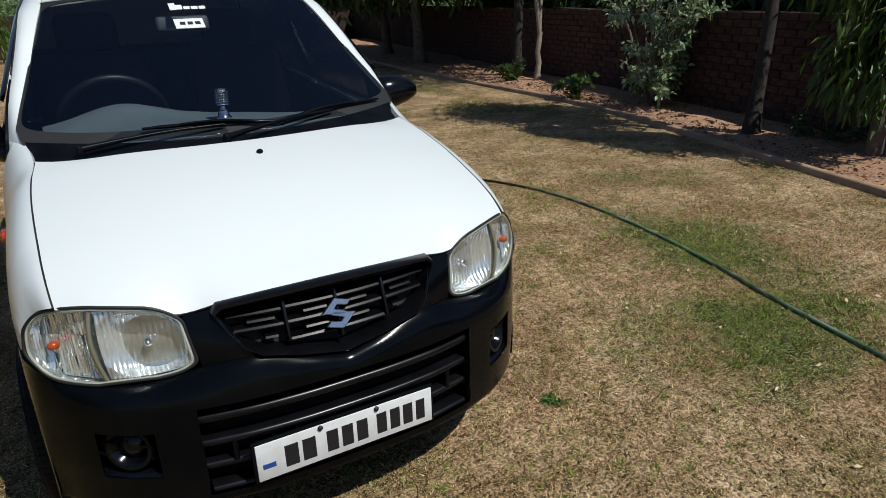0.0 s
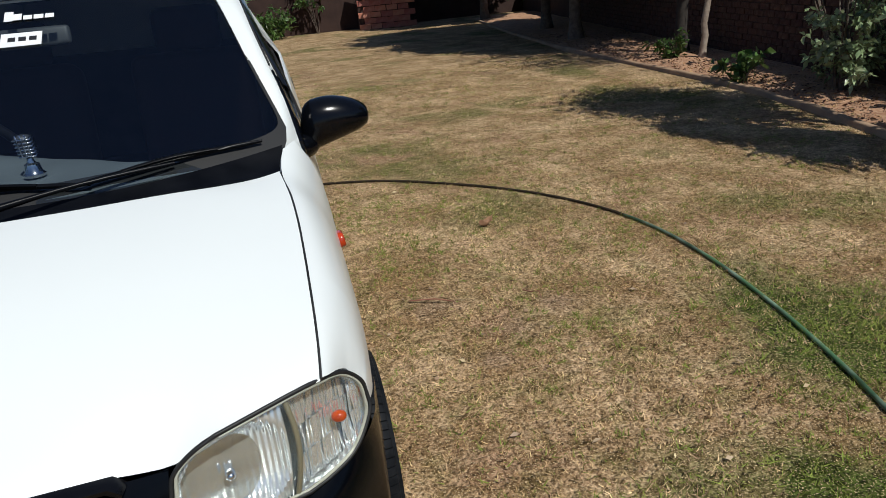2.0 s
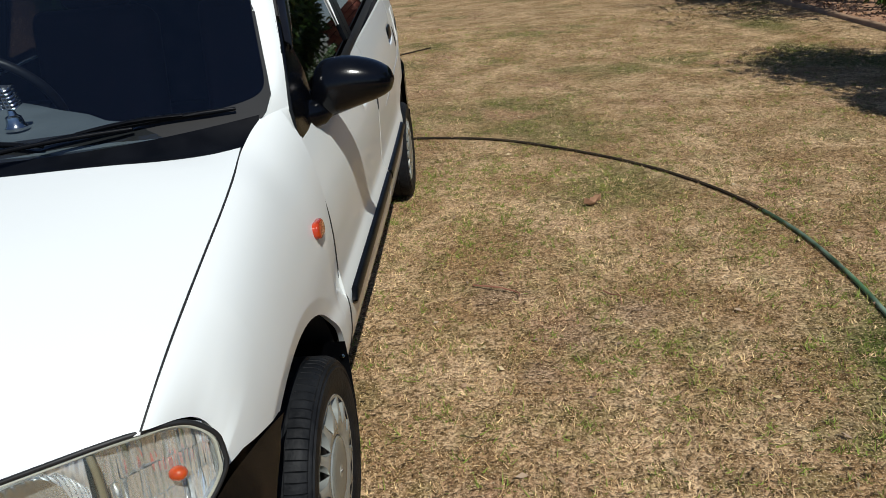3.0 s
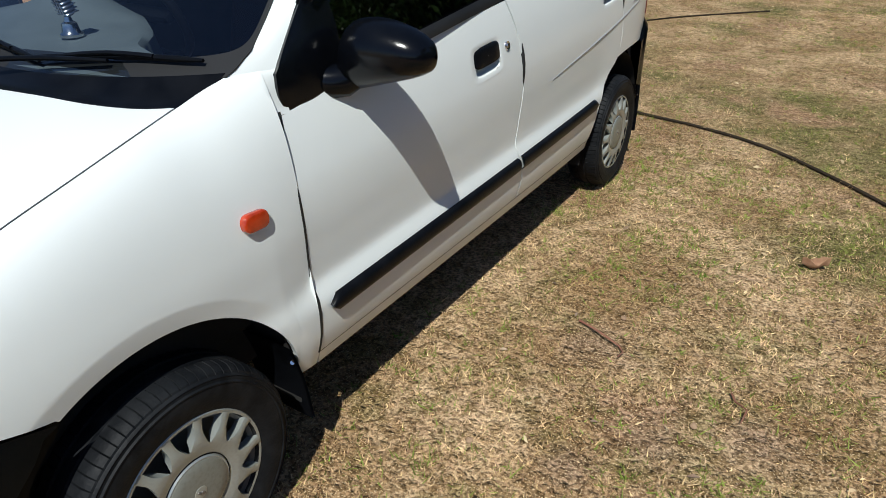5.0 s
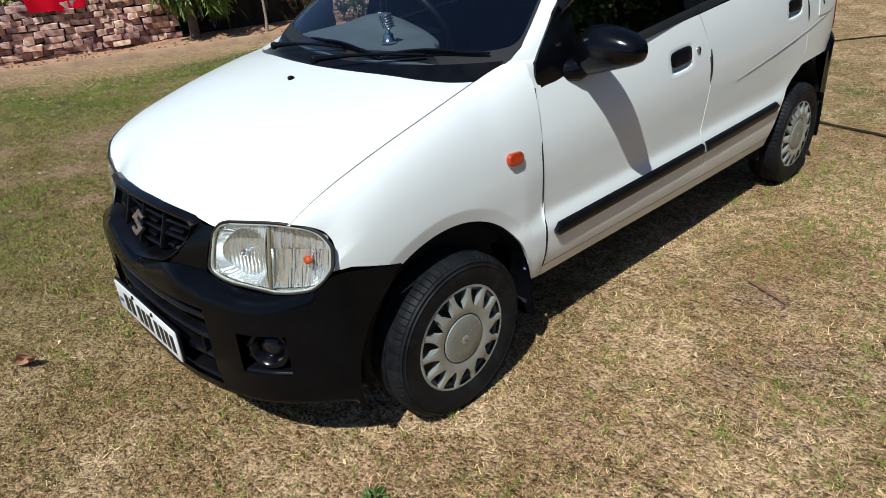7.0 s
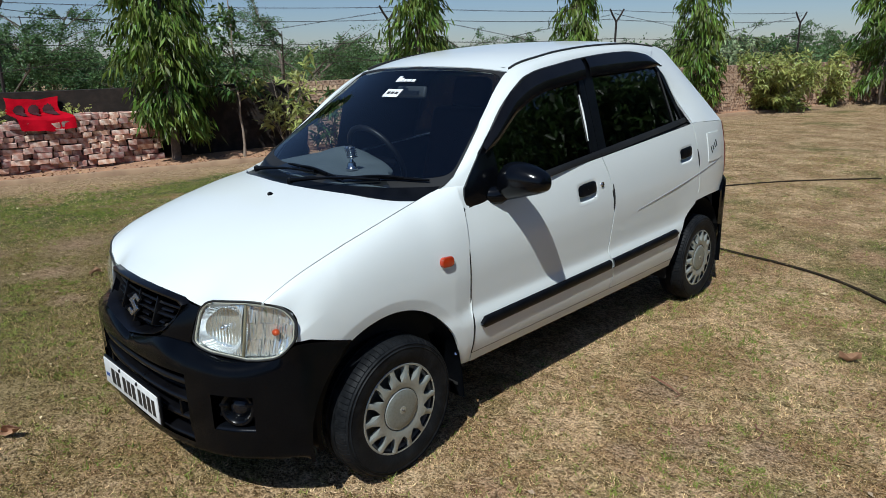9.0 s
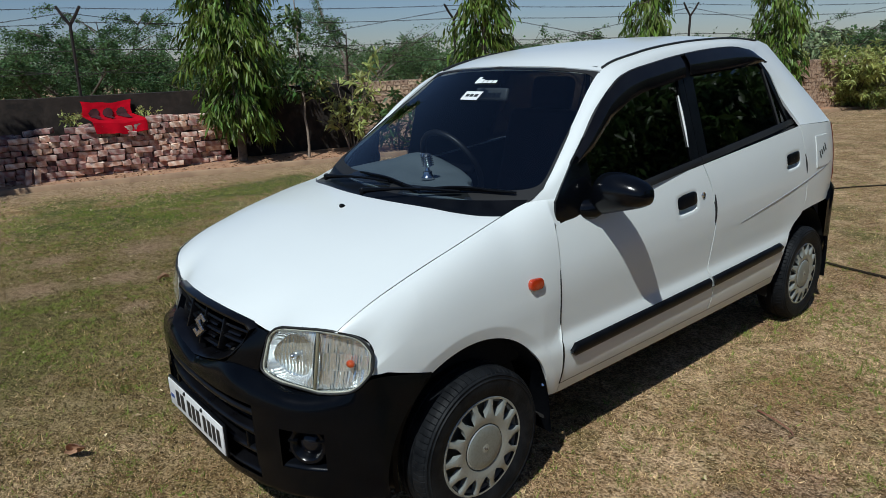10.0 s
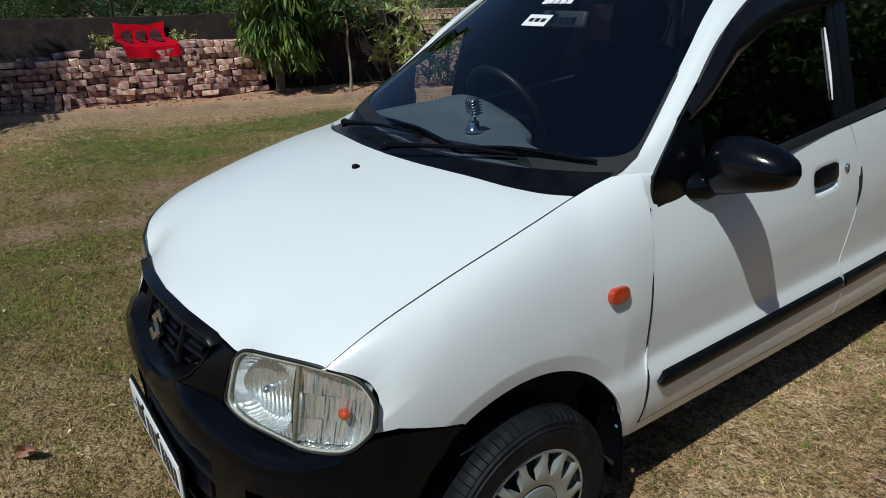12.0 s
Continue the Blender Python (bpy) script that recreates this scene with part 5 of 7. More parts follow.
# number plate, its writing turned to plain bars
plate = thing("number_plate", (-0.022, -0.614, 0.312))
plate.parent = car
bm = bmesh.new()
box(bm, (0.486, 0.010, 0.114), (0, 0.006, 0), (0, 0, 0), 0.004)
part("plate_frame", bm, SATIN, plate, "black plate frame")
bm = bmesh.new()
box(bm, (0.470, 0.006, 0.100), (0, 0, 0), (0, 0, 0), 0.002)
part("plate_face", bm, PLATE, plate, "white number plate")
for k, (x, w) in enumerate(((-0.150, 0.034), (-0.106, 0.034), (-0.046, 0.030), (-0.006, 0.030), (0.034, 0.030), (0.088, 0.028), (0.126, 0.028), (0.163, 0.028), (0.200, 0.026))):
    bm = bmesh.new()
    box(bm, (w, 0.004, 0.060), (x, -0.002, -0.003), (0, 0, 0), 0.001, 1)
    part("plate_bar", bm, INK, plate)
bm = bmesh.new()
box(bm, (0.032, 0.004, 0.014), (-0.206, -0.002, -0.012), (0, 0, 0), 0.001, 1)
part("plate_bar", bm, BLUEINK, plate)
for x in (-0.075, 0.075):
    bm = bmesh.new()
    lathe(bm, [(0, 0.006), (0.004, 0.005), (0.007, 0.002), (0.007, -0.003)], 12)
    bmesh.ops.transform(bm, matrix=pose(x, -0.003, 0.043, 90, 0, 0), verts=bm.verts[:])
    part("plate_screw", bm, SEAL, plate)


# headlamps
LTOP = spline([0, 0.18, 0.42, 0.68, 0.86, 1], [(0.347, -0.492, 0.673), (0.40, -0.485, 0.704), (0.48, -0.456, 0.718), (0.578, -0.405, 0.721), (0.628, -0.358, 0.708), (0.656, -0.338, 0.686)])
LLOW = spline([0, 0.15, 0.38, 0.66, 0.86, 1], [(0.330, -0.524, 0.561), (0.38, -0.510, 0.547), (0.465, -0.482, 0.538), (0.56, -0.440, 0.541), (0.630, -0.390, 0.558), (0.669, -0.356, 0.600)])


def lamp_pt(u, v, depth=0.0):
    p = LTOP(u) * (1 - v) + LLOW(u) * v
    nrm = np.array((0.30 + 0.45 * u, -0.86 + 0.25 * u, 0.30))
    nrm /= np.linalg.norm(nrm)
    return p + nrm * (0.014 * math.sin(math.pi * v) * math.sin(math.pi * min(max(u, 0.0), 1.0)) ** 0.5 - depth)


def rim_uv(a, k=1.0):
    """Rounded outline of the lamp in its own two directions."""
    c, d = math.cos(a), math.sin(a)
    n = (5.0 if d > 0 else 3.4) if c > 0 else 9.0
    return 0.5 + 0.5 * k * math.copysign(abs(c) ** (2 / n), c), 0.5 + 0.5 * k * math.copysign(abs(d) ** (2 / n), d)


def lamp_disc(depth_at, inset=1.0, rings=12, seg=72):
    g = np.zeros((seg + 1, rings + 1, 3))
    for i in range(seg + 1):
        for j in range(rings + 1):
            k = 1 - j / rings
            u, v = rim_uv(2 * math.pi * i / seg, max(k, 0.001) * inset)
            g[i, j] = lamp_pt(u, v, depth_at(k))
    return g


def headlamp(side):
    flip = np.array((side, 1, 1))
    lamp_shell = panel("headlamp", lamp_disc(lambda k: 0.006 + 0.054 * (1 - k**4) ** 0.5, 0.97), CHAMBER, car, "clear-lens headlamp with amber bulb", side=side, lip=0.0, angle=60, flip=True)
    panel("headlamp_lens", lamp_disc(lambda k: 0.0), LENS, lamp_shell, "clear plastic lens", side=side, lip=0.0, angle=60)
    loop = np.linspace(0, 2 * math.pi, 90)
    tube("headlamp_gasket", [lamp_pt(*rim_uv(t), 0.001) * flip for t in loop], 0.0038, SEAL, lamp_shell, 8, "black lamp gasket")
    tube("headlamp_rim", [lamp_pt(*rim_uv(t, 0.945), 0.004) * flip for t in loop], 0.0034, mat("smoked_rim", (0.42, 0.42, 0.36), rough=0.3), lamp_shell, 6, "grey inner rim")
    # divider
    dv = [lamp_pt(0.545 + 0.02 * math.sin(3 * t), t, 0.010) for t in np.linspace(0.04, 0.96, 12)]
    tube("lamp_divider", [p * flip for p in dv], 0.005, mat("lamp_divider", (0.20, 0.18, 0.12), rough=0.35), lamp_shell, 8)
    # faceted reflectors: a wide bowl and the indicator chamber
    rr = random.Random(17)

    def facets(name, u0, u1, nu, nv, depth, tilt, label):
        verts, faces = [], []
        for i in range(nu):
            for j in range(nv):
                du, dv = rr.uniform(-tilt, tilt), rr.uniform(-tilt, tilt)
                base = len(verts)
                for a, b in ((0, 0), (0, 1), (1, 1), (1, 0)):
                    u, v = u0 + (u1 - u0) * (i + a) / nu, 0.07 + 0.86 * (j + b) / nv
                    verts.append(lamp_pt(u, v, depth((u - u0) / (u1 - u0), v) + du * (a - 0.5) + dv * (b - 0.5)) * flip)
                faces.append((base, base + 1, base + 2, base + 3))
        return mesh_part(name, verts, faces, FLUTED, lamp_shell, label, flat=True)
    facets("indicator_reflector", 0.555, 0.95, 18, 3, lambda s, v: 0.014 + 0.024 * max(0.0, 1 - (2 * s - 1) ** 2) ** 0.5 * max(0.0, 1 - (2 * v - 1) ** 2) ** 0.5, 0.0055, "bright fluted indicator reflector")
    c = lamp_pt(0.30, 0.50, 0.046)
    aim = look((0, 0, 0), (side * -0.20, 0.95, -0.10))
    # main reflector: a deep bowl that fills its chamber
    g = np.zeros((33, 23, 3))
    for i in range(33):
        for j in range(23):
            a, d = -1 + i / 16, -1 + j / 11
            r2 = min(1.0, (abs(a) ** 2.6 + abs(d) ** 2.6))
            g[i, j] = lamp_pt(0.285 + 0.245 * a, 0.50 + 0.44 * d, 0.014 + 0.062 * (1 - r2) ** 0.55)
    panel("reflector_bowl", g, REFLECTOR, lamp_shell, "bright reflector bowl", lip=0.0, side=side, angle=60)
    bm = bmesh.new()
    bmesh.ops.create_uvsphere(bm, u_segments=16, v_segments=10, radius=0.0095)
    bmesh.ops.transform(bm, matrix=Matrix.Translation(c * flip) @ aim @ Matrix.Diagonal((1, 1, 1.5, 1)), verts=bm.verts[:])
    part("bulb_cap", bm, CHROME, lamp_shell, "bulb shield")
    bm = bmesh.new()
    bmesh.ops.create_uvsphere(bm, u_segments=16, v_segments=10, radius=0.0115)
    bmesh.ops.transform(bm, matrix=Matrix.Translation(lamp_pt(0.80, 0.50, 0.018) * flip) @ Matrix.Diagonal((1.2, 1, 0.95, 1)), verts=bm.verts[:])
    part("indicator_bulb", bm, BULB, lamp_shell, "amber indicator bulb")


for side in (1, -1):
    headlamp(side)


# wheels
def tyre_mesh():
    seg = 468
    prof = [(0.150, 0.050), (0.158, 0.060), (0.178, 0.069), (0.205, 0.0735), (0.226, 0.0712), (0.229, 0.0730), (0.232, 0.0730), (0.235, 0.0690), (0.243, 0.0680), (0.246, 0.0695), (0.2485, 0.0675), (0.251, 0.0640), (0.256, 0.062), (0.262, 0.055), (0.267, 0.046), (0.268, 0.030),
            (0.268, 0.022), (0.262, 0.020), (0.262, 0.015), (0.268, 0.013), (0.2685, 0.0)]
    prof = prof + [(r, -h) for r, h in prof[-2::-1]]
    verts, faces = [], []
    m = len(prof)
    for k in range(seg):
        w = 2 * math.pi * (k + {1: -0.55, 5: 0.55}.get(k % 6, 0.0)) / seg
        cut = (k % 6) == 0
        for r, h in prof:
            rr = r if r < 0.2 else 0.2 + (r - 0.2) * 0.75
            if cut and r > 0.2555 and abs(h) > 0.024:
                rr -= 0.0045
            off = 0.010 * (abs(h) - 0.03) if r > 0.25 else 0
            verts.append((rr * math.cos(w + off), rr * math.sin(w + off), h))
    for k in range(seg):
        q = (k + 1) % seg
        for j in range(m - 1):
            faces.append((k * m + j, k * m + j + 1, q * m + j + 1, q * m + j))
    return verts, faces


def wheel(at, side):
    m = pose(*at, 0, 90 * side, 0)
    bm = bmesh.new()
    lathe(bm, [(0, 0.020), (0.05, 0.022), (0.09, 0.014), (0.13, 0.010), (0.140, 0.03), (0.146, 0.050), (0.156, 0.056), (0.156, -0.05), (0.14, -0.03), (0, -0.03)], 48)
    hub = part("wheel", bm, mat("dark_steel_rim", (0.07, 0.07, 0.072), (0.10, 0.098, 0.092), rough=0.6), car, "steel wheel with silver cover")
    hub.matrix_basis = m
    v, f = tyre_mesh()
    mesh_part("tyre", v, f, RUBBER, hub, "worn black tyre", 24)
    # cover: dished centre, tapered teeth, outer ring
    teeth, verts, faces = 14, [], []
    face_h = lambda r: float(np.interp(r, [0, 0.072, 0.076, 0.080, 0.10, 0.118, 0.154, 0.164, 0.172], [0.072, 0.070, 0.065, 0.068, 0.072, 0.071, 0.064, 0.065, 0.053]))

    def ring(r0, r1, seg=112, steps=3):
        base = len(verts)
        for a in range(steps + 1):
            r = r0 + (r1 - r0) * a / steps
            for k in range(seg):
                w = 2 * math.pi * k / seg
                verts.append((r * math.cos(w), r * math.sin(w), face_h(r)))
        for a in range(steps):
            for k in range(seg):
                q = (k + 1) % seg
                faces.append((base + a * seg + k, base + (a + 1) * seg + k, base + (a + 1) * seg + q, base + a * seg + q))
    for r0, r1, st in ((0.001, 0.070, 3), (0.070, 0.082, 6), (0.082, 0.1045, 4), (0.157, 0.172, 5)):
        ring(r0, r1, 112, st)
    for k in range(teeth):
        base = len(verts)
        w0 = 2 * math.pi * (k + 0.5) / teeth
        for a in range(9):
            r = 0.1015 + 0.0575 * a / 8
            s = (0.5 - 0.355 * math.sin(min(1, a / 5) * math.pi / 2) ** 0.85) * 2 * math.pi / teeth
            for b, dz in ((-1.0, -0.020), (-0.98, 0.0), (-0.5, 0.002), (0.5, 0.002), (0.98, 0.0), (1.0, -0.020)):
                w = w0 + s * b
                verts.append((r * math.cos(w), r * math.sin(w), face_h(r) + dz * min(1, a / 2)))
        for a in range(8):
            for b in range(5):
                i = base + a * 6 + b
                faces.append((i, i + 6, i + 7, i + 1))
    cover = mesh_part("wheel_cover", verts, faces, COVER, hub, "dusty silver plastic wheel cover", 30)
    bm = bmesh.new()
    lathe(bm, [(0.0745, 0.0655), (0.076, 0.0672), (0.0775, 0.0655)], 56)
    part("cover_ring", bm, SATIN, cover)
    bm = bmesh.new()
    lathe(bm, [(0, 0.0738), (0.045, 0.0732), (0.066, 0.0718), (0.0690, 0.0700), (0.0695, 0.066)], 56)
    part("cover_centre", bm, COVERMID, cover, "darker grey centre disc")
    bm = bmesh.new()
    lathe(bm, [(0, 0.0748), (0.011, 0.0746), (0.0135, 0.0742), (0.0145, 0.0730)], 32)
    part("cover_badge", bm, HOUSING, cover, "small round badge")
    for dx in (-0.004, 0.004):
        bm = bmesh.new()
        box(bm, (0.010, 0.005, 0.003), (dx * 0.5, dx, 0.0755), (0, 0, 35), 0.001, 1)
        part("cover_emblem", bm, mat("grey_emblem", (0.22, 0.21, 0.20), rough=0.4, metal=0.6), cover)
    bm = bmesh.new()
    bmesh.ops.create_cone(bm, segments=10, radius1=0.006, radius2=0.004, depth=0.03, cap_ends=True)
    bmesh.ops.translate(bm, vec=(0.128, 0.02, 0.040), verts=bm.verts[:])
    part("valve_stem", bm, SEAL, hub)
    return hub


for y, x in ((0.0, 0.6475), (2.36, 0.640)):
    for side in (1, -1):
        wheel((side * x, y + 0.006, 0.248), side)

# mud flaps behind the wheels
for side in (1, -1):
    for cy, x0 in ((0.0, 0.0), (2.36, 0.0)):
        y0 = cy + 0.318
        g = np.zeros((7, 9, 3))
        for i in range(7):
            for j in range(9):
                t = j / 8
                g[i, j] = (0.530 + (0.704 - 0.530 - 0.012 * t) * i / 6, y0 + 0.014 * t + 0.010 * t * t - 0.03 * (1 - t) ** 3, 0.395 - 0.245 * t)
        gb = g.copy()
        gb[:, :, 1] += 0.006
        flap = panel("mud_flap", g[::-1], SATIN, car, "black mud flap", side=side, lip=0.0)
        panel("mud_flap_back", gb, SATIN, flap, side=side, lip=0.0)
        bm = bmesh.new()
        lathe(bm, [(0, 0.004), (0.005, 0.004), (0.007, 0), (0.007, -0.004)], 12)
        bmesh.ops.transform(bm, matrix=pose(side * 0.690, y0 - 0.012, 0.345, 60, 0, side * 50), verts=bm.verts[:])
        part("flap_screw", bm, CHROME, flap)

# tail: hatch, rear glass and rear bumper
rear_edge = spline([0, 0.22, 0.48, 0.66, 0.80, 1.0], [(0.442, 2.268, 1.423), (0.511, 2.423, 1.274), (0.589, 2.566, 1.119), (side_x(2.655, 1.02) - 0.010, 2.652, 1.021), (0.650, 2.695, 0.90), (0.640, 2.735, 0.700)])
g = np.zeros((31, 25, 3))
for i in range(31):
    u = -1 + i / 15
    for j in range(25):
        p = rear_edge(j / 24)
        g[i, j] = (u * p[0], p[1] + 0.060 * (1 - u * u), p[2] + 0.012 * (1 - u * u))
hatch = panel("hatch", g, PAINT, car, "white rear hatch", lip=0.02, flip=True)
g2 = g[4:27, 3:15].copy()
g2[:, :, 1] += 0.006
g2[:, :, 2] += 0.004
panel("rear_glass", g2, FILM, hatch, "dark rear window", lip=0.0, flip=True)
RB = spline([0, 0.25, 0.5, 0.75, 1.0], [(0.0, 2.850), (0.35, 2.842), (0.60, 2.800), (0.685, 2.72), (0.693, 2.625)])
cols = []
for k in range(-24, 25):
    p = RB(abs(k) / 24)
    sx = 1 if k >= 0 else -1
    cols.append([(sx * (p[0] - 0.02), p[1] - 0.06 * (1 - (abs(k) / 24)), 0.70 if abs(k) < 17 else 0.70 - 0.092 * ((abs(k) - 17) / 7)), (sx * p[0], p[1], 0.66 if abs(k) < 17 else 0.66 - 0.06 * ((abs(k) - 17) / 7)), (sx * p[0], p[1], 0.50), (sx * p[0], p[1], 0.34),
                 (sx * p[0] * 0.98, p[1] - 0.02, 0.25), (sx * p[0] * 0.92, p[1] - 0.06, 0.225)])
panel("rear_bumper", np.array(cols), BLACK, car, "black plastic rear bumper", lip=0.0, flip=True, angle=50)

# dark inside of the shell, floor pan, wheel houses
def inner(name, bmf, material=CAVITY, label=""):
    bm = bmesh.new()
    bmf(bm)
    return part(name, bm, material, car, label)


def shell(bm):
    box(bm, (1.18, 0.62, 0.24), (0, 0.02, 0.52), (0, 0, 0), 0.03)
    box(bm, (0.62, 0.40, 0.24), (0, -0.24, 0.40), (0, 0, 0), 0.03)
    box(bm, (0.96, 0.62, 0.34), (0, 0.02, 0.40), (0, 0, 0), 0.03)
    box(bm, (1.30, 1.60, 0.10), (0, 1.20, 0.33), (0, 0, 0), 0.03)
    box(bm, (0.98, 0.80, 0.30), (0, 2.38, 0.44), (0, 0, 0), 0.03)
    box(bm, (1.20, 0.62, 0.06), (0, 2.40, 0.66), (0, 0, 0), 0.02)


inner("floor_pan", shell, CAVITY, "dark underbody")
for side in (1, -1):
    g = np.zeros((31, 13, 3))
    for i in range(31):
        y = 0.40 + (2.62 - 0.40) * i / 30
        for j in range(13):
            z = BELT(y) - 0.006 - (BELT(y) - 0.31) * j / 12
            if math.hypot(y - 2.36, z - 0.262) < 0.36 and z < 0.62:
                z = 0.262 + math.sqrt(0.36**2 - min(0.36, abs(y - 2.36)) ** 2)
            g[i, j] = (side_x(y, z) - 0.035, y, z)
    panel("door_card", g, CABIN, car, "dark door lining", side=side, lip=0.0)
    for cy in (0.0, 2.36):
        g = np.zeros((25, 5, 3))
        for i in range(25):
            w = math.pi * (-0.06 + 1.12 * i / 24)
            for j in range(5):
                g[i, j] = (0.672 - 0.15 * j / 4, cy - 0.338 * math.cos(w), 0.262 + 0.338 * math.sin(w))
        panel("wheel_house", g, CAVITY, car, "dark wheel house", side=side, lip=0.0, flip=True)
    g = np.zeros((12, 8, 3))
    for i in range(12):
        y = -0.33 + 0.66 * i / 11
        for j in range(8):
            g[i, j] = (0.56, y, 0.63 - 0.33 * j / 7)
    panel("wing_liner", g, CAVITY, car, "", side=side, lip=0.0)

# cabin: dashboard with its hood over the dials, steering wheel, seats, mirror
DZ = lambda x, y: 0.955 + 0.030 * math.exp(-((x + 0.30) / 0.17) ** 2) * math.exp(-((y - 0.60) / 0.12) ** 2) * 2.0 - 0.10 * max(0, y - 0.62) - 0.05 * max(0, 0.45 - y)
g = np.zeros((41, 17, 3))
for i in range(41):
    x = -0.545 + 1.09 * i / 40
    y0 = 0.225 + 0.10 * (x / 0.58) ** 2
    y1 = float(np.interp(x, [-0.6, -0.27, -0.10, 0.06, 0.11, 0.20, 0.30, 0.60], [0.75, 0.725, 0.70, 0.60, 0.56, 0.46, 0.42, 0.42]))
    for j in range(17):
        s = 1 - j / 16
        y = y0 + (y1 - y0) * s
        z = DZ(x, y) if s < 0.93 else DZ(x, y) - 1.5 * (s - 0.93)
        g[i, j] = (x, y, min(z, 0.925 + 0.8 * (y - 0.21 - 0.085 * (x / 0.6) ** 2)))
dashboard = panel("dashboard", g, DASH, car, "grey dashboard with a raised dial hood", lip=0.10)
bm = bmesh.new()
seg, sec = 48, 10
ringv = [[bm.verts.new(((0.178 + 0.014 * math.cos(2 * math.pi * b / sec)) * math.cos(2 * math.pi * a / seg), (0.178 + 0.014 * math.cos(2 * math.pi * b / sec)) * math.sin(2 * math.pi * a / seg), 0.014 * math.sin(2 * math.pi * b / sec))) for b in range(sec)] for a in range(seg)]
for a in range(seg):
    for b in range(sec):
        bm.faces.new((ringv[a][b], ringv[(a + 1) % seg][b], ringv[(a + 1) % seg][(b + 1) % sec], ringv[a][(b + 1) % sec]))
bmesh.ops.transform(bm, matrix=pose(-0.31, 0.800, 0.935, -62, 0, 0), verts=bm.verts[:])
steering = part("steering_wheel", bm, mat("grey_wheel_rim", (0.006, 0.006, 0.007), rough=0.45), car, "grey steering wheel")
bm = bmesh.new()
box(bm, (0.32, 0.05, 0.03), (-0.31, 0.795, 0.925), (28, 0, 0), 0.012)
box(bm, (0.14, 0.10, 0.05), (-0.31, 0.785, 0.905), (28, 0, 0), 0.02)
part("wheel_spokes", bm, SATIN, steering)


def seat(x, y):
    bm = bmesh.new()
    box(bm, (0.46, 0.50, 0.16), (x, y, 0.56), (4, 0, 0), 0.05, 3)
    s = part("seat", bm, MAROON, car, "maroon front seat")
    bm = bmesh.new()
    box(bm, (0.45, 0.14, 0.58), (x, y + 0.30, 0.86), (-16, 0, 0), 0.05, 3)
    part("backrest", bm, MAROON, s)
    bm = bmesh.new()
    box(bm, (0.25, 0.09, 0.17), (x, y + 0.42, 1.22), (-12, 0, 0), 0.035, 3)
    part("head_rest", bm, MAROON, s)


seat(0.31, 1.10)
seat(-0.31, 1.10)
bm = bmesh.new()
box(bm, (1.14, 0.45, 0.18), (0, 1.90, 0.56), (4, 0, 0), 0.05, 3)
box(bm, (1.14, 0.14, 0.55), (0, 2.18, 0.86), (-16, 0, 0), 0.05, 3)
part("rear_bench", bm, CABIN, car, "dark rear bench")
bm = bmesh.new()
box(bm, (0.19, 0.022, 0.055), (-0.022, 0.790, 1.262), (-16, 0, 0), 0.012, 3)
part("rear_view_mirror", bm, mat("mirror_back", (0.06, 0.065, 0.068), rough=0.5), car, "grey back of the cabin mirror")
g = np.zeros((21, 21, 3))
for i in range(21):
    for j in range(21):
        u, v = -1 + i / 10, j / 20
        g[i, j] = (u * 0.43, 0.90 + 1.30 * (1 - v), 1.335 + 0.07 * math.sin(math.pi * (0.25 + 0.5 * (1 - v))) - 0.02 * u * u)
panel("headliner", g, CABIN, car, "dark headliner", lip=0.0)

# the dashboard ornament: a retro microphone in chrome
mic = thing("dashboard_ornament", (-0.002, 0.405, 0.957), label="chrome retro microphone ornament on the dashboard", category="ornament")
bm = bmesh.new()
lathe(bm, [(0, 0.0), (0.026, 0.0), (0.026, 0.006), (0.020, 0.012), (0.017, 0.030), (0.010, 0.034), (0.007, 0.045), (0, 0.045)], 24)
part("base", bm, CHROME, mic, "chrome foot")
bm = bmesh.new()
box(bm, (0.036, 0.030, 0.058), (0, 0, 0.074), (12, 0, 0), 0.013, 4)
part("head", bm, mat("grey_mesh", (0.20, 0.20, 0.21), rough=0.4, metal=0.8), mic, "grey grille head")
for k in range(6):
    bm = bmesh.new()
    box(bm, (0.040, 0.034, 0.004), (0, -0.002 * (k - 2.5), 0.053 + 0.0085 * k), (12, 0, 0), 0.0018, 1)
    part("rib", bm, CHROME, mic)
for x in (-0.010, 0.0, 0.010):
    bm = bmesh.new()
    box(bm, (0.003, 0.004, 0.055), (x, -0.017, 0.077), (12, 0, 0), 0.001, 1)
    part("bar", bm, CHROME, mic)


# ---- walls, beds, fence ----
left_wall_x = lambda y: -8.97 + 0.33 * y
left_kerb_x = lambda y: -7.58 + 0.265 * y
RIGHT_EDGE = spline([-9, -3, 0.2, 1.07, 1.6, 2.35, 3.1, 4.1, 5.2, 7.0, 9.0, 13.0, 20.0], [1.9, 3.21, 4.14, 4.37, 4.51, 4.73, 4.93, 5.14, 5.27, 5.34, 5.46, 5.94, 7.1])
right_wall_x = lambda y: 5.45 + 0.194 * (y - 0.8)
WALL_H = 1.10


def brick_data(lx, ly, lz, jit, rng):
    """A brick with knocked edges; its long side along y."""
    bm = bmesh.new()
    bmesh.ops.create_cube(bm, size=1.0)
    bmesh.ops.scale(bm, vec=(lx, ly, lz), verts=bm.verts[:])
    bmesh.ops.bevel(bm, geom=bm.edges[:], offset=0.006, segments=1, affect="EDGES")
    for v in bm.verts:
        v.co += Vector([rng.uniform(-jit, jit) for _ in range(3)])
    me = bpy.data.meshes.new("brick")
    bm.to_mesh(me)
    bm.free()
    return me


rng = random.Random(4)


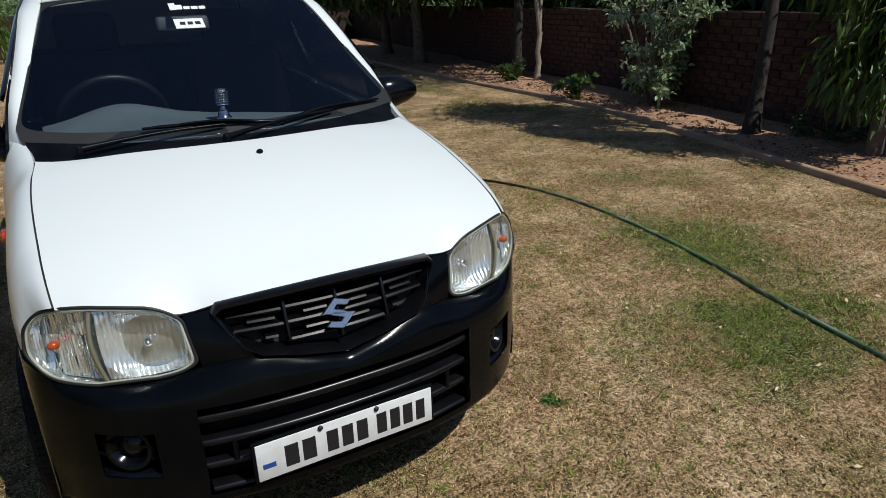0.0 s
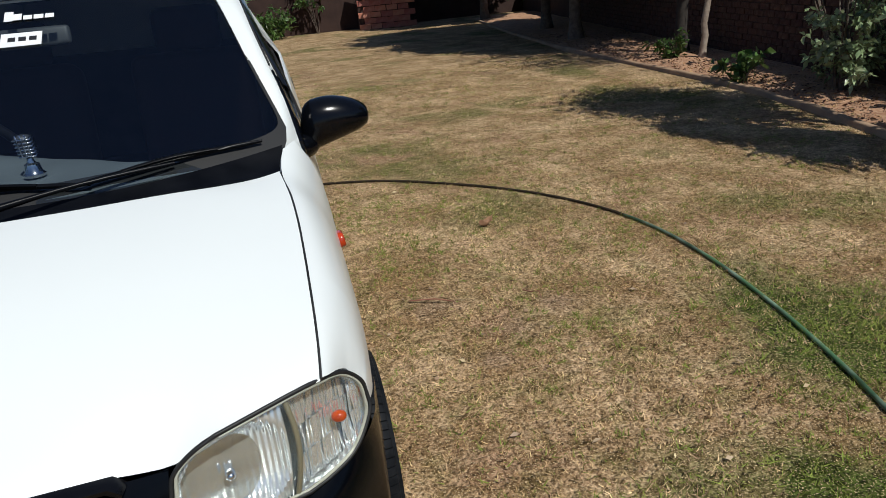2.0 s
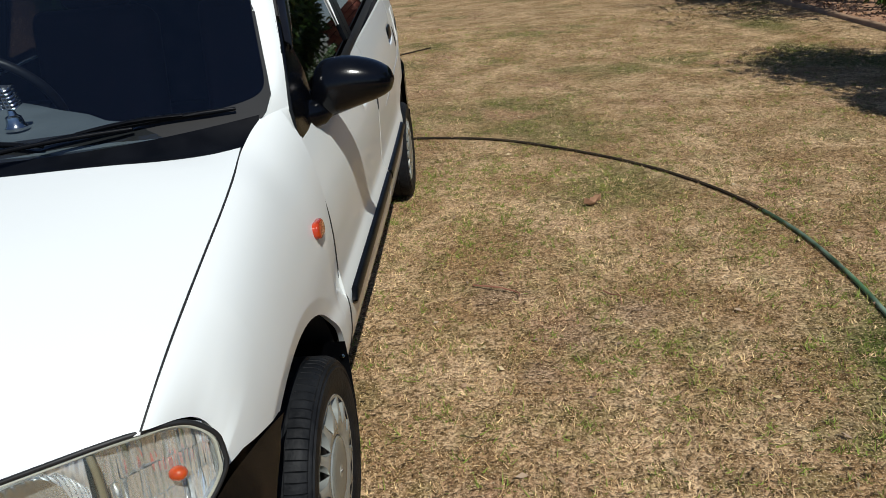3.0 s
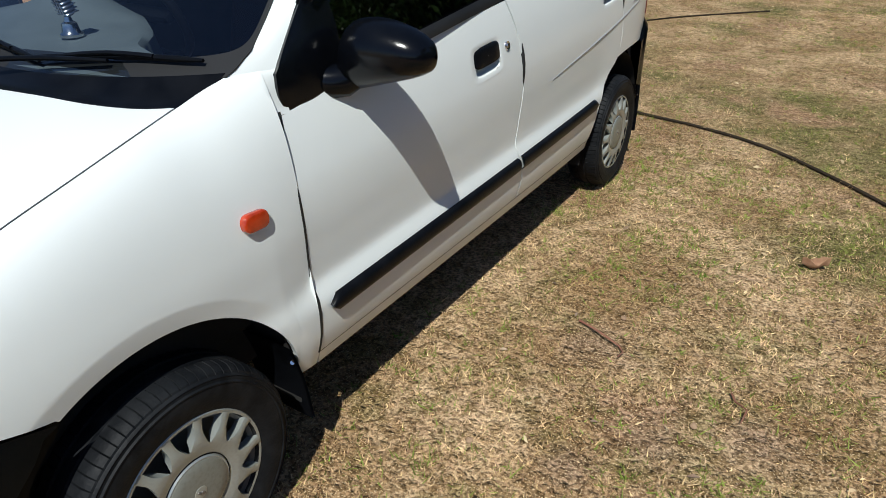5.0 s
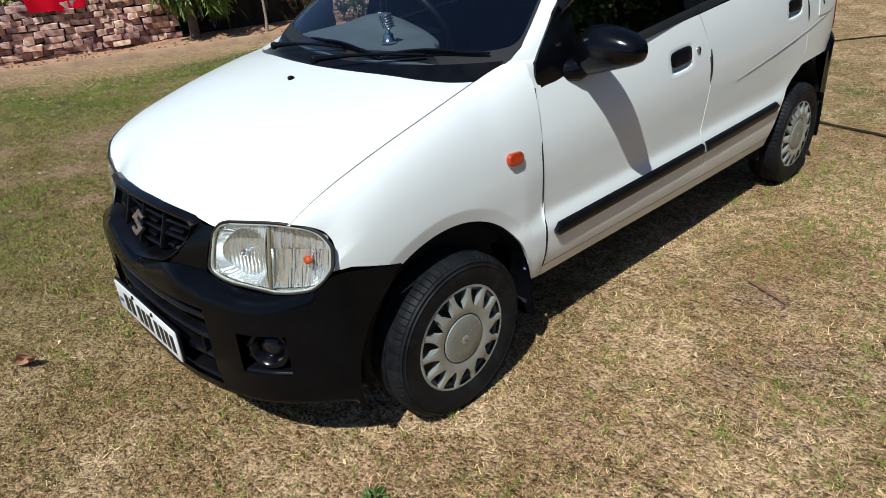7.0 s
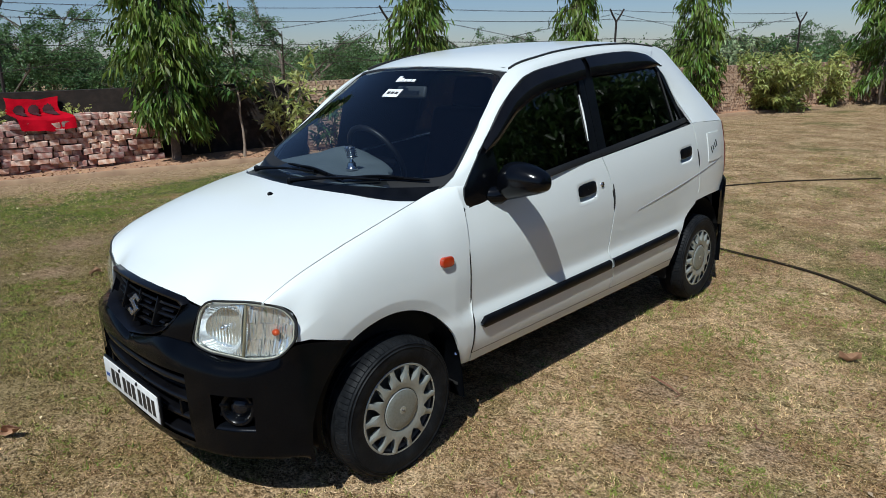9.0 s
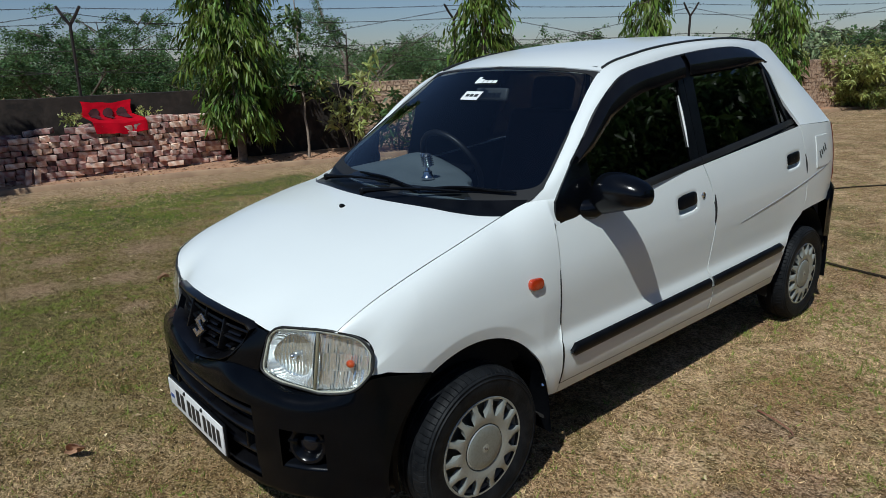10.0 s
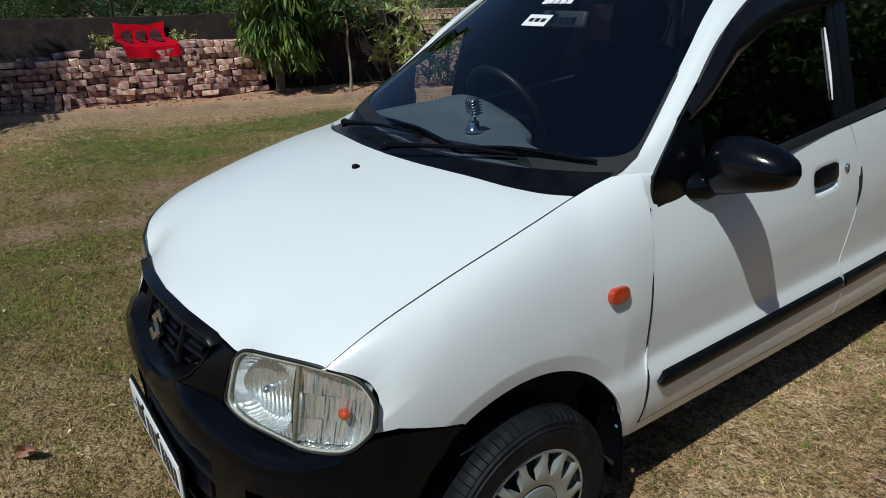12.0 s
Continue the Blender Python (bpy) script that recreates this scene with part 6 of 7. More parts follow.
def wall(name, p0, p1, height, thick, material, label, cap=True):
    d = np.array(p1) - np.array(p0)
    length = float(np.linalg.norm(d))
    n = max(2, int(length / 0.5))
    normal = np.array((-d[1], d[0])) / length
    verts, faces = [], []
    for i in range(n + 1):
        c = np.array(p0) + d * i / n
        h = height + 0.025 * noise.noise((i * 0.31, 4.2, 0.5)) + 0.012 * noise.noise((i * 1.3, 1.2, 0.5))
        for o, z in ((thick / 2, -0.2), (thick / 2, h), (-thick / 2, h), (-thick / 2, -0.2)):
            q = c + normal * o
            verts.append((q[0], q[1], z))
    for i in range(n):
        for k in range(3):
            a = i * 4 + k
            faces.append((a, a + 1, a + 5, a + 4))
    faces.append((0, 1, 2, 3))
    faces.append(tuple(n * 4 + k for k in (3, 2, 1, 0)))
    ob = mesh_part(name, verts, faces, material, None, label, 30)
    return tagged(ob, category="wall", kind="structure")


wall_left = wall("wall_left", (left_wall_x(-14), -14), (left_wall_x(4.9), 4.9), WALL_H, 0.22, PLASTER, "low dark cement-faced boundary wall")
wall_brick = wall("wall_left_brick", (left_wall_x(4.9), 4.9), (left_wall_x(21), 21), WALL_H, 0.22, TANMORTAR, "low weathered tan brick boundary wall")
wall_right = wall("wall_right", (right_wall_x(-14) + 0.12, -14), (right_wall_x(22) + 0.12, 22), WALL_H, 0.22, SHADEMORTAR, "low brick boundary wall in tree shade")
wall_far = wall("wall_far", (left_wall_x(21), 21), (right_wall_x(22), 22), WALL_H + 0.05, 0.22, SHADEMORTAR, "low brick wall at the far end")


def bed(name, edge, wall_x, y0, y1, label):
    n = int((y1 - y0) / 0.25)
    g = np.zeros((n + 1, 9, 3))
    for i in range(n + 1):
        y = y0 + (y1 - y0) * i / n
        a, b = float(edge(y)), float(wall_x(y))
        for j in range(9):
            x = a + (b - a) * j / 8
            z = 0.012 + 0.05 * math.sin(math.pi * min(1, j / 5) / 2) + 0.03 * noise.noise((x * 1.3, y * 1.3, 0))
            g[i, j] = (x, y, z if j else -0.02)
    up = np.cross(g[0, 1] - g[0, 0], g[1, 0] - g[0, 0])[2] > 0
    ob = panel(name, g, SOIL, None, label, lip=0.0, flip=not up)
    return tagged(ob, category="flower bed", kind="structure")


bed("soil_bed_right", RIGHT_EDGE, lambda y: right_wall_x(y) + 0.1, -9, 20, "reddish soil bed strewn with dry leaves")
bed("soil_bed_left", left_kerb_x, lambda y: left_wall_x(y), -12, 20, "bare soil bed along the wall")


def kerb(name, edge, y0, y1, w, h, off, label):
    n = int((y1 - y0) / 0.2)
    g = np.zeros((n + 1, 6, 3))
    for i in range(n + 1):
        y = y0 + (y1 - y0) * i / n
        x = float(edge(y)) + off + 0.012 * noise.noise((y * 2.1, 3, 1))
        hh = h + 0.012 * noise.noise((y * 1.7, 8, 1))
        g[i] = [(x - w / 2, y, -0.03), (x - w / 2 + 0.006, y, hh - 0.01), (x - w / 2 + 0.018, y, hh), (x + w / 2 - 0.018, y, hh), (x + w / 2 - 0.006, y, hh - 0.01), (x + w / 2, y, -0.03)]
    ob = panel(name, g, CONCRETE, None, label, lip=0.0, flip=True, angle=50)
    return tagged(ob, category="kerb", kind="structure")


kerb("kerb_right", RIGHT_EDGE, -8, 19, 0.075, 0.055, 0.0, "narrow cement bed edging")
kerb("kerb_left", left_kerb_x, -11, 19.5, 0.11, 0.06, 0.0, "sunlit earthen bed edging")

# fence posts with forked heads and barbed wire
post_verts, post_faces = tube_data([(0, 0, -1.15), (0, 0, 0.95)], [0.024, 0.022], 6)
tube_data([(0, 0, 0.92), (0.02, 0.09, 1.06), (0.03, 0.15, 1.17)], [0.022, 0.02, 0.018], 6, post_verts, post_faces)
tube_data([(0, 0, 0.92), (-0.02, -0.09, 1.06), (-0.03, -0.15, 1.17)], [0.022, 0.02, 0.018], 6, post_verts, post_faces)
post = mesh_part("fence_post", post_verts, post_faces, IRON, None, "rusty iron fence post with forked head set in the wall", 50)
tagged(post, category="fence post", group="fence posts on the boundary wall")
POSTS = [1.13 - 5.4, 1.13, 6.62, 11.36, 16.85]
for k, y in enumerate(POSTS):
    m = pose(left_wall_x(y), y, WALL_H + 0.02, rng.uniform(-2, 2), rng.uniform(-2, 2), -18 + rng.uniform(-6, 6))
    if k == 0:
        post.matrix_basis = m
    else:
        copy_thing(post, m)
fence = thing("barbed_wire", (0, 0, 0), label="sagging strands of barbed wire between iron posts", category="barbed wire")


def strand(ya, yb, za, zb, off, sag):
    pts = []
    for i in range(25):
        t = i / 24
        y = ya + (yb - ya) * t
        pts.append((left_wall_x(y) + off, y, za + (zb - za) * t - sag * 4 * t * (1 - t)))
    verts, faces = tube_data(pts, [0.0036] * 25, 4)
    for i in range(1, 120):
        t = i / 120
        k = t * 24
        a, b = np.array(pts[int(k)]), np.array(pts[min(int(k) + 1, 24)])
        c = a + (b - a) * (k - int(k))
        d = np.array((rng.uniform(-1, 1), rng.uniform(-1, 1), rng.uniform(-1, 1)))
        d = d / np.linalg.norm(d) * 0.022
        tube_data([c - d, c + d], [0.003, 0.003], 3, verts, faces)
    mesh_part("strand", verts, faces, IRON, fence, "", 60)


for ya, yb in zip(POSTS, POSTS[1:]):
    for z in (0.30, 0.62, 0.98):
        strand(ya, yb, WALL_H + z, WALL_H + z + rng.uniform(-0.03, 0.03), 0.0, 0.05)
    strand(ya, yb, WALL_H + 0.25, WALL_H + 1.1, 0.02, 0.0)
    strand(ya, yb, WALL_H + 1.1, WALL_H + 0.25, -0.02, 0.0)
    strand(ya, yb, WALL_H + 1.16, WALL_H + 1.16, 0.03, 0.04)


# ---- plants ----
def leaves_data(P, D, L, W, seed, curl=0.25):
    """Folded lance leaves at points P along directions D."""
    r = np.random.RandomState(seed)
    P, D = np.array(P, float), np.array(D, float)
    D = D / np.maximum(np.linalg.norm(D, axis=1, keepdims=True), 1e-9)
    n = len(P)
    side = np.cross(D, r.normal(size=(n, 3)))
    side /= np.maximum(np.linalg.norm(side, axis=1, keepdims=True), 1e-9)
    up = np.cross(side, D)
    L = np.array(L).reshape(-1, 1) * np.ones((n, 1))
    W = np.array(W).reshape(-1, 1) * np.ones((n, 1))
    mid = P + D * L * 0.5
    tip = P + D * L + np.array((0, 0, -1)) * L * curl
    a = mid + side * W * 0.5 + up * W * 0.18
    b = mid - side * W * 0.5 + up * W * 0.18
    verts = np.stack([P, a, tip, b], axis=1).reshape(-1, 3)
    k = np.arange(n) * 4
    faces = np.concatenate([np.stack([k, k + 1, k + 2], 1), np.stack([k, k + 2, k + 3], 1)])
    return verts, faces


def array_part(name, verts, faces, material, parent=None, label=""):
    """A mesh of triangles from arrays."""
    me = bpy.data.meshes.new(name)
    nf = len(faces)
    me.vertices.add(len(verts))
    me.vertices.foreach_set("co", np.asarray(verts, np.float32).ravel())
    me.loops.add(nf * 3)
    me.loops.foreach_set("vertex_index", np.asarray(faces, np.int32).ravel())
    me.polygons.add(nf)
    me.polygons.foreach_set("loop_start", np.arange(0, nf * 3, 3, dtype=np.int32))
    me.update(calc_edges=True)
    me.validate()
    me.materials.append(material)
    ob = new(name, me)
    if parent:
        ob.parent = parent
    return tagged(ob, label)


def trunk_data(h, r0, r1, lean, seed, verts=None, faces=None, start=(0, 0, 0), n=9, wob=0.05):
    r = random.Random(seed)
    pts, rad = [], []
    x, y, z0 = start
    for i in range(n):
        t = i / (n - 1)
        pts.append((x + lean[0] * t + wob * (r.random() - 0.5) * (t > 0), y + lean[1] * t + wob * (r.random() - 0.5) * (t > 0), z0 + h * t))
        rad.append(r0 + (r1 - r0) * t + (0.35 * r0 if i == 0 and z0 <= 0 else 0))
    tube_data(pts, rad, 8, verts, faces)
    return pts


def mast_tree(at, h, radius, low, seed, n_clumps=110, per=55, leaf=0.15, label="", material=None):
    """A slim tree whose long leaves hang in tiers close to the stem."""
    r = np.random.RandomState(seed)
    t = thing("mast_tree", at, label=label or "slender tree with long drooping glossy leaves", category="tree", group="drooping trees along the wall")
    verts, faces = [], []
    trunk_data(h * 0.95, 0.055, 0.02, (0.05, 0.03), seed, verts, faces)
    P, D = [], []
    for k in range(n_clumps):
        z = low + (h - low) * (k + r.rand()) / n_clumps
        rel = (z - low) / (h - low)
        reach = radius * (0.55 + 0.45 * math.sin(math.pi * min(1, rel * 1.15 + 0.12))) * (0.75 + 0.4 * r.rand())
        if rel > 0.8:
            reach *= (1.05 - rel) / 0.25
        w = r.rand() * 2 * math.pi
        tip = np.array((reach * math.cos(w), reach * math.sin(w), z - reach * 0.45))
        root = np.array((0, 0, z + 0.05))
        tube_data([root, (root + tip) / 2 + np.array((0, 0, 0.08)), tip], [0.010, 0.007, 0.003], 4, verts, faces)
        m = int(per * (0.6 + 0.8 * r.rand()))
        s = r.rand(m, 1) ** 0.6
        pts = root + (tip - root) * s + np.array((0, 0, 0.09)) * np.sin(math.pi * s) + r.normal(size=(m, 3)) * np.array((0.06, 0.06, 0.05))
        out = np.array((math.cos(w), math.sin(w), 0.0))
        P.append(pts)
        D.append(out * 0.35 + np.array((0, 0, -1.0)) + r.normal(size=(m, 3)) * 0.38)
    mesh_part("trunk", verts, faces, BARK, t, "dark straight stem", 60)
    P, D = np.concatenate(P), np.concatenate(D)
    L = leaf * (0.7 + 0.6 * r.rand(len(P)))
    v, f = leaves_data(P, D, L, L * 0.21, seed, 0.15)
    array_part("crown", v, f, material or MAST, t, "hanging green leaves")
    return t


def shrub(name, at, h, radius, seed, leaf=0.09, wide=0.45, n_stems=9, per=60, material=None, label="", low=0.15, flowers=0, category="shrub", stem=0.012, lean=0.6, group=""):
    """Several stems with leafy twigs, uneven outline."""
    r = np.random.RandomState(seed)
    t = thing(name, at, label=label, category=category, group=group)
    verts, faces, P, D = [], [], [], []
    for k in range(n_stems):
        w = r.rand() * 2 * math.pi
        reach = radius * (0.3 + 0.7 * r.rand())
        top = np.array((reach * math.cos(w), reach * math.sin(w), h * (0.55 + 0.45 * r.rand())))
        pts = [np.array((0.04 * math.cos(w), 0.04 * math.sin(w), -0.03)) + (top - np.array((0, 0, 0))) * np.array((s**1.3, s**1.3, s)) for s in np.linspace(0, 1, 6)]
        tube_data(pts, [stem * (1 - 0.7 * s) for s in np.linspace(0, 1, 6)], 5, verts, faces)
        for q in range(5):
            s = low + (1 - low) * r.rand()
            c = pts[int(s * 4.99)] + (pts[int(s * 4.99) + 1] - pts[int(s * 4.99)]) * (s * 4.99 % 1)
            d = np.array((math.cos(w) * lean + r.normal() * 0.6, math.sin(w) * lean + r.normal() * 0.6, 0.5 + r.normal() * 0.3))
            e = c + d / np.linalg.norm(d) * radius * (0.25 + 0.3 * r.rand())
            tube_data([c, (c + e) / 2 + np.array((0, 0, 0.02)), e], [stem * 0.45, stem * 0.3, stem * 0.15], 4, verts, faces)
            m = int(per / 5 * (0.6 + 0.8 * r.rand())) + 1
            ss = r.rand(m, 1)
            P.append(c + (e - c) * (0.25 + 0.75 * ss) + r.normal(size=(m, 3)) * 0.02)
            D.append((e - c) / np.linalg.norm(e - c) * 0.5 + r.normal(size=(m, 3)) * 0.75 + np.array((0, 0, -0.1)))
    mesh_part("stem", verts, faces, BARK, t, "thin woody stems", 60)
    P, D = np.concatenate(P), np.concatenate(D)
    L = leaf * (0.6 + 0.7 * r.rand(len(P)))
    v, f = leaves_data(P, D, L, L * wide, seed, 0.2)
    array_part("foliage", v, f, material or BUSHLEAF, t, "green leaves")
    if flowers:
        pick = r.choice(len(P), flowers)
        Q = np.repeat(P[pick], 5, axis=0) + np.array((0, 0, 0.03))
        v, f = leaves_data(Q, r.normal(size=(len(Q), 3)) + np.array((0, 0, 0.6)), 0.05, 0.035, seed + 1, 0.0)
        array_part("blossom", v, f, PETAL, t, "small white flowers")
    return t


def thorn_tree(at, h, radius, seed, dens=1.0, name="thorn_tree", label="", material=None, flat=0.5):
    """A spreading feathery tree: forked limbs and sprays of tiny leaflets in layers."""
    r = np.random.RandomState(seed)
    t = thing(name, at, label=label or "feathery green thorn tree beyond the wall", category="tree", group="wild trees beyond the wall")
    verts, faces, P, D = [], [], [], []
    base = np.array((0, 0, 0.0))
    for k in range(7):
        w = 2 * math.pi * (k + r.rand() * 0.7) / 7
        reach = radius * (0.35 + 0.6 * r.rand())
        tip = np.array((reach * math.cos(w), reach * math.sin(w), h * (0.55 + 0.45 * r.rand())))
        mid = tip * np.array((0.4, 0.4, 0.62)) + r.normal(size=3) * 0.08
        tube_data([base, mid, tip], [0.05, 0.028, 0.008], 5, verts, faces)
        for q in range(9):
            s = 0.25 + 0.75 * r.rand()
            c = mid + (tip - mid) * s if s > 0.4 else base + (mid - base) * (0.5 + s)
            ww = w + r.normal() * 1.1
            ln = radius * (0.22 + 0.35 * r.rand())
            e = c + np.array((math.cos(ww) * ln, math.sin(ww) * ln, ln * (0.15 + 0.55 * r.rand())))
            tube_data([c, (c + e) / 2 + np.array((0, 0, 0.05)), e], [0.012, 0.008, 0.003], 4, verts, faces)
            for b in range(int(5 * dens) + 1):
                s2 = 0.2 + 0.8 * r.rand()
                f0 = c + (e - c) * s2
                dd = np.array((math.cos(ww + r.normal() * 0.8), math.sin(ww + r.normal() * 0.8), r.normal() * 0.25 - 0.05))
                m = int(44 * dens)
                ss = r.rand(m, 1)
                P.append(f0 + dd * ss * 0.36 * (radius / 1.6) ** 0.5 + r.normal(size=(m, 3)) * 0.035 + np.array((0, 0, -0.10)) * ss**2)
                D.append(r.normal(size=(m, 3)) * np.array((1, 1, flat)))
    mesh_part("trunk", verts, faces, BARK, t, "thin forked limbs", 60)
    P, D = np.concatenate(P), np.concatenate(D)
    L = 0.046 * (0.6 + 0.8 * r.rand(len(P)))
    v, f = leaves_data(P, D, L, L * 0.5, seed, 0.1)
    array_part("crown", v, f, material or ACACIA, t, "fine green leaflets")
    return t


# along the left wall
mast_tree((-7.39, 2.88, 0.02), 4.6, 0.62, 0.55, 11, 160, 60, 0.17)
mast_tree((-6.19, 6.68, 0.02), 4.2, 0.50, 1.1, 12, 80, 50, 0.17)
mast_tree((-5.29, 10.03, 0.02), 3.6, 0.52, 0.5, 13, 90, 50, 0.17)
mast_tree((-4.39, 13.53, 0.02), 3.9, 0.58, 0.4, 14, 90, 50, 0.18)
mast_tree((-1.99, 19.13, 0.02), 4.6, 0.95, 0.5, 15, 100, 55, 0.2)
# young tree with a bare pale stem
young = thing("young_tree", (-6.94, 3.73, 0.02), label="young tree with thin pale stem and sparse leaves", category="tree")
vv, ff = [], []
trunk_data(2.3, 0.020, 0.008, (0.05, -0.04), 5, vv, ff, n=12, wob=0.03)
yr = np.random.RandomState(5)
P, D = [], []
for k in range(26):
    z = 0.95 + 1.35 * yr.rand()
    w = yr.rand() * 6.28
    ln = 0.20 + 0.42 * yr.rand()
    c = np.array((0.05 * z / 2.3, -0.04 * z / 2.3, z))
    e = c + np.array((math.cos(w) * ln, math.sin(w) * ln, ln * 0.25 * yr.normal()))
    tube_data([c, (c + e) / 2 + np.array((0, 0, 0.03)), e], [0.006, 0.004, 0.002], 4, vv, ff)
    m = 30
    s = yr.rand(m, 1)
    P.append(c + (e - c) * (0.25 + 0.75 * s) + yr.normal(size=(m, 3)) * 0.03)
    D.append((e - c) / ln * 0.6 + yr.normal(size=(m, 3)) * 0.6 + np.array((0, 0, -0.35)))
mesh_part("trunk", vv, ff, PALEBARK, young, "thin pale stem", 60)
P, D = np.concatenate(P), np.concatenate(D)
L = 0.10 * (0.6 + 0.7 * yr.rand(len(P)))
v, f = leaves_data(P, D, L, L * 0.4, 5, 0.2)
array_part("foliage", v, f, BUSHLEAF, young, "dark green leaves")
shrub("yellow_green_shrub", (-6.84, 4.48, 0.02), 1.45, 0.65, 21, 0.15, 0.28, 8, 60, YELLOWLEAF, "yellow-green shrub with long leaves", 0.3)
shrub("leafy_shrub", (-6.54, 5.13, 0.02), 1.15, 0.6, 22, 0.14, 0.26, 9, 80, BUSHLEAF, "dark green shrub beside the wall", 0.1)
shrub("flowering_bush", (-3.64, 15.83, 0.02), 1.22, 1.25, 23, 0.13, 0.24, 60, 330, YELLOWLEAF, "broad leafy bush dotted with white flowers", 0.05, 130)
shrub("leafy_shrub", (-2.99, 17.93, 0.02), 1.35, 0.75, 24, 0.15, 0.3, 14, 110, YELLOWLEAF, "light green bush beside the wall", 0.05)
shrub("leafy_shrub", (-4.84, 11.93, 0.02), 1.2, 0.5, 25, 0.12, 0.3, 9, 80, BUSHLEAF, "green bush beside the wall", 0.05)

shrub("leafy_shrub", (-5.04, 16.13, 0.0), 2.15, 0.85, 26, 0.15, 0.40, 14, 120, PALELEAF, "pale green bush growing behind the wall", 0.35)
# unseen tree, added to shade the left end of the brick stack
mast_tree((-7.29, -2.42, 0.02), 5.0, 1.0, 0.7, 17, 230, 75, 0.18)
for y, h in ((0.92, 0.30), (1.83, 0.26)):
    shrub("wall_weed", (left_wall_x(y) + 0.30, y, 0.70), h, 0.14, int(y * 100), 0.055, 0.4, 6, 26, YELLOWLEAF, "small weed growing among the stacked bricks", 0.1, stem=0.004)

# wild trees beyond the left wall
WILD = [(-13.5, -2.5, 1.9, 2.0, 1.5), (-14.0, 0.2, 1.75, 2.0, 1.5), (-12.6, 1.9, 1.8, 1.7, 1.6), (-13.6, 3.0, 2.55, 1.6, 1.4), (-11.4, 4.6, 1.7, 1.3, 1.4), (-10.6, 7.0, 2.75, 1.9, 1.0), (-9.4, 9.8, 1.6, 1.3, 1.2),
        (-10.2, 11.8, 1.6, 1.5, 1.2), (-8.0, 12.6, 2.2, 0.9, 0.6), (-7.4, 17.5, 1.6, 1.5, 1.2), (-5.6, 20.0, 1.9, 1.4, 1.3), (-3.6, 24.5, 1.9, 1.9, 1.2), (-17.0, 6.0, 1.9, 2.6, 1.2), (-15.0, 10.5, 1.9, 2.4, 1.2),
        (-13.0, 15.5, 1.8, 2.3, 1.2), (-11.0, 20.5, 1.8, 2.3, 1.2), (-8.0, 26.0, 1.8, 2.5, 1.2), (-17.5, 1.0, 2.0, 2.6, 1.2)]
for k, (x, y, h, rad, dn) in enumerate(WILD):
    thorn_tree((x, y, -0.05), h, rad, 40 + k, dn)

# a low far belt of woodland
wr = np.random.RandomState(8)
P = []
for k in range(420):
    a = radians(-105 + 150 * wr.rand())
    d = 38 + 45 * wr.rand()
    c = np.array((2 + d * math.sin(a), d * math.cos(a), 0))
    hh = 1.3 + 1.3 * wr.rand()
    q = wr.normal(size=(210, 3)) * np.array((1.5, 1.5, 0.45)) + np.array((0, 0, hh * 0.55))
    q[:, 2] = np.abs(q[:, 2])
    P.append(c + q)
P = np.concatenate(P)
v, f = leaves_data(P, wr.normal(size=P.shape), 0.26 * (0.5 + wr.rand(len(P))), 0.17, 9, 0.1)
woods = array_part("far_woodland", v, f, ACACIA, None, "hazy belt of trees in the distance")
tagged(woods, category="woodland", kind="stuff")

# along the right wall
tr = thing("forked_tree", (6.11, 6.52, 0.03), label="small tree with pale twisted forked trunk", category="tree")
vv, ff = [], []
trunk_data(0.75, 0.048, 0.038, (0.02, 0.0), 3, vv, ff, n=6, wob=0.03)
tube_data([(0.02, 0, 0.72), (-0.10, -0.05, 1.25), (-0.26, -0.08, 1.9), (-0.3, 0.0, 2.8)], [0.034, 0.028, 0.022, 0.014], 7, vv, ff)
tube_data([(0.02, 0, 0.72), (0.06, 0.03, 1.2), (0.02, 0.1, 1.9), (0.1, 0.15, 2.9)], [0.030, 0.024, 0.018, 0.012], 7, vv, ff)
mesh_part("trunk", vv, ff, PALEBARK, tr, "pale knotty trunk", 60)
cr = np.random.RandomState(33)
P = np.concatenate([cr.normal(size=(60, 3)) * 0.22 + np.array((cr.normal() * 0.7, cr.normal() * 0.7, 2.2 + 1.4 * cr.rand())) for _ in range(60)])
L = 0.11 * (0.6 + 0.7 * cr.rand(len(P)))
v, f = leaves_data(P, cr.normal(size=P.shape) + np.array((0, 0, -0.5)), L, L * 0.4, 33, 0.2)
array_part("crown", v, f, BUSHLEAF, tr, "leafy crown")


